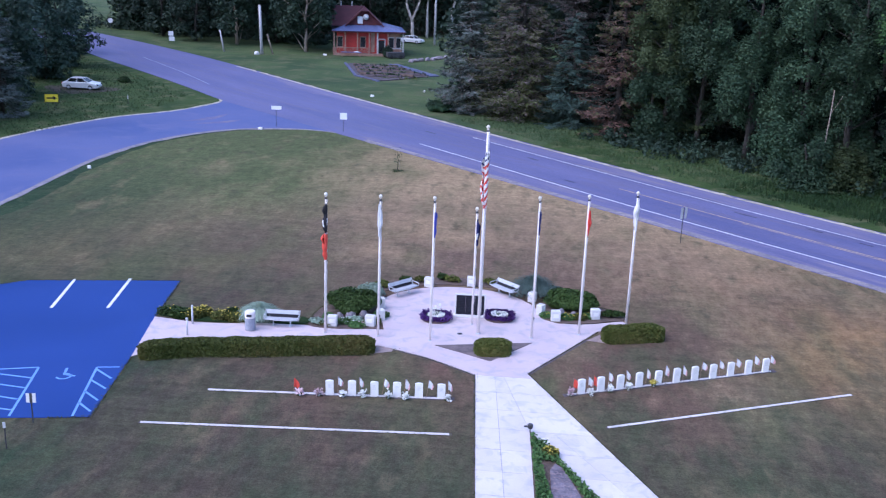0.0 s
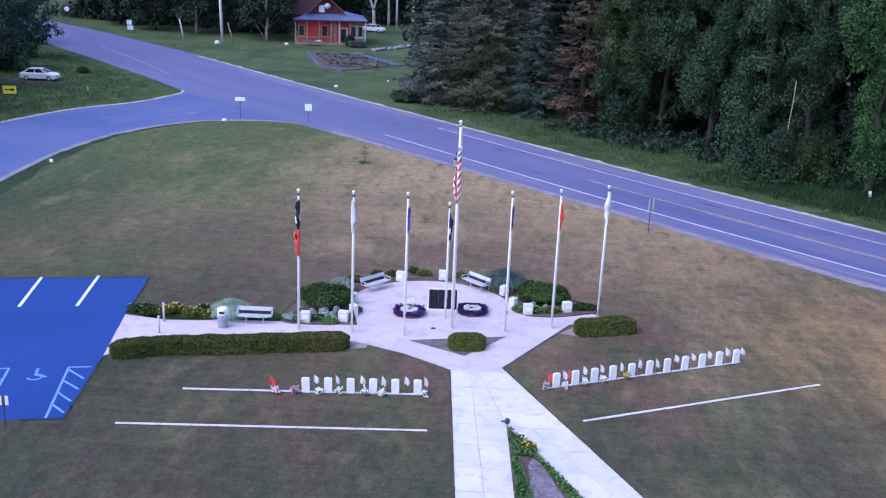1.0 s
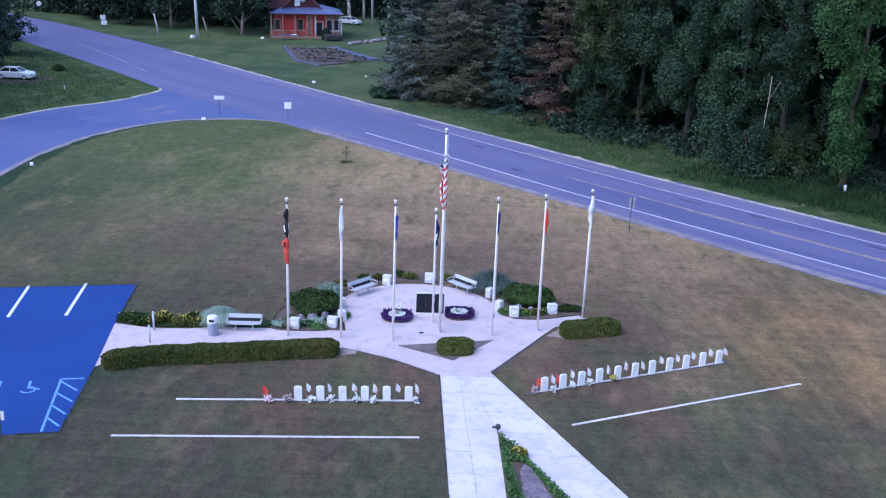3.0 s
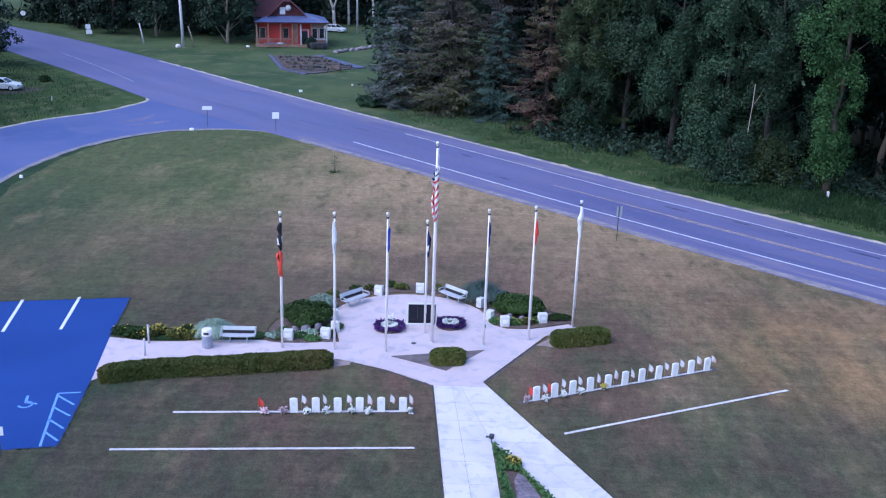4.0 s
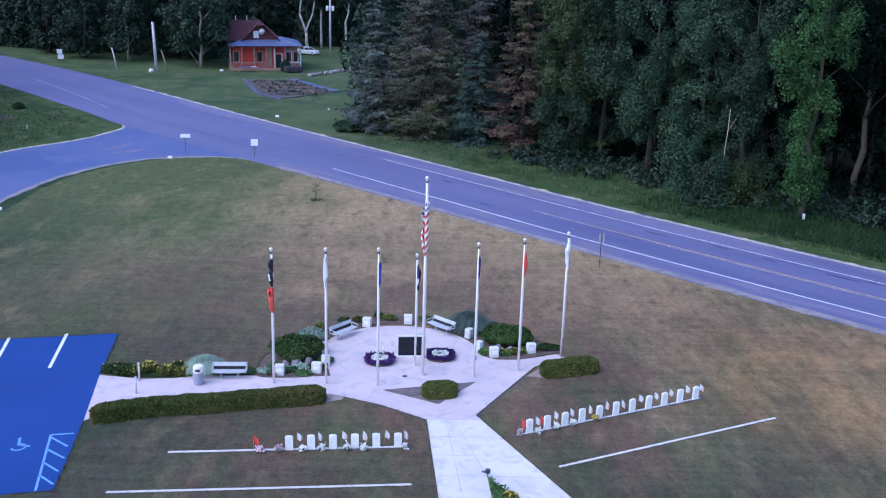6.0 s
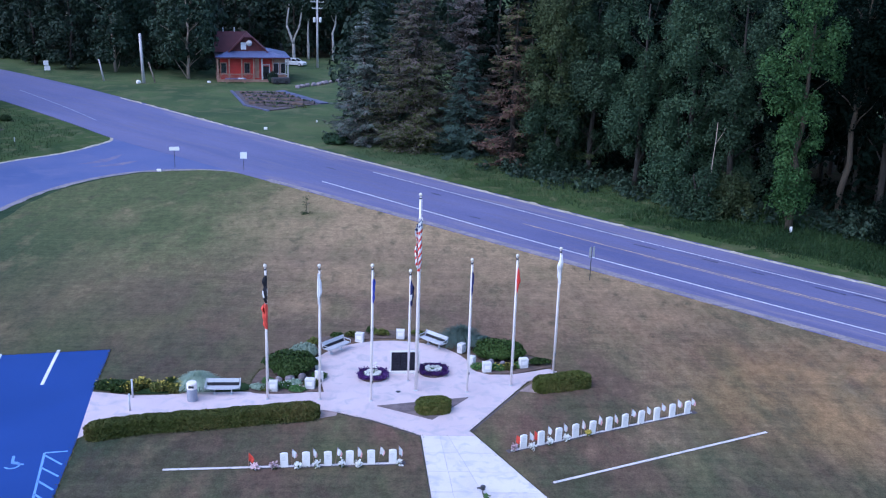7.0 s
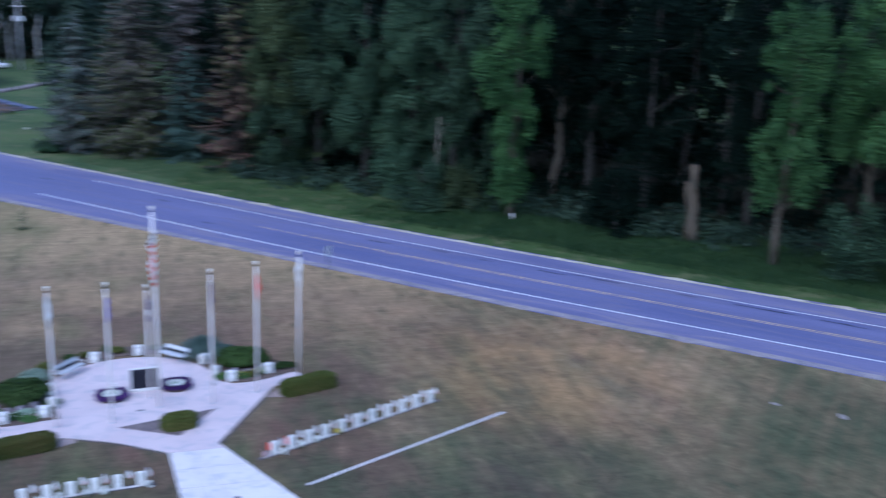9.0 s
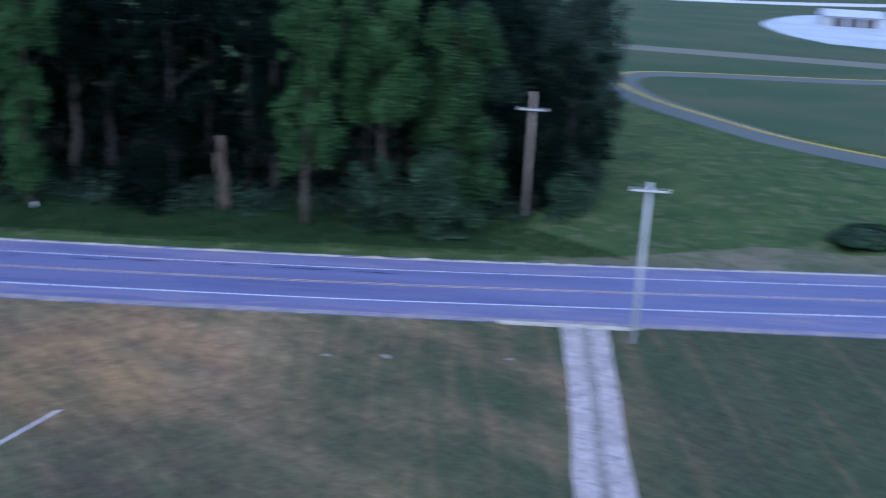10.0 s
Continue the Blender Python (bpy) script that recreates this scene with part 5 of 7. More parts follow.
def flower_ring(place, label, seed, sprig):
    """A squarish bed edged with purple flowers round white ones."""
    r = np.random.default_rng(seed)
    ob = thing("flower_bed", place, label, "flower bed", "plaza flower beds")
    part("soil", Geo().lathe((0, 0, 0), [(0.80, 0), (0.80, 0.05), (0.68, 0.09), (0.0001, 0.11)], 28), M["mulch"], ob)
    n = 1900
    a = r.uniform(0, 2 * math.pi, n)
    rad = (0.62 + r.normal(0, 0.08, n)) / (np.cos(a) ** 4 + np.sin(a) ** 4) ** 0.25
    p = np.stack([rad * np.cos(a) * 1.08, rad * np.sin(a), 0.12 + 0.16 * r.uniform(0, 1, n)], 1)
    part("purple_flower_ring", Geo().cards(leaf_cards(p, np.tile((0, 0, 1.0), (n, 1)), 0.06, r, 0.6)), M["purple"], ob, "ring of dark purple flowers")
    n = 330
    a, rad = r.uniform(0, 2 * math.pi, n), 0.12 + np.sqrt(r.uniform(0, 1, n)) * 0.34
    p = np.stack([rad * np.cos(a), rad * np.sin(a) * 0.9, 0.16 + 0.14 * r.uniform(0, 1, n)], 1)
    part("white_flower_clump", Geo().cards(leaf_cards(p, np.tile((0, 0, 1.0), (n, 1)), 0.075, r, 0.4)), M["whitepetal"], ob, "clump of white flowers")
    n = 260
    a, rad = r.uniform(0, 2 * math.pi, n), np.sqrt(r.uniform(0, 1, n)) * 0.55
    p = np.stack([rad * np.cos(a), rad * np.sin(a), 0.10 + 0.12 * r.uniform(0, 1, n)], 1)
    part("leaves", Geo().cards(leaf_cards(p, np.tile((0, 0, 1.0), (n, 1)), 0.07, r, 0.6)), M["cover"], ob)
    if sprig:
        g, q = Geo(), []
        for i in range(6):
            tip = Vector((0.16 * math.cos(i * 1.05), 0.1 * math.sin(i * 1.05), 0.62 + 0.12 * math.sin(i * 2)))
            g.tube([(0.05, 0.1, 0.1), tip + Vector((0.05, 0.1, 0))], [0.008, 0.005], 5)
            q.append(np.array(tip) + np.array([0.05, 0.1, 0]))
        part("stalks", g, M["cover"], ob)
        q = np.repeat(np.array(q), 5, 0) + r.normal(0, 0.035, (30, 3))
        part("blooms", Geo().cards(leaf_cards(q, np.tile((0, -1.0, 0.6), (30, 1)), 0.055, r, 0.5)), M["whitepetal"], ob, "tall white blooms")
    return ob


flower_ring((-2.2, 53.6, 0.05), "squarish bed of purple and white flowers with tall blooms", 41, True)
flower_ring((1.2, 54.35, 0.05), "squarish bed of purple flowers round white ones", 42, False)

drain = thing("drain_cover", (-0.75, 51.6, 0.05), "small dark round drain cover in the plaza", "drain")
part("cover", Geo().lathe((0, 0, 0), [(0.14, 0), (0.14, 0.008), (0.11, 0.012)], 16), M["darksteel"], drain)
part("rim", Geo().lathe((0, 0, 0), [(0.17, 0), (0.17, 0.005), (0.15, 0.006)], 16), M["steel"], drain)

# ---- headstones on their concrete strips ----


def ledge(a, b, label, width=0.14):
    a, b = Vector((*a, 0)), Vector((*b, 0))
    ob = new("concrete_strip", Geo().box((0, 0, 0.0), ((b - a).length, width, 0.07), bevel=0.015).mesh("concrete_strip", M["concrete"]))
    ob.matrix_basis = pose((a.x + b.x) / 2, (a.y + b.y) / 2, 0.012, 0, 0, math.degrees(math.atan2(b.y - a.y, b.x - a.x)))
    return tagged(ob, label, "strip", "concrete strips")


def soil_edge(a, b, width, seed):
    """A thin soil-coloured line that stands for the dark sharpening halo beside concrete."""
    a, b = Vector((*a, 0)), Vector((*b, 0))
    d = (b - a).normalized()
    nn, n = Vector((-d.y, d.x, 0)), int((b - a).length / 0.25)
    left, right = [], []
    for i in range(n + 1):
        p = a + (b - a) * (i / n)
        left.append(tuple((p + nn * width * (0.5 + 0.3 * noise.noise((i * 0.5, seed, 0))))[:2]))
        right.append(tuple((p - nn * width * (0.5 + 0.3 * noise.noise((i * 0.5, seed, 7))))[:2]))
    setting("soil_edge", strip(right, left, 0.017, skirt=0), M["soil"], "thin dark line beside concrete, drawn in place of a sharpening halo", "soil")


# dark lines added beside strips, walk and plaza for their sharpening halos
soil_edge((-7.6, 43.0), (-0.3, 43.62), 0.34, 1)
soil_edge((-13.2, 39.01), (-0.1, 40.13), 0.18, 2)
soil_edge((4.6, 44.89), (15.1, 49.74), 0.32, 3)
soil_edge((6.4, 41.89), (18.2, 47.43), 0.18, 4)
soil_edge((0.42, 46.4), (1.72, 28.0), 0.10, 5)
soil_edge((2.93, 46.95), (12.03, 28.0), 0.10, 6)
soil_edge((-4.0, 48.94), (-1.92, 48.0), 0.12, 7)
soil_edge((-1.92, 48.0), (0.4, 46.41), 0.12, 9)
soil_edge((2.95, 46.95), (6.0, 52.2), 0.12, 8)
ledge((-11.39, 42.64), (-0.5, 43.6), "narrow pale concrete strip carrying headstones")
ledge((-13.12, 39.02), (-0.21, 40.12), "narrow bare pale concrete strip in the lawn")
ledge((4.8, 44.98), (14.85, 49.62), "narrow pale concrete strip carrying headstones", 0.11)
ledge((6.48, 41.93), (18.13, 47.4), "narrow bare pale concrete strip in the lawn")

g = Geo()
w, t, h, top = 0.36, 0.10, 0.70, 0.055
arc = [(-w / 2, -0.08), (w / 2, -0.08), (w / 2, h - top)] + [(w / 2 * math.cos(radians(a)), h - top + top * math.sin(radians(a))) for a in range(15, 166, 15)] + [(-w / 2, h - top)]
k = len(arc)
g.add([(x * 0.97, -t / 2, z) for x, z in arc] + [(x, -t / 2 + 0.012, z) for x, z in arc] + [(x, t / 2 - 0.012, z) for x, z in arc] + [(x * 0.97, t / 2, z) for x, z in arc],
      [tuple(range(k)), tuple(reversed(range(3 * k, 4 * k)))] + [(j * k + (i + 1) % k, j * k + i, (j + 1) * k + i, (j + 1) * k + (i + 1) % k) for j in range(3) for i in range(k)])
stone_mesh = g.mesh("stone", M["marble"])
letters = Geo()
for i, lw in enumerate((0.16, 0.2, 0.12, 0.18)):
    letters.box((0, -t / 2 - 0.001, 0.52 - i * 0.06), (lw, 0.004, 0.018))
letter_mesh = letters.mesh("lettering", M["limestone"])


def headstone(x, y, turn, seed, tint):
    ob = thing("headstone", (x, y, 0.045), tint, "headstone", "rows of headstones", turn=turn)
    for name, me in (("stone", stone_mesh), ("lettering", letter_mesh)):
        o = new(name, me)
        o.parent = ob
    ob.matrix_basis = pose(x, y, 0.045, random.Random(seed).uniform(-2, 2), random.Random(seed + 1).uniform(-2, 2), turn)
    return ob


def small_flag(x, y, turn, seed, kind="national", tall=0.85):
    r = random.Random(seed)
    ob = thing("stick_flag", (x, y, 0.03), "small %s flag on a stick beside a headstone" % ("red" if kind == "red" else "striped"), "flag", "small grave flags", turn=turn)
    lean = r.uniform(-0.08, 0.1)
    part("stick", Geo().tube([(0, 0, -0.05), (lean, 0, tall)], 0.01, 6), M["tan"], ob)
    ln, wd = r.uniform(0.36, 0.46), r.uniform(0.16, 0.25)
    vs = [(lean * (1 - 0.4 * v) + (0.01 + u * wd * (0.5 + 0.6 * math.sin(v * 2.6))), 0.05 * math.sin(u * 8 + seed) * (0.3 + v), tall - 0.02 - v * ln - u * 0.1) for v in (0, 0.2, 0.4, 0.6, 0.8, 1) for u in (0, 0.25, 0.5, 0.75, 1)]
    g = Geo().add(vs, [(j * 5 + i, j * 5 + i + 5, j * 5 + i + 6, j * 5 + i + 1) for j in range(5) for i in range(4)])
    rule = {"national": [1, 1, 1, 0], "red": [0, 0, 0, 0]}[kind]
    g.mi = [rule[i] if (j > 1 or kind == "red") else (2 if i < 1 and j < 1 else 1) for j in range(5) for i in range(4)]
    part("flag", g, [M["orange"] if kind == "red" else M["pinkflag"], M["white"], M["blueflag"]], ob, smooth=True)
    return ob


M["pinkflag"] = surface("faded_red_cloth", (0.58, 0.30, 0.31), (0.72, 0.45, 0.45), 2, 0.85, 0.1, 60, contrast=0.2)
M["blueflag"] = surface("faded_blue_cloth", (0.34, 0.34, 0.50), (0.44, 0.44, 0.56), 2, 0.85, 0.1, 60, contrast=0.2)


def bouquet(x, y, mat, seed, label):
    r = np.random.default_rng(seed)
    ob = thing("bouquet", (x, y, 0.02), label, "flowers", "grave flowers")
    part("leaves", Geo().cards(leaf_cards(r.normal(0, 0.05, (50, 3)) + (0, 0, 0.10), np.tile((0, -0.3, 1.0), (50, 1)), 0.05, r, 0.7)), M["yew"], ob)
    part("petals", Geo().cards(leaf_cards(r.normal(0, 0.075, (60, 3)) + (0, -0.02, 0.22), np.tile((0, -0.5, 1.0), (60, 1)), 0.065, r, 0.6)), M[mat], ob)
    part("vase", Geo().lathe((0, 0, 0), [(0.05, 0), (0.06, 0.06), (0.05, 0.12), (0.06, 0.14)], 10), M["limestone"], ob)
    return ob


STONE = "white marble headstone with a rounded top on a concrete strip"
for i in range(6):
    x, y = -5.9 + i * 1.0, 43.08 + i * 0.097
    headstone(x, y, 5, i * 3, STONE)
    small_flag(x + 0.33, y + 0.16, 0, 50 + i)
small_flag(-7.55, 43.1, 0, 61, "red", 0.7)
for x, y, m in ((-7.2, 42.85, "pinkpetal"), (-6.35, 42.95, "pinkpetal"), (-5.28, 43.0, "whitepetal"), (-4.4, 43.1, "whitepetal"), (-3.25, 43.2, "whitepetal"), (-2.5, 43.2, "whitepetal"), (-0.6, 43.45, "whitepetal")):
    bouquet(x, y - 0.06, m, int(abs(x) * 10), "small %s flowers beside a headstone" % ("white" if m == "whitepetal" else "pink"))
for i in range(11):
    x, y = 5.42 + i * 0.913, 45.25 + i * 0.422
    headstone(x, y, 24.8, 40 + i * 3, STONE)
    small_flag(x + 0.33 + 0.04 * math.sin(i * 3), y + 0.28, 0, 80 + i, tall=0.78 + 0.12 * abs(math.sin(i * 1.9)))
small_flag(5.0, 45.2, 0, 95, "red", 0.75)
small_flag(6.0, 45.7, 0, 96, "red", 0.75)
for x, y, m in ((5.85, 45.2, "whitepetal"), (7.65, 46.15, "whitepetal"), (8.85, 46.75, "yellowpetal"), (4.95, 45.0, "pinkpetal"), (6.75, 45.75, "whitepetal")):
    bouquet(x, y - 0.05, m, int(x * 10), "small %s flowers beside a headstone" % {"whitepetal": "white", "yellowpetal": "yellow", "pinkpetal": "pink"}[m])

# ---- road signs and markers ----


M["signwhite"] = surface("white_sign_sheeting", (0.86, 0.86, 0.86), (0.92, 0.92, 0.91), 2, 0.4, 0.0, 20, contrast=0.04)


def sign(name, x, y, base, plates, posts, label, turn=0.0, post="darksteel"):
    ob = thing(name, (x, y, base), label, "sign", turn=turn)
    for px, h in posts:
        part("post", Geo().box((px, 0.02, h / 2), (0.05, 0.03, h), bevel=0.004), M[post], ob)
    for px, pz, w, h, mat in plates:
        part("plate", Geo().box((px, -0.01, pz), (w, 0.012, h), bevel=0.004), M[mat], ob)
    return ob


sign("road_sign", -25.1, 107.9, 0.0, [(0, 2.05, 1.05, 0.40, "signwhite")], [(0, 2.1)], "white rectangular sign at the junction", 10)
sign("road_sign", -17.75, 107.2, 0.0, [(0, 1.65, 0.72, 0.70, "signwhite")], [(0, 1.9)], "white square sign at the junction", 10)
sign("road_sign", 13.1, 72.0, 0.0, [(-0.16, 2.2, 0.2, 0.8, "steel"), (0.2, 2.2, 0.2, 0.8, "steel")], [(0, 2.6)], "grey road sign seen from its edge", 35)
s = sign("parking_sign", -17.4, 38.2, 0.0, [(-0.13, 1.15, 0.14, 0.42, "white"), (0.13, 1.15, 0.14, 0.42, "white"), (0, 1.15, 0.12, 0.42, "darksteel")], [(0, 1.3)], "small white and dark sign at the parking bay", 8)
sign("marker_post", -17.35, 35.9, 0.0, [(0, 1.05, 0.12, 0.25, "steel")], [(0, 1.15)], "slim grey marker post in the lawn", 8)
s = sign("arrow_sign", -51.2, 110.6, 0.0, [(0, 1.35, 1.5, 0.95, "yellowsign")], [(-0.4, 1.2), (0.4, 1.2)], "yellow sign with a black arrow", 14)
g = Geo().add([(-0.5, -0.024, 1.28), (0.25, -0.024, 1.28), (0.25, -0.024, 1.42), (-0.5, -0.024, 1.42)], [(0, 1, 2, 3)]).add([(0.2, -0.024, 1.13), (0.58, -0.024, 1.35), (0.2, -0.024, 1.57)], [(0, 1, 2)])
part("arrow", g, M["black"], s, "black arrow")
for c, size in (((0, -0.02, 1.81), (1.5, 0.012, 0.05)), ((0, -0.02, 0.89), (1.5, 0.012, 0.05)), ((-0.73, -0.02, 1.35), (0.05, 0.012, 0.87)), ((0.73, -0.02, 1.35), (0.05, 0.012, 0.87))):
    part("border", Geo().box(c, size), M["black"], s, "black border")
sign("roadside_sign", -63.2, 181.9, 0.0, [(-0.1, 1.95, 0.85, 0.75, "white"), (0.05, 1.0, 1.0, 0.7, "white"), (0, 1.45, 0.7, 0.2, "steel")], [(-0.4, 2.4), (0.4, 1.3)], "white roadside board on posts", 15)
s = sign("road_sign", -80.5, 196.5, 0.0, [(0, 2.4, 0.3, 0.3, "white")], [(0, 2.3)], "round white reflective sign on a dark post", 15)
part("disc", Geo().tube([(0, -0.03, 2.4), (0, -0.02, 2.4)], 0.46, 24), M["marble"], s, "round white disc")
sign("marker_post", -45.2, 117.3, 0.0, [(0, 0.8, 0.12, 0.5, "steel")], [(0, 1.0)], "slim pale marker in the grass island", 0)
for x, y, w, what in ((-26.3, 105.9, 0.55, "small white marker stone at the road's edge"), (-35.2, 84.0, 0.35, "small white marker stone at the road's edge"), (-18.9, 132.5, 0.55, "small white box in the verge"), (-34.4, 176.5, 0.7, "small white box in the verge"), (-12.9, 139, 0.28, "small pale stone in the verge")):
    ob = thing("marker_stone", (x, y, 0.0), what, "marker")
    part("stone", Geo().box((0, 0, 0.12), (w * 0.8, w * 0.5, 0.3), bevel=0.05), M["marble"], ob)

for x, y, w in ((33.7, 45.1, 0.5), (36.5, 42.8, 0.7), (42.3, 38.0, 0.5)):
    rock((x, y, 0.0), (w, w * 0.6, 0.10), int(x), "drive_mid", "flat grey stone in the lawn")

# sapling on the lawn
sap = thing("sapling", (-9.5, 89.7, 0.01), "young staked sapling on the lawn", "tree")
part("trunk", Geo().tube([(0, 0, 0), (0.03, 0, 0.8), (0.0, 0.02, 1.7)], [0.03, 0.02, 0.008], 6), M["bark"], sap)
part("stake", Geo().tube([(0.18, 0, 0), (0.18, 0, 1.1)], 0.02, 6), M["post"], sap)
rng = np.random.default_rng(12)
part("leaves", Geo().cards(leaf_cards(rng.normal(0, 1, (90, 3)) * (0.16, 0.16, 0.4) + (0, 0, 1.2), ball_points(90, rng), 0.06, rng)), M["leaf"], sap)
part("grass_ring", Geo().cards(leaf_cards(rng.normal(0, 1, (90, 3)) * (0.28, 0.28, 0.02) + (0, 0, 0.06), np.tile((0, -0.6, 0.5), (90, 1)), 0.06, rng)), M["grass"], sap)

# ---- poles of the power line and old posts ----


def power_pole(x, y, height, r, label, arms, mat="post", lean=0.0, turn=0.0, cans=()):
    ob = thing("utility_pole", (x, y, 0.0), label, "utility pole", turn=turn)
    part("pole", Geo().tube([(0, 0, -0.3), (lean * 0.5, 0, height * 0.5), (lean, 0, height)], [r, r * 0.85, r * 0.7], 12), M[mat], ob, smooth=True)
    for z, w in arms:
        a = part("crossarm", Geo().box((lean * z / height, -r - 0.05, z), (w, 0.1, 0.13), bevel=0.01), M["greypost"], ob)
        for s in (-0.46, -0.2, 0.2, 0.46):
            part("insulator", Geo().lathe((lean * z / height + s * w, -r - 0.05, z + 0.06), [(0.03, 0), (0.03, 0.05), (0.055, 0.08), (0.05, 0.14), (0.02, 0.17)], 10), M["marble"], a)
    for px, z in cans:
        part("transformer", Geo().lathe((px, -0.1, z), [(0.22, 0), (0.26, 0.06), (0.26, 0.8), (0.2, 0.9), (0.06, 0.95)], 14), M["white"], ob, "pale grey transformer can", True)
    return ob


power_pole(68.3, 60.4, 11.8, 0.23, "brown wooden utility pole at the wood's edge", [(10.2, 2.6)], turn=-48)
power_pole(50.85, 35.05, 10.7, 0.19, "pale weathered utility pole beside the gravel drive", [(10.2, 2.3)], "greypost", turn=-48)
power_pole(-18.4, 202.5, 13.2, 0.22, "utility pole with transformers behind the house", [(12.4, 2.6), (11.2, 2.0)], "greypost", cans=((-0.55, 8.6), (0.55, 8.6)))
power_pole(-44.6, 173.7, 8.1, 0.28, "pale wooden post without wires", [], "greypost", lean=-0.3)
power_pole(-51.5, 175.0, 3.6, 0.16, "short leaning pale post", [], "greypost", lean=-0.7)
power_pole(-42.9, 174.5, 3.4, 0.14, "short leaning grey post", [], "post", lean=-1.0)
power_pole(-88, 224, 12.0, 0.2, "distant pale pole beside the road", [], "greypost")
rockw = rock((-45.3, 173.0, 0.0), (0.8, 0.6, 0.7), 12, "marble", "white painted stone at the post's foot")

# ---- the red house ----
HX, HY, LX, LY = -33.0, 177.4, 11.8, 9.6
house = thing("house", (HX, HY, 0.0), "red wooden house with a maroon gable roof and metal porch roof", "house", turn=12)
for c, sz in (((LX / 2, 0.7, 2.05), (LX - 1.0, 0.2, 4.1)), ((0.6, LY / 2 + 0.2, 2.05), (0.2, LY - 1.2, 4.1)), ((LX - 0.6, LY / 2 + 0.2, 2.05), (0.2, LY - 1.2, 4.1)), ((LX / 2, LY - 0.4, 2.05), (LX - 1.0, 0.2, 4.1))):
    part("wall", Geo().box(c, sz), M["redwood"], house, "red stained wall")


def hip(z0, z1, inset, over):
    a = [(-over, -over, z0), (LX + over, -over, z0), (LX + over, LY + over, z0), (-over, LY + over, z0)]
    b = [(inset, inset, z1), (LX - 3.0, inset, z1), (LX - 3.0, LY - inset, z1), (inset, LY - inset, z1)]
    g = Geo().add(a + b, [(0, 1, 5, 4), (1, 2, 6, 5), (2, 3, 7, 6), (3, 0, 4, 7), (4, 5, 6, 7)])
    g.add([(x, y, z - 0.22) for x, y, z in a] + a, [(0, 1, 5, 4), (1, 2, 6, 5), (2, 3, 7, 6), (3, 0, 4, 7), (3, 2, 1, 0)], 1)
    return g


porch = part("porch_roof", hip(4.2, 5.1, 2.0, 0.4), [M["rooftin"], M["roofred"]], house, "blue-grey metal porch roof with a dark red fascia")
g = Geo()
for i in range(27):
    x = -0.3 + i * (LX + 0.6) / 26
    f = 2.0 + (x + 0.3) * (LX - 5.0) / (LX + 0.6)
    g.tube([(x, -0.38, 4.23), (f, 2.0, 5.13)], 0.025, 4)
part("roof_seam", g, M["rooftin"], porch, "raised metal seams")
# main roof: ridge along the front, and a gable with a clipped tip that faces the road
RZ, RY, TIPX = 8.1, 5.0, 5.2
g = Geo().add([(-0.2, RY, RZ), (TIPX, RY, RZ), (-0.4, 1.6, 4.85), (TIPX, 1.6, 4.85), (-0.4, 8.4, 4.85), (8.6, 8.4, 4.85)], [(0, 2, 3, 1), (0, 1, 5, 4), (0, 4, 2)])
part("roof", g, M["roofred"], house, "maroon shingled roof slope")
part("gable", Geo().add([(2.0, 1.9, 4.9), (8.4, 1.9, 4.9), (TIPX, 1.9, 7.6), (2.0, 5.0, 4.9), (8.4, 5.0, 4.9)], [(0, 1, 2), (0, 3, 4, 1)]), M["gablered"], house, "dark red gable wall")
for sx, e in ((-1, 1.6), (1, 8.8)):
    tip = TIPX + sx * 0.7
    up, t = [(TIPX, 2.3, RZ), (tip, 1.3, 7.5), (e, 1.3, 4.7), (e, 8.4, 4.85), (TIPX, RY + 0.5, RZ)], 0.18
    k = len(up)
    g = Geo().add(up + [(x, y, z - t) for x, y, z in up], [tuple(range(k)) if sx > 0 else tuple(reversed(range(k))), tuple(reversed(range(k, 2 * k))) if sx > 0 else tuple(range(k, 2 * k))] + [(i, (i + 1) % k, k + (i + 1) % k, k + i) for i in range(k)])
    rf = part("roof", g, M["roofred"], house, "maroon shingled gable slope")
    part("bargeboard", Geo().add([(tip, 1.27, 7.5), (e, 1.27, 4.7), (e, 1.27, 4.45), (tip, 1.27, 7.25), (tip, 1.33, 7.5), (e, 1.33, 4.7), (e, 1.33, 4.45), (tip, 1.33, 7.25)], [(0, 1, 2, 3), (7, 6, 5, 4), (0, 4, 5, 1), (2, 6, 7, 3), (3, 7, 4, 0), (1, 5, 6, 2)]), M["gablered"], rf, "dark red bargeboard")
part("clipped_tip", Geo().add([(TIPX, 2.3, RZ + 0.01), (TIPX - 0.7, 1.3, 7.51), (TIPX + 0.7, 1.3, 7.51), (TIPX - 0.7, 1.3, 7.35), (TIPX + 0.7, 1.3, 7.35)], [(0, 1, 2), (1, 3, 4, 2)]), M["roofred"], house, "clipped tip of the gable roof")
for x in (1.2, 3.1):
    part("vent_pipe", Geo().tube([(x, RY, RZ - 0.1), (x, RY, RZ + 0.7)], 0.09, 10), M["steel"], house, "short pale vent pipe on the ridge")
win = part("attic_window", Geo().box((TIPX - 0.75, 1.85, 5.9), (0.9, 0.1, 1.2), bevel=0.02), M["white"], house, "white attic window")
part("pane", Geo().box((TIPX - 0.75, 1.79, 5.9), (0.6, 0.03, 0.9)), M["white"], win)
part("satellite_dish", Geo().tube([(TIPX + 0.25, 1.75, 6.35), (TIPX + 0.22, 1.6, 6.4), (TIPX + 0.2, 1.5, 6.42)], [0.1, 0.42, 0.5], 16), M["white"], house, "white dish on the gable", True)
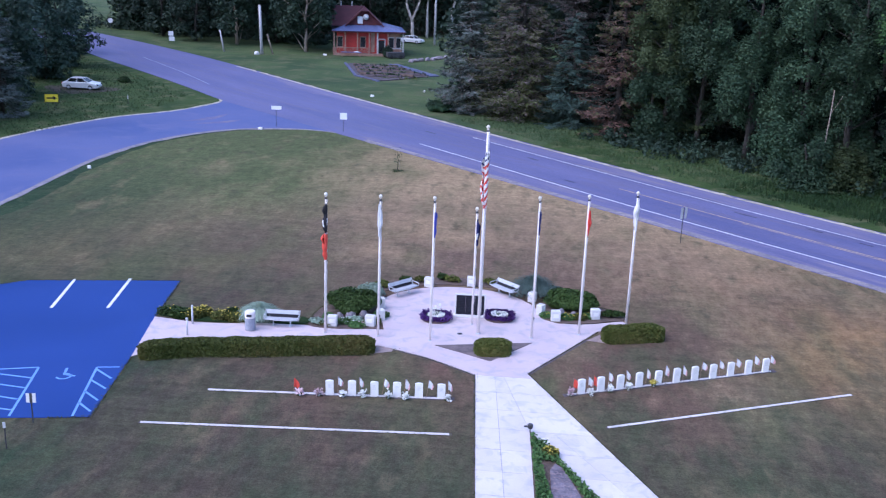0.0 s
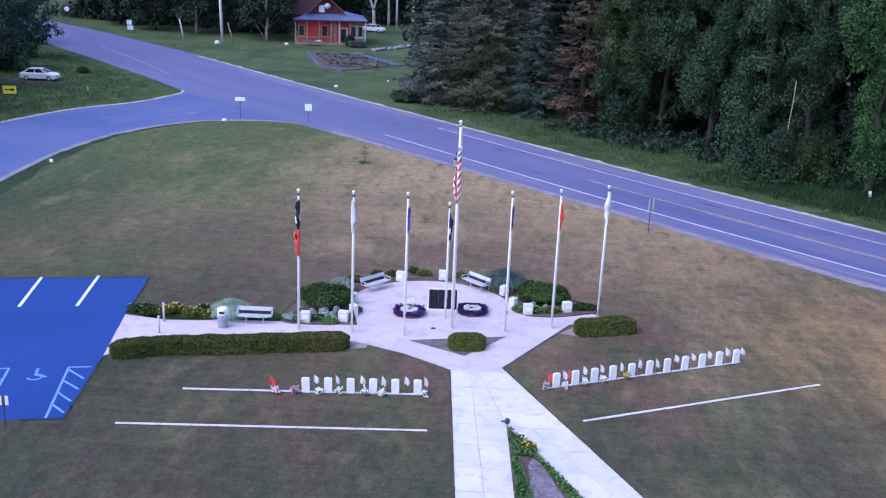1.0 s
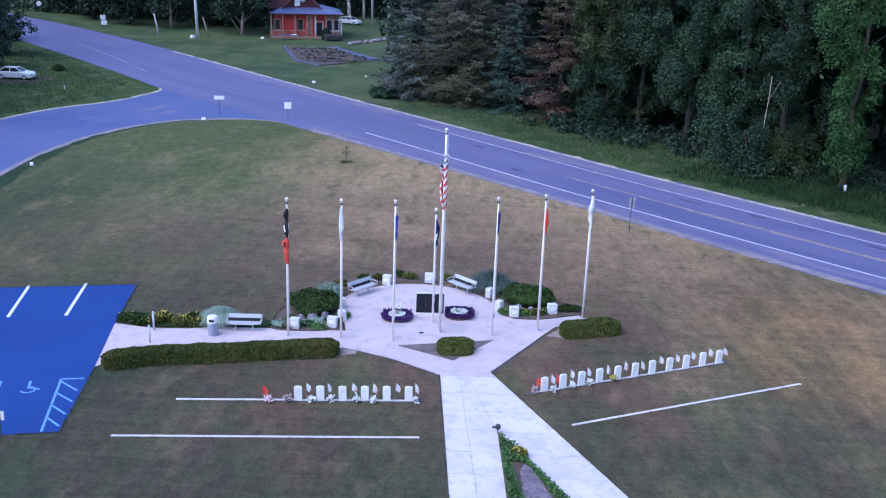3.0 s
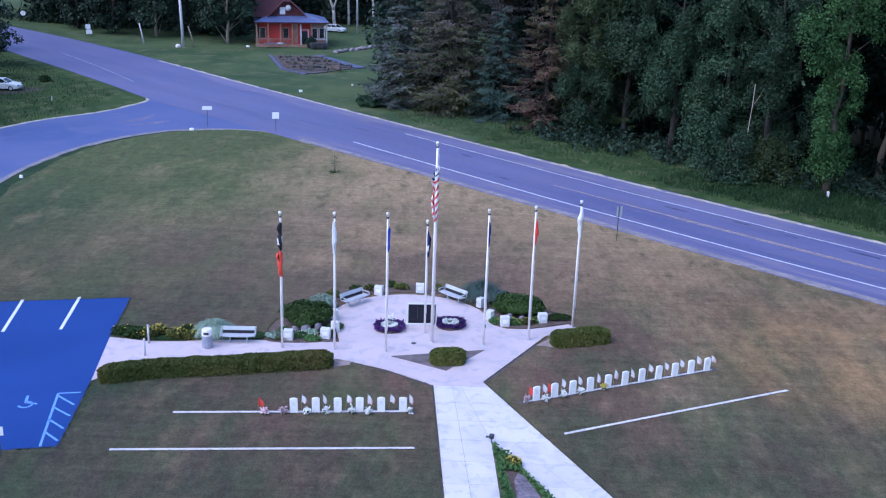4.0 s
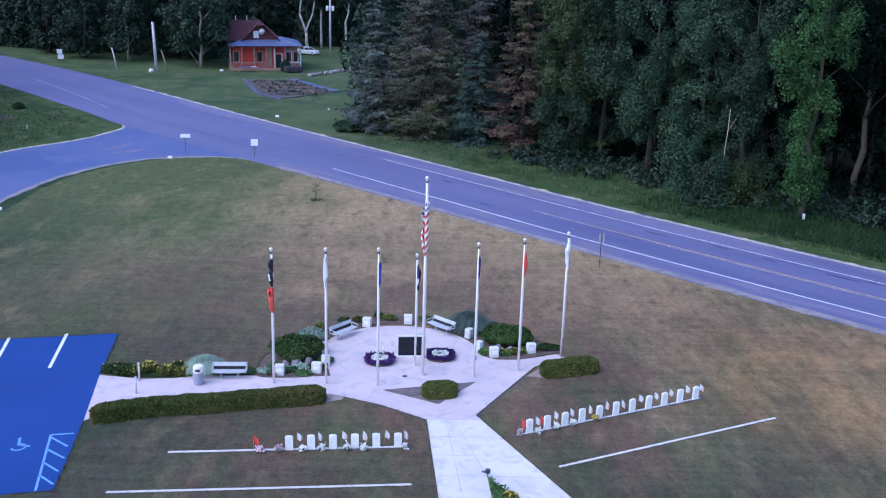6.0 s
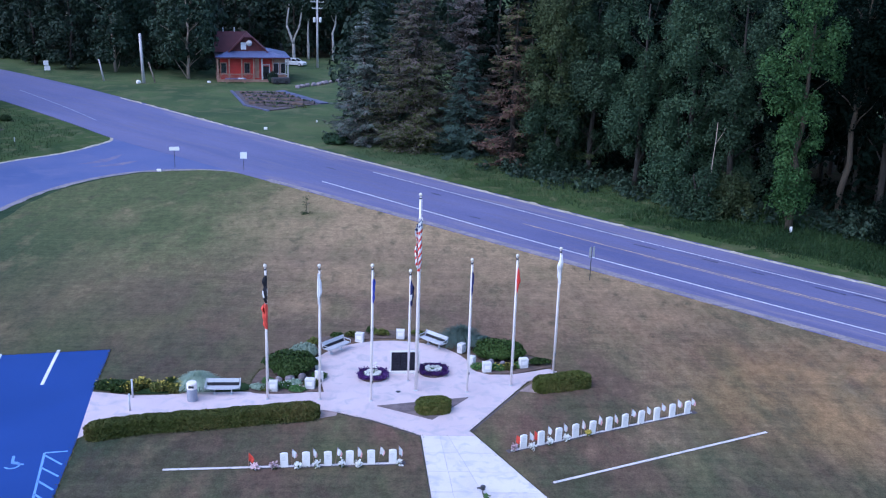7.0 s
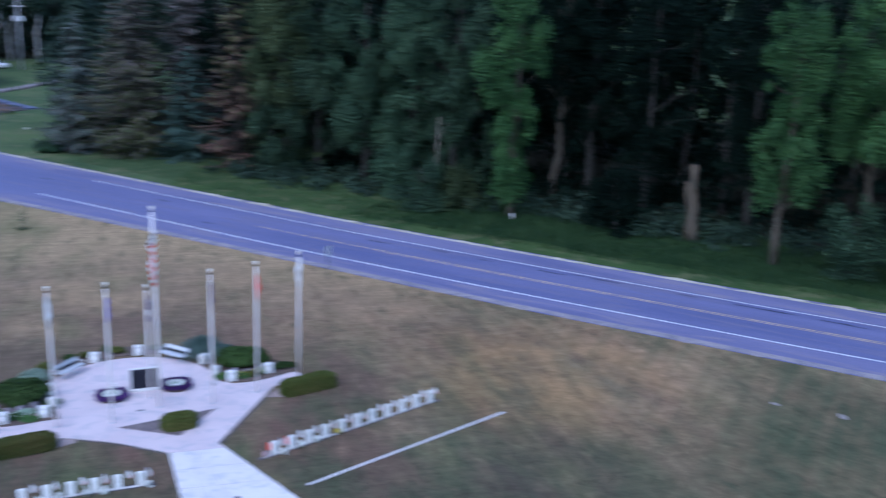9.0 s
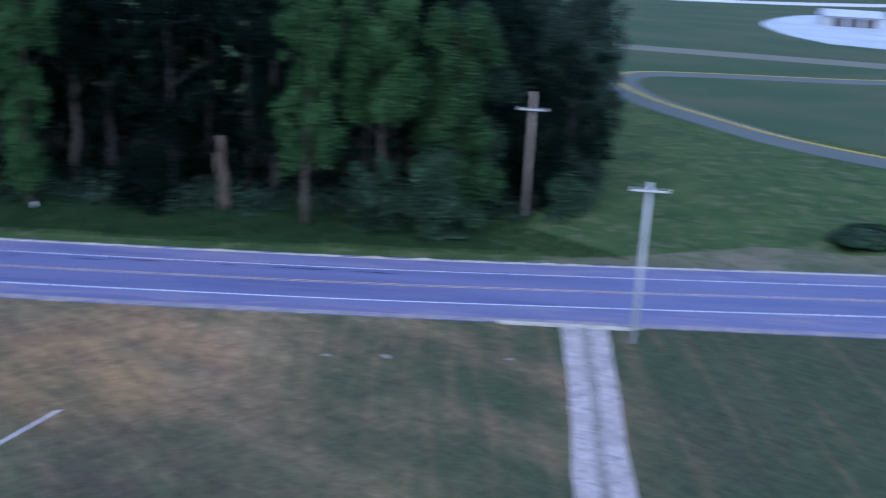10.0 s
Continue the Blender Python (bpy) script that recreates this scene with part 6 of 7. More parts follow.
for x, w in ((10.4, 1.9), (6.6, 0.7)):
    part("front_panel", Geo().box((x, 0.585, 2.3), (w, 0.05, 3.4)), M["tan"], house, "tan boarded panel of the porch wall")
for i, x in enumerate((0.0, 1.9, 4.0, 6.0, 7.4, 9.2, 10.4, LX)):
    part("porch_post", Geo().box((x, 0.05, 2.07), (0.22, 0.2, 4.1), bevel=0.01), M["greypost"] if i in (4, 7) else M["tan"], house, "pale porch post" if i in (4, 7) else "tan porch post")
for yv in (3.2, 6.4, LY):
    part("porch_post", Geo().box((0.05, yv, 2.07), (0.18, 0.18, 4.1), bevel=0.01), M["tan"], house, "tan porch post")
for x, w in ((1.0, 0.8), (4.9, 0.8), (9.8, 0.8), (11.0, 0.7)):
    wf = part("window", Geo().box((x, 0.54, 2.3), (w + 0.3, 0.1, 1.9), bevel=0.01), M["tan"] if x < 6 else M["greypost"], house, "framed porch window")
    part("pane", Geo().box((x, 0.47, 2.3), (w, 0.05, 1.6)), M["glass"], wf)
dr = part("door", Geo().box((8.1, 0.57, 1.5), (1.0, 0.08, 2.2), bevel=0.01), M["glass"], house, "dark house door")
part("door_frame", Geo().box((7.5, 0.56, 1.6), (0.2, 0.12, 2.4)).box((8.7, 0.56, 1.6), (0.2, 0.12, 2.4)).box((8.1, 0.56, 2.86), (1.36, 0.12, 0.14)), M["greypost"], dr, "pale door frame")
for yv in (3.6, 6.6):
    wf = part("window", Geo().box((0.48, yv, 2.1), (0.08, 1.1, 1.4), bevel=0.01), M["tan"], house, "tan framed window")
    part("pane", Geo().box((0.43, yv, 2.1), (0.04, 0.9, 1.2)), M["glass"], wf)
part("porch_floor", Geo().box((LX / 2, LY / 2, 0.2), (LX + 0.3, LY + 0.3, 0.4), bevel=0.02), M["tan"], house, "low porch floor")
rail = part("railing", Geo().box((3.0, -0.05, 1.35), (6.0, 0.1, 0.12)), M["tan"], house, "tan porch railing")
part("railing", Geo().box((10.2, -0.05, 1.35), (3.2, 0.1, 0.12)), M["greypost"], house, "pale porch railing")
for i in range(50):
    part("baluster", Geo().box((0.1 + i * 0.18 if i < 33 else 8.7 + (i - 33) * 0.18, -0.05, 0.86), (0.05, 0.04, 0.92)), M["tan"], rail)
bush("porch_shrub", (HX + 9.2, HY + 0.4, 0.0), (2.0, 1.4, 2.2), "leafdark", "dark green shrub in front of the porch", 83, 1500, 0.14)
sw = thing("porch_table", (-29.9, 176.6, 0.0), "low blue-grey table with white things beside the porch", "table", turn=12)
part("top", Geo().box((0, 0, 0.75), (3.4, 0.9, 0.08), bevel=0.02), M["rooftin"], sw)
for x in (-1.5, 1.5):
    part("leg", Geo().box((x, 0, 0.37), (0.12, 0.7, 0.74), bevel=0.01), M["tan"], sw)
part("cloth", Geo().box((0.9, 0, 0.82), (0.9, 0.6, 0.1), bevel=0.03), M["white"], sw, "white cloth")
gr = thing("dark_trailer", (-22.4, 177.2, 0.0), "low dark covered trailer in the yard", "trailer", turn=20)
part("body", Geo().box((0, 0, 0.6), (3.0, 1.5, 0.9), bevel=0.12), M["darksteel"], gr)
for x in (-0.8, 0.8):
    part("wheel", Geo().tube([(x, -0.82, 0.3), (x, -0.66, 0.3)], 0.3, 14), M["tyre"], gr)

# garden plot with slate edging, stone row
plot = outline_bed("garden_bed", [(-28.5, 166.5), (-24.6, 152.8), (-20.4, 147.9), (-15.2, 153.8), (-14.6, 155.2), (-21.0, 166.5)], M["soil"], 0.12, "dark dug garden plot in the yard", "garden")
rng = np.random.default_rng(31)
for a, b in (((-21.4, 167.8), (-13.2, 155.4)), ((-29.0, 166.8), (-24.6, 152.0)), ((-24.6, 152.0), (-20.4, 147.2))):
    L = math.hypot(b[0] - a[0], b[1] - a[1])
    wd = 1.5 if a[0] == -21.4 else 0.4
    row = setting("garden_path" if wd > 1 else "garden_edging", Geo().slab([(a[0], a[1]), (b[0], b[1]), (b[0] + 0.1, b[1] + 0.1), (a[0] + 0.1, a[1] + 0.1)], 0.0, 0.01), M["joint"], "blue-grey slate %s along the garden plot" % ("path" if wd > 1 else "edging"), "path")
    n = int(L / 1.5)
    for i in range(n):
        t0, t1 = (i + 0.04) / n, (i + 0.96) / n
        d = Vector((b[0] - a[0], b[1] - a[1], 0)) / L
        nn = Vector((-d.y, d.x, 0)) * wd / 2
        p0, p1 = Vector((*a, 0)) + d * L * t0, Vector((*a, 0)) + d * L * t1
        h = 0.16 + rng.uniform(-0.02, 0.03)
        part("paver", Geo().slab([tuple((p0 - nn)[:2]), tuple((p1 - nn)[:2]), tuple((p1 + nn)[:2]), tuple((p0 + nn)[:2])], 0.0, h), M["paver"], row)
for i in range(8):
    y = 151.6 + 1.75 * i
    # the plot narrows towards its southern corner
    x0 = -24.6 - (y - 152.8) * 0.285 if y > 152.8 else -24.6 + (152.8 - y) * 0.857
    x1 = -14.6 - (y - 155.2) * 0.566 if y > 155.2 else -15.2 - (153.8 - y) * 0.88
    n = max(4, int((x1 - x0 - 1.0) / 0.6))
    line = [(x0 + 0.6 + (x1 - x0 - 1.2) * k / n, y + 0.10 * math.sin(k * 1.7 + i)) for k in range(n + 1)]
    g = Geo()
    g.tube([(p[0], p[1], 0.12) for p in line], [0.36 + 0.08 * math.sin(k * 2.3 + i) for k in range(n + 1)], 10)
    part("soil_ridge", g, M["mulch"] if i % 2 else M["soil"], plot, "raised planting row")
    q = np.array([(x0 + 0.7 + (x1 - x0 - 1.4) * rng.uniform(), y + rng.normal(0, 0.14), 0.46 + rng.uniform(0, 0.2)) for _ in range(70)])
    if i % 2 == 0:
        part("crop_row", Geo().cards(leaf_cards(q, np.tile((0, -0.3, 1.0), (70, 1)), 0.20, rng, 0.7)), M["leaf"], plot, "low green plants in a row")
ridge_pts = []
for i in range(420):
    u, v = rng.uniform(0, 1), rng.uniform(0, 1)
    ridge_pts.append((-27.5 + 6.6 * u + 6.5 * v, 165.2 - 15.0 * u + 0.6 * v * -8 + 4 * v, 0.2))
tagged(new("garden_plants", Geo().cards(leaf_cards(np.array(ridge_pts), np.tile((0, -0.3, 1.0), (420, 1)), 0.17, rng, 0.7)).mesh("garden_plants", M["needleolive"])), "sparse low plants in the garden plot", "plants", kind="stuff")
for i in range(12):
    t = i / 11
    rock((-19.0 + 8.0 * t + 0.2 * math.sin(i * 5), 172.3 + 12.5 * t, 0.0), (1.1 + 0.5 * math.sin(i * 3.1) ** 2, 0.8, 0.7), 60 + i, "rock", "pale boulder in a row across the yard")

# ---- cars ----


def car(place, turn, label):
    """A plain saloon: body from side sections, glasshouse, wheels, lamps."""
    ob = thing("car", place, label, "car", turn=turn)
    L, W = 4.7, 1.78
    side = [(-2.33, 0.45), (-2.35, 0.75), (-2.2, 0.92), (-1.5, 0.98), (1.05, 0.98), (2.0, 0.86), (2.32, 0.68), (2.34, 0.42), (2.2, 0.28), (-2.2, 0.28)]
    g, k = Geo(), len(side)
    cols = [(-1.0, 0.86), (-0.93, 0.97), (-0.5, 1.0), (0.5, 1.0), (0.93, 0.97), (1.0, 0.86)]
    g.add([(x * s, W / 2 * f, 0.28 + (z - 0.28) * (0.9 if s < 0.9 else 1.0)) for f, s in cols for x, z in side],
          [(j * k + i, j * k + (i + 1) % k, (j + 1) * k + (i + 1) % k, (j + 1) * k + i) for j in range(len(cols) - 1) for i in range(k)] + [tuple(reversed(range(k))), tuple((len(cols) - 1) * k + i for i in range(k))])
    body = part("body", g, M["carpaint"], ob, smooth=False)
    cab0, cab1 = [(-1.75, 0.97), (1.1, 0.97)], [(-1.15, 1.42), (0.35, 1.42)]
    g = Geo()
    g.add([(cab0[0][0], -0.8, 0.97), (cab0[1][0], -0.8, 0.97), (cab0[1][0], 0.8, 0.97), (cab0[0][0], 0.8, 0.97), (cab1[0][0], -0.62, 1.41), (cab1[1][0], -0.62, 1.41), (cab1[1][0], 0.62, 1.41), (cab1[0][0], 0.62, 1.41)],
          [(0, 1, 5, 4), (1, 2, 6, 5), (2, 3, 7, 6), (3, 0, 4, 7), (4, 5, 6, 7)])
    part("glasshouse", g, M["glass"], ob, "dark car windows")
    part("roof", Geo().box((-0.4, 0, 1.43), (1.65, 1.3, 0.06), bevel=0.025), M["carpaint"], ob)
    for s in (-1, 1):
        for a, b in (((-1.75, 0.79), (-1.15, 0.62)), ((1.1, 0.79), (0.35, 0.62)), ((-0.35, 0.8), (-0.38, 0.63))):
            part("pillar", Geo().tube([(a[0], s * a[1], 0.96), (b[0], s * b[1], 1.42)], 0.045, 6), M["carpaint"], ob)
        for x in (-1.4, 1.4):
            wh = part("wheel", Geo().tube([(x, s * 0.72, 0.31), (x, s * 0.9, 0.31)], 0.31, 18), M["tyre"], ob)
            part("rim", Geo().tube([(x, s * 0.88, 0.31), (x, s * 0.915, 0.31)], 0.2, 12), M["steel"], wh)
        part("headlight", Geo().box((2.25, s * 0.62, 0.68), (0.16, 0.36, 0.14), bevel=0.03), M["glass"], ob)
        part("tail_light", Geo().box((-2.3, s * 0.68, 0.78), (0.1, 0.3, 0.16), bevel=0.03), M["red"], ob)
        part("mirror", Geo().box((0.75, s * 0.95, 1.0), (0.12, 0.16, 0.11), bevel=0.03), M["carpaint"], ob)
    return ob


car((-54.9, 126.6, 0.0), 0, "white saloon car parked on the grass island")
car((-23.0, 204.5, 0.0), -20, "white car parked behind the house")

# ---- trees ----


def limb(g, a, b, r0, r1, rng, bend=0.12, seg=6, n=4):
    a, b = np.array(a, float), np.array(b, float)
    L = np.linalg.norm(b - a)
    pts = [a + (b - a) * t + rng.normal(0, bend * L * 0.25, 3) * math.sin(t * math.pi) for t in np.linspace(0, 1, n + 1)]
    g.tube(pts, list(np.linspace(r0, r1, n + 1)), seg)
    return pts


def broadleaf(place, height, spread, low, seed, leaf="leaf", bark="bark", label="tall broadleaf tree", name="tree", clumps=70, per=120, size=0.26, trunk_r=0.3, hang=0.5):
    """A tapered trunk, limbs, and a crown of many leafy clumps with gaps between them."""
    r = np.random.default_rng(seed)
    ob = thing(name, place, label, "tree", turn=float(r.uniform(0, 360)))
    g = Geo()
    trunk = limb(g, (0, 0, -0.2), (r.normal(0, 0.4), r.normal(0, 0.4), height * 0.88), trunk_r, trunk_r * 0.2, r, 0.04, 9, 8)
    qs = []
    ph = r.uniform(0, 6.283, 3)
    for i in range(clumps):
        t = (i + r.uniform(0, 1)) / clumps
        z = low + (height - low) * t
        a = i * 2.4 + r.normal(0, 0.5)
        # uneven outline: full and ragged below, rounded off at the top
        f = min(1.0, 0.55 + 2.2 * t) * math.sqrt(max(0.02, 1 - max(0.0, (t - 0.72) / 0.30) ** 2)) * (0.82 + 0.26 * math.sin(2 * a + ph[0] + 5 * t) + 0.16 * math.sin(7 * t + ph[1]))
        rad = spread * f * math.sqrt(r.uniform(0.12, 1.0))
        c = np.array([math.cos(a) * rad, math.sin(a) * rad, z])
        if i % 2 == 0:
            k = min(7, int(8 * max(0.12, (z - spread * 0.35) / (height * 0.88))))
            limb(g, trunk[k], c, trunk_r * 0.25 * (1.15 - t), 0.02, r, 0.15, 5, 3)
        cr = r.uniform(0.7, 2.3) * (0.7 + 0.08 * spread)
        # each clump is a handful of leafy sprays round its limb's end, which hang at their rims
        for _ in range(5):
            off = ball_points(1, r)[0] * cr * r.uniform(0.25, 0.75)
            sr = cr * r.uniform(0.36, 0.62)
            n = int(per * sr * sr * 0.62)
            d = ball_points(n, r)
            d[:, 2] = np.where(d[:, 2] < 0, d[:, 2] * 0.4, d[:, 2])
            p = c + off + d * np.array([sr, sr, sr * 0.7]) * r.uniform(0.45, 1.05, (n, 1)) ** 0.5
            rim = np.hypot(d[:, 0], d[:, 1])
            p[:, 2] -= hang * sr * rim ** 2 * r.uniform(0.3, 2.2, n)
            p[:, 2] = np.maximum(p[:, 2], 0.3)
            qs.append(leaf_cards(p, d + np.array([0, 0, 0.3]), size, r, 0.32, 0.9))
    part("trunk", g, M[bark], ob, smooth=True)
    part("crown", Geo().cards(np.concatenate(qs)), M[leaf], ob)
    return ob


def conifer(place, height, spread, seed, leaf="needle", label="tall spruce", low=0.6, rust=(0.0, 0.0), bare=0.0, size=0.17, dense=1.0, second=None):
    """A spruce: a straight trunk and uneven whorls of boughs that sag and lift at the tip, set with hanging needle twigs."""
    r = np.random.default_rng(seed)
    ob = thing("spruce", place, label, "tree")
    g = Geo()
    g.tube([(0, 0, -0.2), (0.05, 0, height * 0.5), (0, 0, height)], [height * 0.014 + 0.05, height * 0.008 + 0.03, 0.02], 9)
    living, dead = [], []
    z, lean = low, r.uniform(0, 6.283)
    while z < height * 0.99:
        t = (z - low) / (height - low)
        L0 = spread * (1 - t) ** 0.85 * (0.72 + 0.4 * min(1, t * 6)) * (1 + 0.14 * math.sin(z * 1.7 + lean)) + 0.15
        for i in range(max(4, int((5 + 6 * (1 - t)) * dense))):
            a = r.uniform(0, 2 * math.pi)
            L = L0 * r.uniform(0.55, 1.18) * (1 + 0.10 * math.sin(2 * a + lean))
            out = np.array([math.cos(a), math.sin(a), 0.0])
            side = np.array([-out[1], out[0], 0.0])
            sag = r.uniform(0.10, 0.36) * (1.25 - t)
            zz = z + r.uniform(-0.2, 0.2)

            def along(q):
                p = np.outer(L * q, out)
                p[:, 2] = zz - L * sag * (1.7 * q - 0.95 * q ** 3)
                return p
            if r.uniform() < 0.6:
                g.tube([tuple(p) for p in along(np.array([0.0, 0.35, 0.7, 1.0]))], [0.04, 0.03, 0.018, 0.006], 4)
            if r.uniform() < bare * (1 - t) * 1.6:
                continue
            n = max(10, int(L * 36))
            q = r.uniform(0.14, 1.0, n) ** 0.75
            s = r.choice((-1.0, 1.0), n)
            reach = ((1.08 - q) * 0.42 * L + 0.10) * r.uniform(0, 1, n)
            twig = np.outer(0.45 + 0.5 * q, out) + side * (s * (1.0 - 0.45 * q))[:, None]
            twig[:, 2] = r.uniform(-0.75, 0.05, n)
            twig /= np.linalg.norm(twig, axis=1, keepdims=True)
            c = along(q) + twig * reach[:, None]
            c[:, 2] -= 0.12 * reach
            c[:, 2] = np.maximum(c[:, 2], 0.12)
            nn = np.array([0, 0, 1.0]) + out * 0.55 + r.normal(0, 0.45, (n, 3))
            w = np.cross(nn, twig)
            w /= np.linalg.norm(w, axis=1, keepdims=True) + 1e-9
            k = (size * r.uniform(0.6, 1.4, n))[:, None]
            q4 = np.stack([c - twig * k, c + w * k * 0.32, c + twig * k, c - w * k * 0.32], 1)
            brown = r.uniform(0, 1, n) < (rust[0] + rust[1] * (1 - t)) * (1.3 - 0.6 * q) if second else np.zeros(n, bool)
            living.append(q4[~brown]), dead.append(q4[brown])
        z += (0.36 + 0.16 * (1 - t)) * r.uniform(0.7, 1.35)
    part("trunk", g, M["bark"], ob, smooth=True)
    part("crown", Geo().cards(np.concatenate(living)), M[leaf], ob)
    if second:
        part("dying_bough", Geo().cards(np.concatenate(dead)), M[second], ob, "rust-brown dying boughs")
    return ob


# conifers along the yard's edge
M["needlered"] = foliage("red_brown_needles", (0.085, 0.05, 0.04), (0.15, 0.088, 0.068), (0.215, 0.13, 0.105), 0.08)
M["needleteal"] = foliage("teal_needles", (0.028, 0.056, 0.044), (0.058, 0.098, 0.078), (0.1, 0.15, 0.125), 0.08)
conifer((-6.0, 125.0, 0), 16.0, 4.6, 1, "needleblue", "tall blue-green spruce at the yard's edge", second="needlebrown", rust=(0.03, 0.16), dense=1.15)
conifer((0.2, 122.0, 0), 24.0, 5.6, 2, "needleolive", "tall rusty spruce with dying boughs", second="needlebrown", rust=(0.95, -0.62), dense=1.1)
conifer((6.2, 119.2, 0), 12.6, 4.4, 3, "needleteal", "smaller blue-green spruce at the road's verge", dense=1.2)
conifer((11.0, 113.2, 0), 22, 4.2, 4, "needleolive", "half-dead spruce with brown lower boughs", bare=0.4, second="needlered", rust=(0.10, 1.1))
conifer((-1.6, 129, 0), 20, 4.6, 5, "needleteal", "dark spruce behind the first row", dense=0.9)
conifer((6.2, 126, 0), 25, 5.4, 6, "needleteal", "tall rusty spruce behind the first row", second="needlebrown", rust=(0.9, -0.3), bare=0.2)
conifer((-54.5, 106.0, 0), 12.5, 3.4, 7, "needleblue", "blue-green spruce beside the side road")
conifer((15.6, 112.6, 0), 23, 4.8, 8, "needleolive", "dark green spruce in the wood's edge", second="needle", rust=(0.3, 0.6))

# broadleaf trees of the wood's edge
M["bark2"] = surface("dead_wood", (0.062, 0.046, 0.033), (0.112, 0.084, 0.058), 1.2, 0.9, 0.6, 9, (0.06, 0.06, 0.04), stretch=(3, 3, 0.5), relief=0.05)
EDGE = [(15.4, 109.8, 21.0, 3.6, 7.5, "leafolive", "bark"), (14.6, 108.9, 8.0, 3.0, 0.4, "leaf", "bark"), (19.0, 108.6, 20, 4.3, 3.2, "leaf", "bark"), (23.2, 104.6, 21, 4.6, 4.0, "leaf", "bark"), (27.2, 100.4, 20, 4.4, 3.6, "leaf", "bark"), (25.4, 98.0, 5.2, 2.6, 0.3, "leaf", "bark"),
        (30.4, 96.4, 22, 4.6, 2.6, "leaf", "bark"), (33.6, 88.2, 21.5, 2.7, 2.6, "leafbright", "bark2"), (40.3, 93.6, 23, 4.2, 11.5, "leafshade", "bark2"), (43.6, 92.5, 24, 4.6, 8.0, "leafshade", "bark"),
        (46.6, 86.4, 23, 4.4, 6.0, "leafshade", "bark"), (49.8, 69.3, 21.0, 3.4, 6.4, "leafbright", "bark2"), (53.9, 65.2, 6.5, 2.6, 0.5, "leaf", "bark"), (56.4, 67.4, 22, 4.0, 9.5, "leafbright", "bark2"), (61.2, 62.8, 19, 4.2, 1.2, "leafbright", "bark"),
        (53.4, 79.0, 23, 4.4, 6.5, "leafshade", "bark"), (64.6, 65.0, 19.5, 4.4, 1.5, "leaf", "bark"), (72.2, 62.8, 8.5, 3.0, 0.5, "leafshade", "bark"), (71.0, 68.0, 19, 4.6, 1.5, "leafshade", "bark"), (77.5, 71.0, 18, 4.6, 0.8, "leafshade", "bark"), (76.5, 62.2, 5.5, 2.6, 0.4, "leafdark", "bark"), (86, 78, 19, 5, 0.8, "leafdark", "bark"), (97, 87, 20, 5, 0.8, "leafdark", "bark"), (80.5, 66.0, 4.5, 2.6, 0.3, "leafdark", "bark"),
        (41.2, 81.0, 6.0, 2.6, 0.3, "leafshade", "bark"), (57.6, 60.8, 7, 2.8, 0.3, "leaf", "bark"), (29.6, 92.4, 3.6, 2.6, 0.3, "leafolive", "bark"), (26.4, 91.9, 4.6, 2.0, 0.3, "leaf", "bark"), (79.0, 64.0, 15, 4.2, 0.6, "leafshade", "bark"), (86, 69.6, 17, 4.4, 0.6, "leafdark", "bark"), (93.5, 75.5, 18, 4.6, 0.6, "leafdark", "bark"), (104, 83.5, 19, 4.8, 0.6, "leafdark", "bark"), (118, 93.5, 20, 5, 0.6, "leafdark", "bark"), (134, 105, 20, 5, 0.6, "leafdark", "bark"), (73.5, 59.8, 3.2, 2.2, 0.3, "leaf", "bark")]
for i, (x, y, h, w, low, leaf, bark) in enumerate(EDGE):
    what = {"leafolive": "tall olive-green tree at the wood's edge", "leaf": "tall green broadleaf tree at the wood's edge", "leafbright": "tall bright green tree with drooping boughs", "leafdark": "tall dark green tree in the wood's edge", "leafshade": "tree in the wood's edge, leaves coloured dark for the wood's shade"}[leaf]
    broadleaf((x, y, 0), h, w, low, 100 + i, leaf, bark, what, clumps=int(8 + h * 1.45), per=230 if leaf in ("leafshade", "leafdark") else 410, size=0.13 if leaf in ("leafshade", "leafdark") else 0.115, hang=0.5 if leaf == "leafshade" else 0.9, trunk_r=0.16 + h * 0.008)
snag = thing("dead_trunk", (46.8, 77.0, 0), "pale broken dead trunk at the wood's edge", "tree")
rng = np.random.default_rng(17)
g = Geo()
limb(g, (0, 0, -0.2), (-0.5, 0.2, 6.9), 0.40, 0.28, rng, 0.03, 11, 6)
limb(g, (-0.5, 0.2, -0.2), (-0.95, 0.3, 5.4), 0.22, 0.13, rng, 0.05, 9, 4)
part("trunk", g, M["bark2"], snag, smooth=True)

for x, y, h, rad in ((27.6, 93.2, 8.6, 0.06),):
    stem = thing("dead_trunk", (x, y, 0), "slim pale dead trunk at the wood's edge", "tree")
    g = Geo()
    limb(g, (0, 0, -0.2), (0.25, 0.1, h), rad, rad * 0.6, rng, 0.03, 8, 5)
    limb(g, (0.2, 0.1, h * 0.75), (0.9, -0.3, h * 0.95), rad * 0.4, rad * 0.15, rng, 0.06, 6, 3)
    part("trunk", g, M["post"], stem, smooth=True)
ob = thing("marker_stone", (33.4, 86.9, 0.0), "small white marker at the tree's foot", "marker")
part("stone", Geo().box((0, 0, 0.25), (0.22, 0.14, 0.6), bevel=0.04), M["marble"], ob)

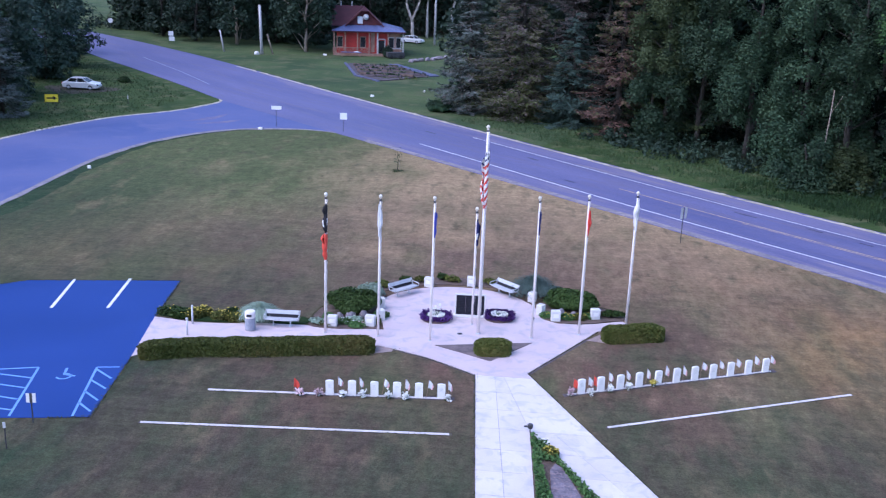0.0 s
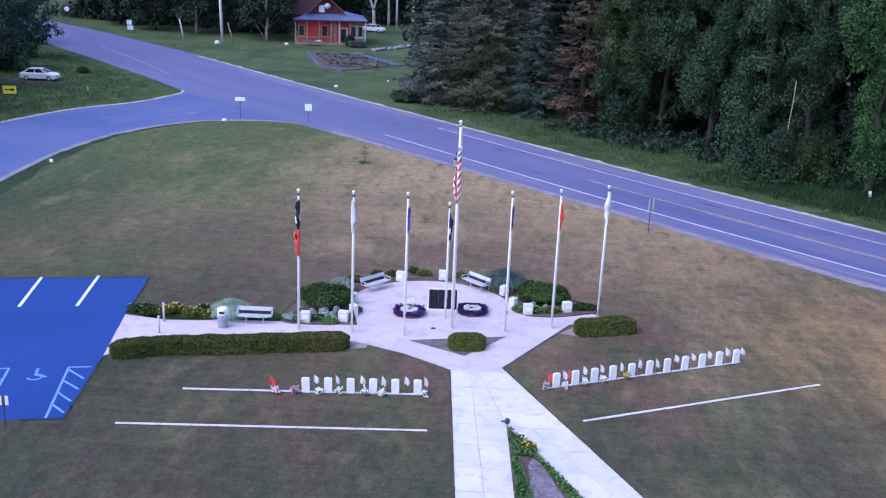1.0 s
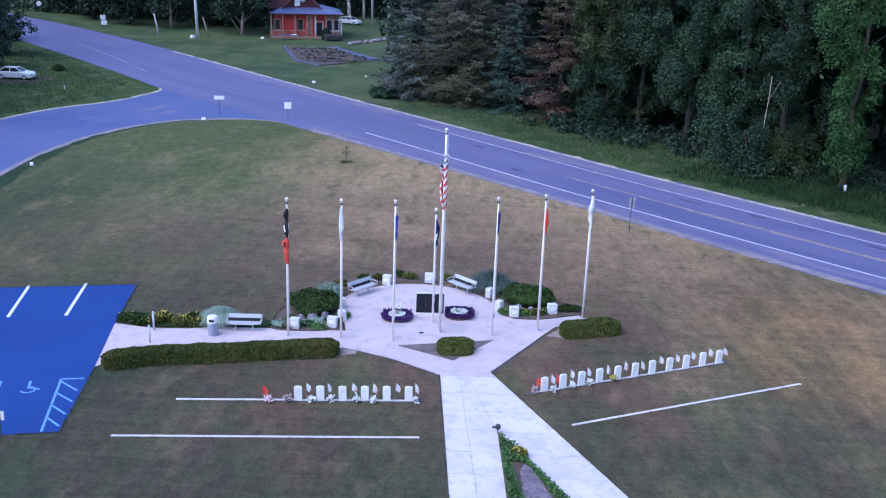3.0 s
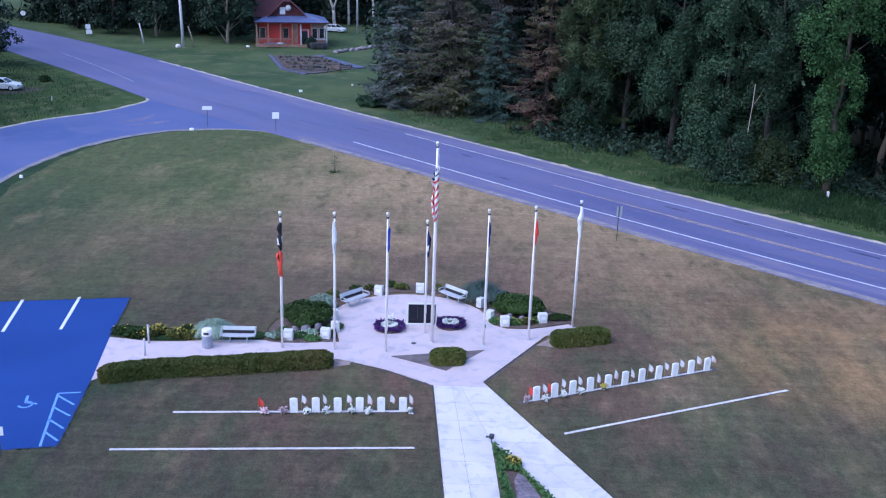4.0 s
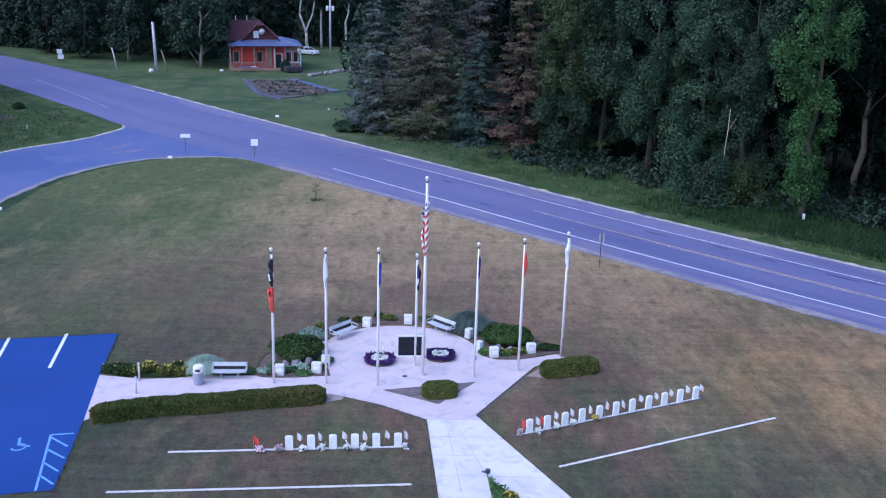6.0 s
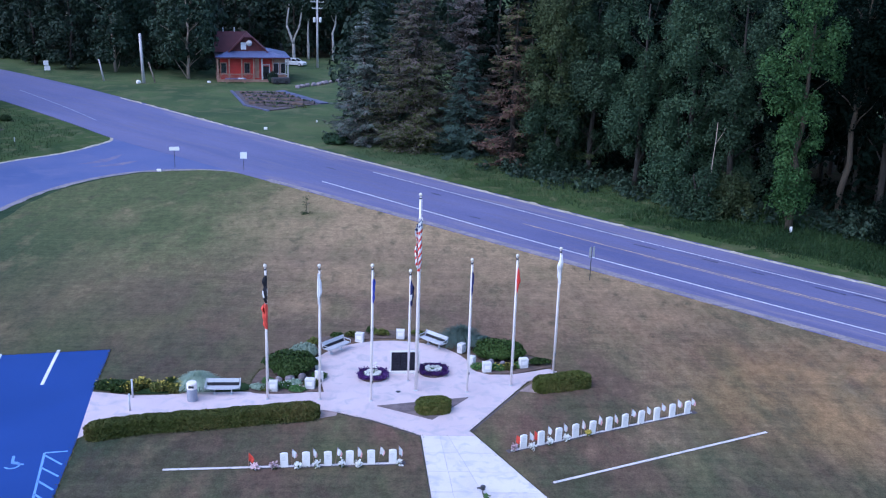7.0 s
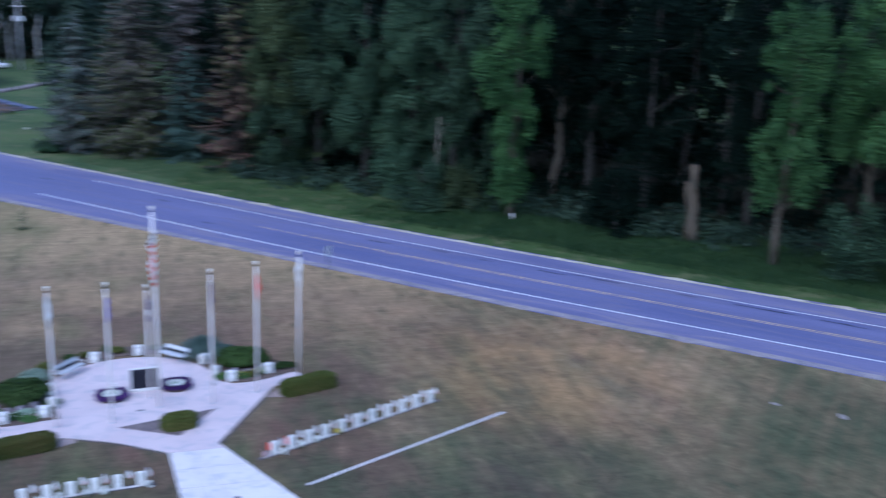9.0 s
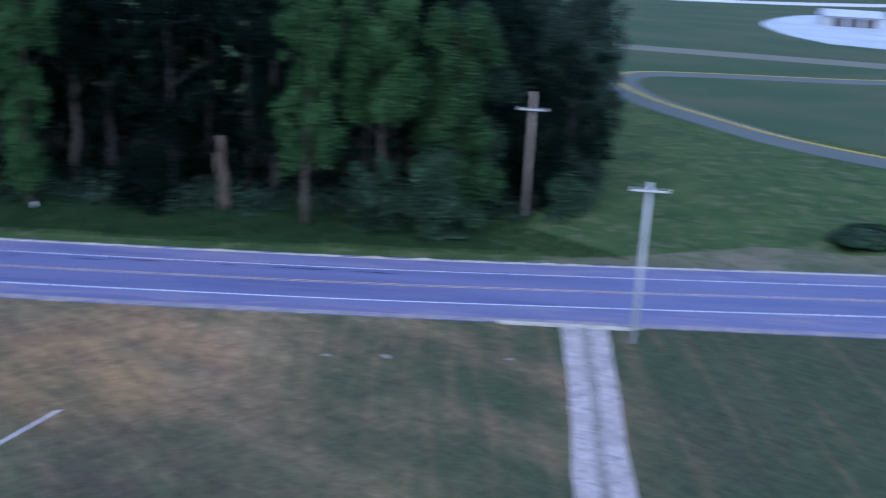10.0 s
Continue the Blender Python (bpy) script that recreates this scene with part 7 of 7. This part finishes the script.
fork = thing("forked_tree", (-24.0, 213.0, 0), "pale forked tree with a bare trunk behind the house", "tree")
g = Geo()
limb(g, (0, 0, -0.2), (-0.2, 0, 3.4), 0.36, 0.30, rng, 0.04, 9, 4)
limb(g, (-0.2, 0, 3.3), (-1.5, 0.3, 7.0), 0.25, 0.2, rng, 0.08, 8, 4)
limb(g, (-1.5, 0.3, 6.9), (-0.6, 0.5, 15.0), 0.2, 0.08, rng, 0.06, 8, 5)
limb(g, (-0.2, 0, 3.3), (1.2, -0.2, 7.4), 0.22, 0.16, rng, 0.08, 8, 4)
limb(g, (1.2, -0.2, 7.3), (2.2, 0.2, 14.0), 0.16, 0.06, rng, 0.06, 8, 5)
part("trunk", g, M["palebark"], fork, smooth=True)
qs = []
for i in range(16):
    d = ball_points(60, rng)
    qs.append(leaf_cards(np.array([rng.uniform(-2.5, 3), rng.uniform(-1.5, 1.5), rng.uniform(11, 17)]) + d * rng.uniform(0.5, 1.1), d, 0.3, rng, 0.4))
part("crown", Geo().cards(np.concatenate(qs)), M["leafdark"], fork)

# trees of the house yard and across the side road: dark crowns over visible trunks
YARD = [(-38.6, 180.4, 18, 5.4, 3.6, "leafdark", "post"), (-53, 187.5, 19, 5.5, 3.2, "leafdark", "post"), (-40.3, 187.6, 20, 6.5, 2.4, "leafdark", "bark"), (-61.5, 190, 18, 5.5, 1.6, "leafdark", "bark"), (-70, 196, 19, 5.5, 1.4, "leafdark", "bark"), (-79, 206, 20, 6, 1.2, "leafdark", "bark"), (-47, 193, 21, 6, 1.2, "leafdark", "bark"),
        (-74.5, 160, 13, 4.5, 0.6, "leafteal", "bark"), (-66.5, 146, 13, 4.5, 0.6, "leafteal", "bark"), (-63, 133.5, 12, 4.2, 0.5, "leafteal", "bark"), (-60.5, 118, 13, 4.5, 0.6, "leafteal", "bark"), (-57, 97, 13, 4.2, 0.6, "leafteal", "bark"), (-16.2, 214.0, 17, 2.2, 10.0, "leafdark", "palebark"), (-21.5, 216, 17, 2.2, 9.0, "leafdark", "palebark")]
for i, (x, y, h, w, low, leaf, bark) in enumerate(YARD):
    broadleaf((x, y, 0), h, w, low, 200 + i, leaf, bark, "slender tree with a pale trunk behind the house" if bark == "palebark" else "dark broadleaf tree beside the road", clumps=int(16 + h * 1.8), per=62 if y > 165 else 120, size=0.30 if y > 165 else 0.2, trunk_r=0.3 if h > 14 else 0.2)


def woodland(name, spots, seed, label, per=70, size=0.36, low=1.0, leaf="leafdark"):
    """The uncountable trees behind the first rows, joined."""
    r = np.random.default_rng(seed)
    g, qs = Geo(), []
    for x, y, h, w in spots:
        limb(g, (x, y, -0.2), (x + r.normal(0, 0.4), y + r.normal(0, 0.4), h * 0.9), 0.26, 0.06, r, 0.03, 6, 4)
        for i in range(26):
            t = (i + r.uniform()) / 26
            f = math.sin(min(1, t * 1.1 + 0.14) * math.pi) ** 0.6
            a = r.uniform(0, 6.283)
            c = np.array([x + math.cos(a) * w * f * r.uniform(0.3, 0.9), y + math.sin(a) * w * f * r.uniform(0.3, 0.9), low + (h - low) * t])
            d = ball_points(per, r)
            p = c + d * w * 0.34 * r.uniform(0.6, 1.05, (per, 1))
            p[:, 2] = np.maximum(p[:, 2], 0.3)
            qs.append(leaf_cards(p, d + np.array([0, 0, 0.4]), size, r, 0.5, 0.5))
    k = len(g.f)
    g.cards(np.concatenate(qs), 1)
    return tagged(new(name, g.mesh(name, [M["bark"], M[leaf]])), label, "woods", kind="stuff")


def wood_spots(seed, n, inside, height):
    r = np.random.default_rng(seed)
    out = []
    while len(out) < n:
        p = inside(r)
        if p is not None and all((p[0] - q[0]) ** 2 + (p[1] - q[1]) ** 2 > 12 for q in out):
            out.append((p[0], p[1], r.uniform(*height), r.uniform(3.2, 4.6)))
    return out


# litter colour darkened to stand for shade under the trees
M["litter"] = surface("shaded_leaf_litter", (0.018, 0.018, 0.011), (0.040, 0.034, 0.022), 0.5, 0.95, 0.7, 6.0, (0.026, 0.036, 0.016), spec=0.05, relief=0.08)
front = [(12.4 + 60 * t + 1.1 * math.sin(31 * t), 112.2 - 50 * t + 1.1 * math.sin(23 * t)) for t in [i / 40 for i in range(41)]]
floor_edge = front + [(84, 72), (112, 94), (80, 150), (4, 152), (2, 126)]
setting("forest_floor", Geo().add([(x, y, 0.01) for x, y in floor_edge], [tuple(range(len(floor_edge)))]), M["litter"], "leaf litter under the trees, coloured dark for the wood's shade", "ground")

# dark sheet added so gaps in this wood show no bright ground
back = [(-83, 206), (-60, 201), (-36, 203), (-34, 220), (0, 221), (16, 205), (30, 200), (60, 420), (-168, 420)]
setting("forest_floor", Geo().add([(x, y, 0.01) for x, y in back], [tuple(range(len(back)))]), M["litter"], "dark sheet added under the wood behind the house, seen through its gaps", "ground")


yard = [across(FAR, d, 0.4) for d in range(-288, -100, 6)] + [(8, 118), (-3, 131), (-4, 150), (6, 176), (-8, 220), (-34, 220), (-36, 203), (-60, 201), (-90, 204)]
setting("yard", Geo().add([(x, y, 0.006) for x, y in yard], [tuple(range(len(yard)))]), M["yardgrass"], "mown green yard round the red house", "lawn")
meadow = [(-84, 205), (-169, 420), (-360, 420), (-170, 232), (-104, 209)]
setting("meadow", Geo().add([(x, y, 0.007) for x, y in meadow], [tuple(range(len(meadow)))]), M["yardgrass"], "open green meadow beyond the highway", "field")
dirt = [(-55.2 + (4.6 + 0.8 * math.sin(a * 3)) * math.cos(a), 126.4 + (3.6 + 0.5 * math.cos(a * 4)) * math.sin(a)) for a in [k * math.pi / 14 for k in range(28)]]
setting("dirt_patch", Geo().add([(x, y, 0.012) for x, y in dirt], [tuple(range(28))]), M["dirt"], "bare grey-brown ground round the parked car", "ground")
# verge beside the wood: its shade is put into a darker ground colour
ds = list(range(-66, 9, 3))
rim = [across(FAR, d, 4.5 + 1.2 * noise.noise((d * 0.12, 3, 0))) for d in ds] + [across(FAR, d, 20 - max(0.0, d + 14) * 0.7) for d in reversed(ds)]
setting("weeds", Geo().add([(x, y, 0.008) for x, y in rim], [tuple(range(len(rim)))]), M["weeds"], "weedy ground along the wood's foot, coloured dark for the wood's shade", "ground")
ds = list(range(6, 181, 3))
rim = [across(FAR, d, 0.3) for d in ds] + [across(FAR, d, 0.4 + min(1.0, (d - 6) / 30) * (9.0 + 2.5 * noise.noise((d * 0.07, 8, 0)) + 0.8 * noise.noise((d * 0.4, 1, 0)))) for d in reversed(ds)]
setting("mown_verge", Geo().add([(x, y, 0.009) for x, y in rim], [tuple(range(len(rim)))]), M["mownverge"], "tan mown verge beside the highway", "lawn")


def east(r):
    # behind the edge trees: depth 5 to 38 m from the front line (10, 118) - (72, 66)
    t, dep = r.uniform(-0.12, 1.05), 5 + 33 * r.uniform() ** 1.3
    x, y = 8 + 62 * t + 0.62 * dep, 117 - 51 * t + 0.78 * dep
    if y - 62 < (x - 74) * 0.70 and x > 74:
        return None
    if x < 2 and y < 138:
        return None
    return x, y


woodland("woodland", wood_spots(41, 90, east, (21, 27)), 42, "dense wood behind the first row of trees, leaves coloured dark for shade", low=2.5, leaf="leafshade", per=38, size=0.42)


woodland("woodland", [(x + 2 * math.sin(x * 3), y, 20 + 2 * math.sin(x), 4.4) for x in (-5, 1, 7, 13) for y in (131, 138, 146)], 49, "dark wood behind the spruces", per=46)


def north(r):
    x = r.uniform(-125, 14)
    y = r.uniform(199 if x < -36 else 219, 248)
    # an opening stays clear where the highway leaves the wood
    return None if -0.52 < (x - 3) / y < -0.415 else (x, y)


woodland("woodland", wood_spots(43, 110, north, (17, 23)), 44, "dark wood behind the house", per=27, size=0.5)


def west(r):
    y = r.uniform(92, 190)
    return -66 - (y - 92) * 0.22 - r.uniform(0, 26) + (10 if y < 125 else 0), y


woodland("woodland", wood_spots(45, 46, west, (10, 16)), 46, "dark trees across the side road", per=50, size=0.4, leaf="leaf")


def northeast(r):
    t = r.uniform()
    return 90 + 120 * t + r.uniform(-14, 0), 88 + 82 * t + r.uniform(4, 30)


woodland("woodland", wood_spots(47, 55, northeast, (17, 22)), 48, "dark wood along the far field", per=42, size=0.5)


# ---- undergrowth and tall grass ----
def tufts(name, n, spot, height, mat, seed, label, width=0.16):
    r = np.random.default_rng(seed)
    base = []
    while len(base) < n:
        p = spot(r)
        if p is not None:
            base.append(p)
    base = np.array(base)
    h = r.uniform(height[0], height[1], n)
    a = r.uniform(0, 6.283, n)
    s = np.stack([np.cos(a), np.sin(a), 0 * a], 1) * (width * r.uniform(0.5, 1.2, n) * 0.5)[:, None]
    lean = r.normal(0, 0.25, (n, 3)) * h[:, None]
    lean[:, 2] = h
    b = np.c_[base, np.zeros(n)]
    q = np.stack([b - s, b + s, b + lean + s * 0.35, b + lean - s * 0.35], 1)
    return tagged(new(name, Geo().cards(q).mesh(name, M[mat])), label, "grass" if "grass" in name else "undergrowth", kind="stuff")


def verge(r):
    d = r.uniform(-125, 60)
    s = np.interp(d, *FAR) + 2.6 + 20 * r.uniform() ** 0.9
    x, y = (s + d) / 2, (s - d) / 2
    return None if (x > 66 and y < 58 + (x - 66) * 0.7) else (x, y)


tufts("tall_grass", 12000, lambda r: (lambda p: p if p and p[0] - p[1] < -72 else None)(verge(r)), (0.08, 0.26), "yardblade", 51, "long green grass between highway and yard", 0.09)
tufts("tall_grass", 30000, lambda r: (lambda p: p if p and p[0] - p[1] >= -72 else None)(verge(r)), (0.10, 0.42), "weedblade", 53, "long weeds between highway and wood, coloured dark for its shade", 0.08)


def scrub(r):
    t = r.uniform(-0.05, 1.0)
    dep = r.uniform(-4.0, 5)
    return 12 + 60 * t + 0.62 * dep + r.normal(0, 0.8), 111 - 50 * t + 0.78 * dep + r.normal(0, 0.8)


r = np.random.default_rng(61)
qs = []
for i in range(300):
    x, y = scrub(r)
    w, h = r.uniform(0.6, 1.6), r.uniform(0.5, 1.8)
    d = ball_points(60, r)
    d[:, 2] = np.abs(d[:, 2])
    qs.append(leaf_cards(np.array([x, y, 0.1]) + d * (w, w, h) * r.uniform(0.7, 1.05, (60, 1)), d, 0.2, r, 0.5))
# scrub takes the darker leaf tone in place of shade at the wood's foot
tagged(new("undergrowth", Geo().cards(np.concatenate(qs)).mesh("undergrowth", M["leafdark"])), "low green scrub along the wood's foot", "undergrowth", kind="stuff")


r = np.random.default_rng(65)
qs = []
for i in range(260):
    t, dep = r.uniform(-0.05, 1.02), r.uniform(2, 14)
    x, y = 12 + 60 * t + 0.62 * dep, 111 - 50 * t + 0.78 * dep
    w, h = r.uniform(0.8, 1.8), r.uniform(0.6, 2.4)
    d = ball_points(50, r)
    d[:, 2] = np.abs(d[:, 2])
    qs.append(leaf_cards(np.array([x, y, 0.1]) + d * (w, w, h) * r.uniform(0.7, 1.05, (50, 1)), d, 0.24, r, 0.5))
tagged(new("undergrowth", Geo().cards(np.concatenate(qs)).mesh("undergrowth", M["leafshade"])), "saplings and brush inside the wood, coloured dark for shade", "undergrowth", kind="stuff")


r = np.random.default_rng(63)
qs = []
for i in range(150):
    t = r.uniform()
    x, y = -92 + 56 * t, 207 - 16 * t + r.uniform(0, 7)
    w, h = r.uniform(0.8, 1.8), r.uniform(0.8, 2.6)
    d = ball_points(40, r)
    d[:, 2] = np.abs(d[:, 2])
    qs.append(leaf_cards(np.array([x, y, 0.1]) + d * (w, w, h) * r.uniform(0.7, 1.05, (40, 1)), d, 0.3, r, 0.5))
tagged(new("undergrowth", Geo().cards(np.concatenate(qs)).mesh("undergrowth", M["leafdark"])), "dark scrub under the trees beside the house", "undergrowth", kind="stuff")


def island(r):
    x, y = r.uniform(-75, -38), r.uniform(95, 165)
    d, s = x - y, x + y
    if s > np.interp(d, *NEAR) - 3 or x > -41 - max(0, (118 - y)) * 0.3:
        return None
    return x, y


tufts("tall_grass", 12000, island, (0.06, 0.26), "yardblade", 52, "long green grass on the island between the roads", 0.10)
for x, y, w, h in ((-52.5, 134, 1.9, 0.8),):
    bush("scrub_bush", (x, y, 0), (w, w * 0.8, h), "grass", "low wild bush on the grass island", int(-x * 10), 2200, 0.12)
bush("scrub_bush", (88.2, 37.2, 0), (10.0, 6.0, 1.7), "leaf", "dark wild bush beside the highway", 77, 2500, 0.2)
bush("scrub_bush", (-9.2, 123.4, 0), (3.4, 2.4, 1.7), "leaf", "wild bush at the foot of the spruce", 78, 2600, 0.12, 13)

# grass blades that lean over the edges of walks, strips, beds and parking lot
def fringe(lines, per_metre, seed, label):
    r = np.random.default_rng(seed)
    base = []
    for pts in lines:
        for a, b in zip(pts, pts[1:]):
            a, b = np.array(a[:2], float), np.array(b[:2], float)
            n = int(np.linalg.norm(b - a) * per_metre) + 1
            t = r.uniform(0, 1, (n, 1))
            base.append(a + (b - a) * t + r.normal(0, 0.045, (n, 2)))
    base = np.concatenate(base)
    n = len(base)
    h, a = r.uniform(0.02, 0.06, n), r.uniform(0, 6.283, n)
    s = np.stack([np.cos(a), np.sin(a), 0 * a], 1) * (0.035 * r.uniform(0.5, 1.3, n))[:, None]
    lean = np.c_[r.normal(0, 0.04, (n, 2)), h]
    b = np.c_[base, np.full(n, 0.012)]
    q = np.stack([b - s, b + s, b + lean + s * 0.3, b + lean - s * 0.3], 1)
    return tagged(new("grass_fringe", Geo().cards(q).mesh("grass_fringe", M["drygrass"])), label, "grass", kind="stuff")


fringe([[(on(LEFT, 46.5), 46.5), (on(LEFT, 30), 30)], [(on(RIGHT, 47.0), 47.0), (on(RIGHT, 30), 30)], [(-4.0, 49.0), (-1.9, 48.05), (0.44, 46.45)], [(2.85, 47.0), (5.8, 52.1), (6.5, 53.3)],
                [(-17.0, 38.75), (-15.35, 39.1), (-16.15, 45.6)], [(-17.0, 51.0), (-17.7, 57.0), (-26.2, 55.3), (-28.2, 53.6)], [(-15.6, 45.2), (-13.0, 46.1), (-10.0, 46.7), (-7.0, 47.45), (-4.75, 47.95)],
        [(-9.2, 52.5), (-12, 52.4), (-14.5, 52.5), (-16.6, 52.7)], [(-8.9, 52.6), (-8.6, 54.4), (-7.4, 55.5)], [(8.3, 55.7), (7.3, 57.0), (5.0, 57.9)], [(-6.4, 58.9), (-3.8, 60.4), (-1.2, 61.0), (1.2, 60.7), (3.8, 59.5)]], 60, 71, "short dry grass along the edges of walks and strips")
fringe([[(-11.39, 42.75), (-0.5, 43.71)], [(-11.39, 42.53), (-0.5, 43.49)], [(-13.12, 39.13), (-0.21, 40.23)], [(-13.12, 38.91), (-0.21, 40.01)],
        [(4.8, 45.06), (14.85, 49.7)], [(4.8, 44.9), (14.85, 49.54)], [(6.48, 42.04), (18.13, 47.51)], [(6.48, 41.82), (18.13, 47.29)]], 12, 72, "sparse dry grass along the concrete strips")
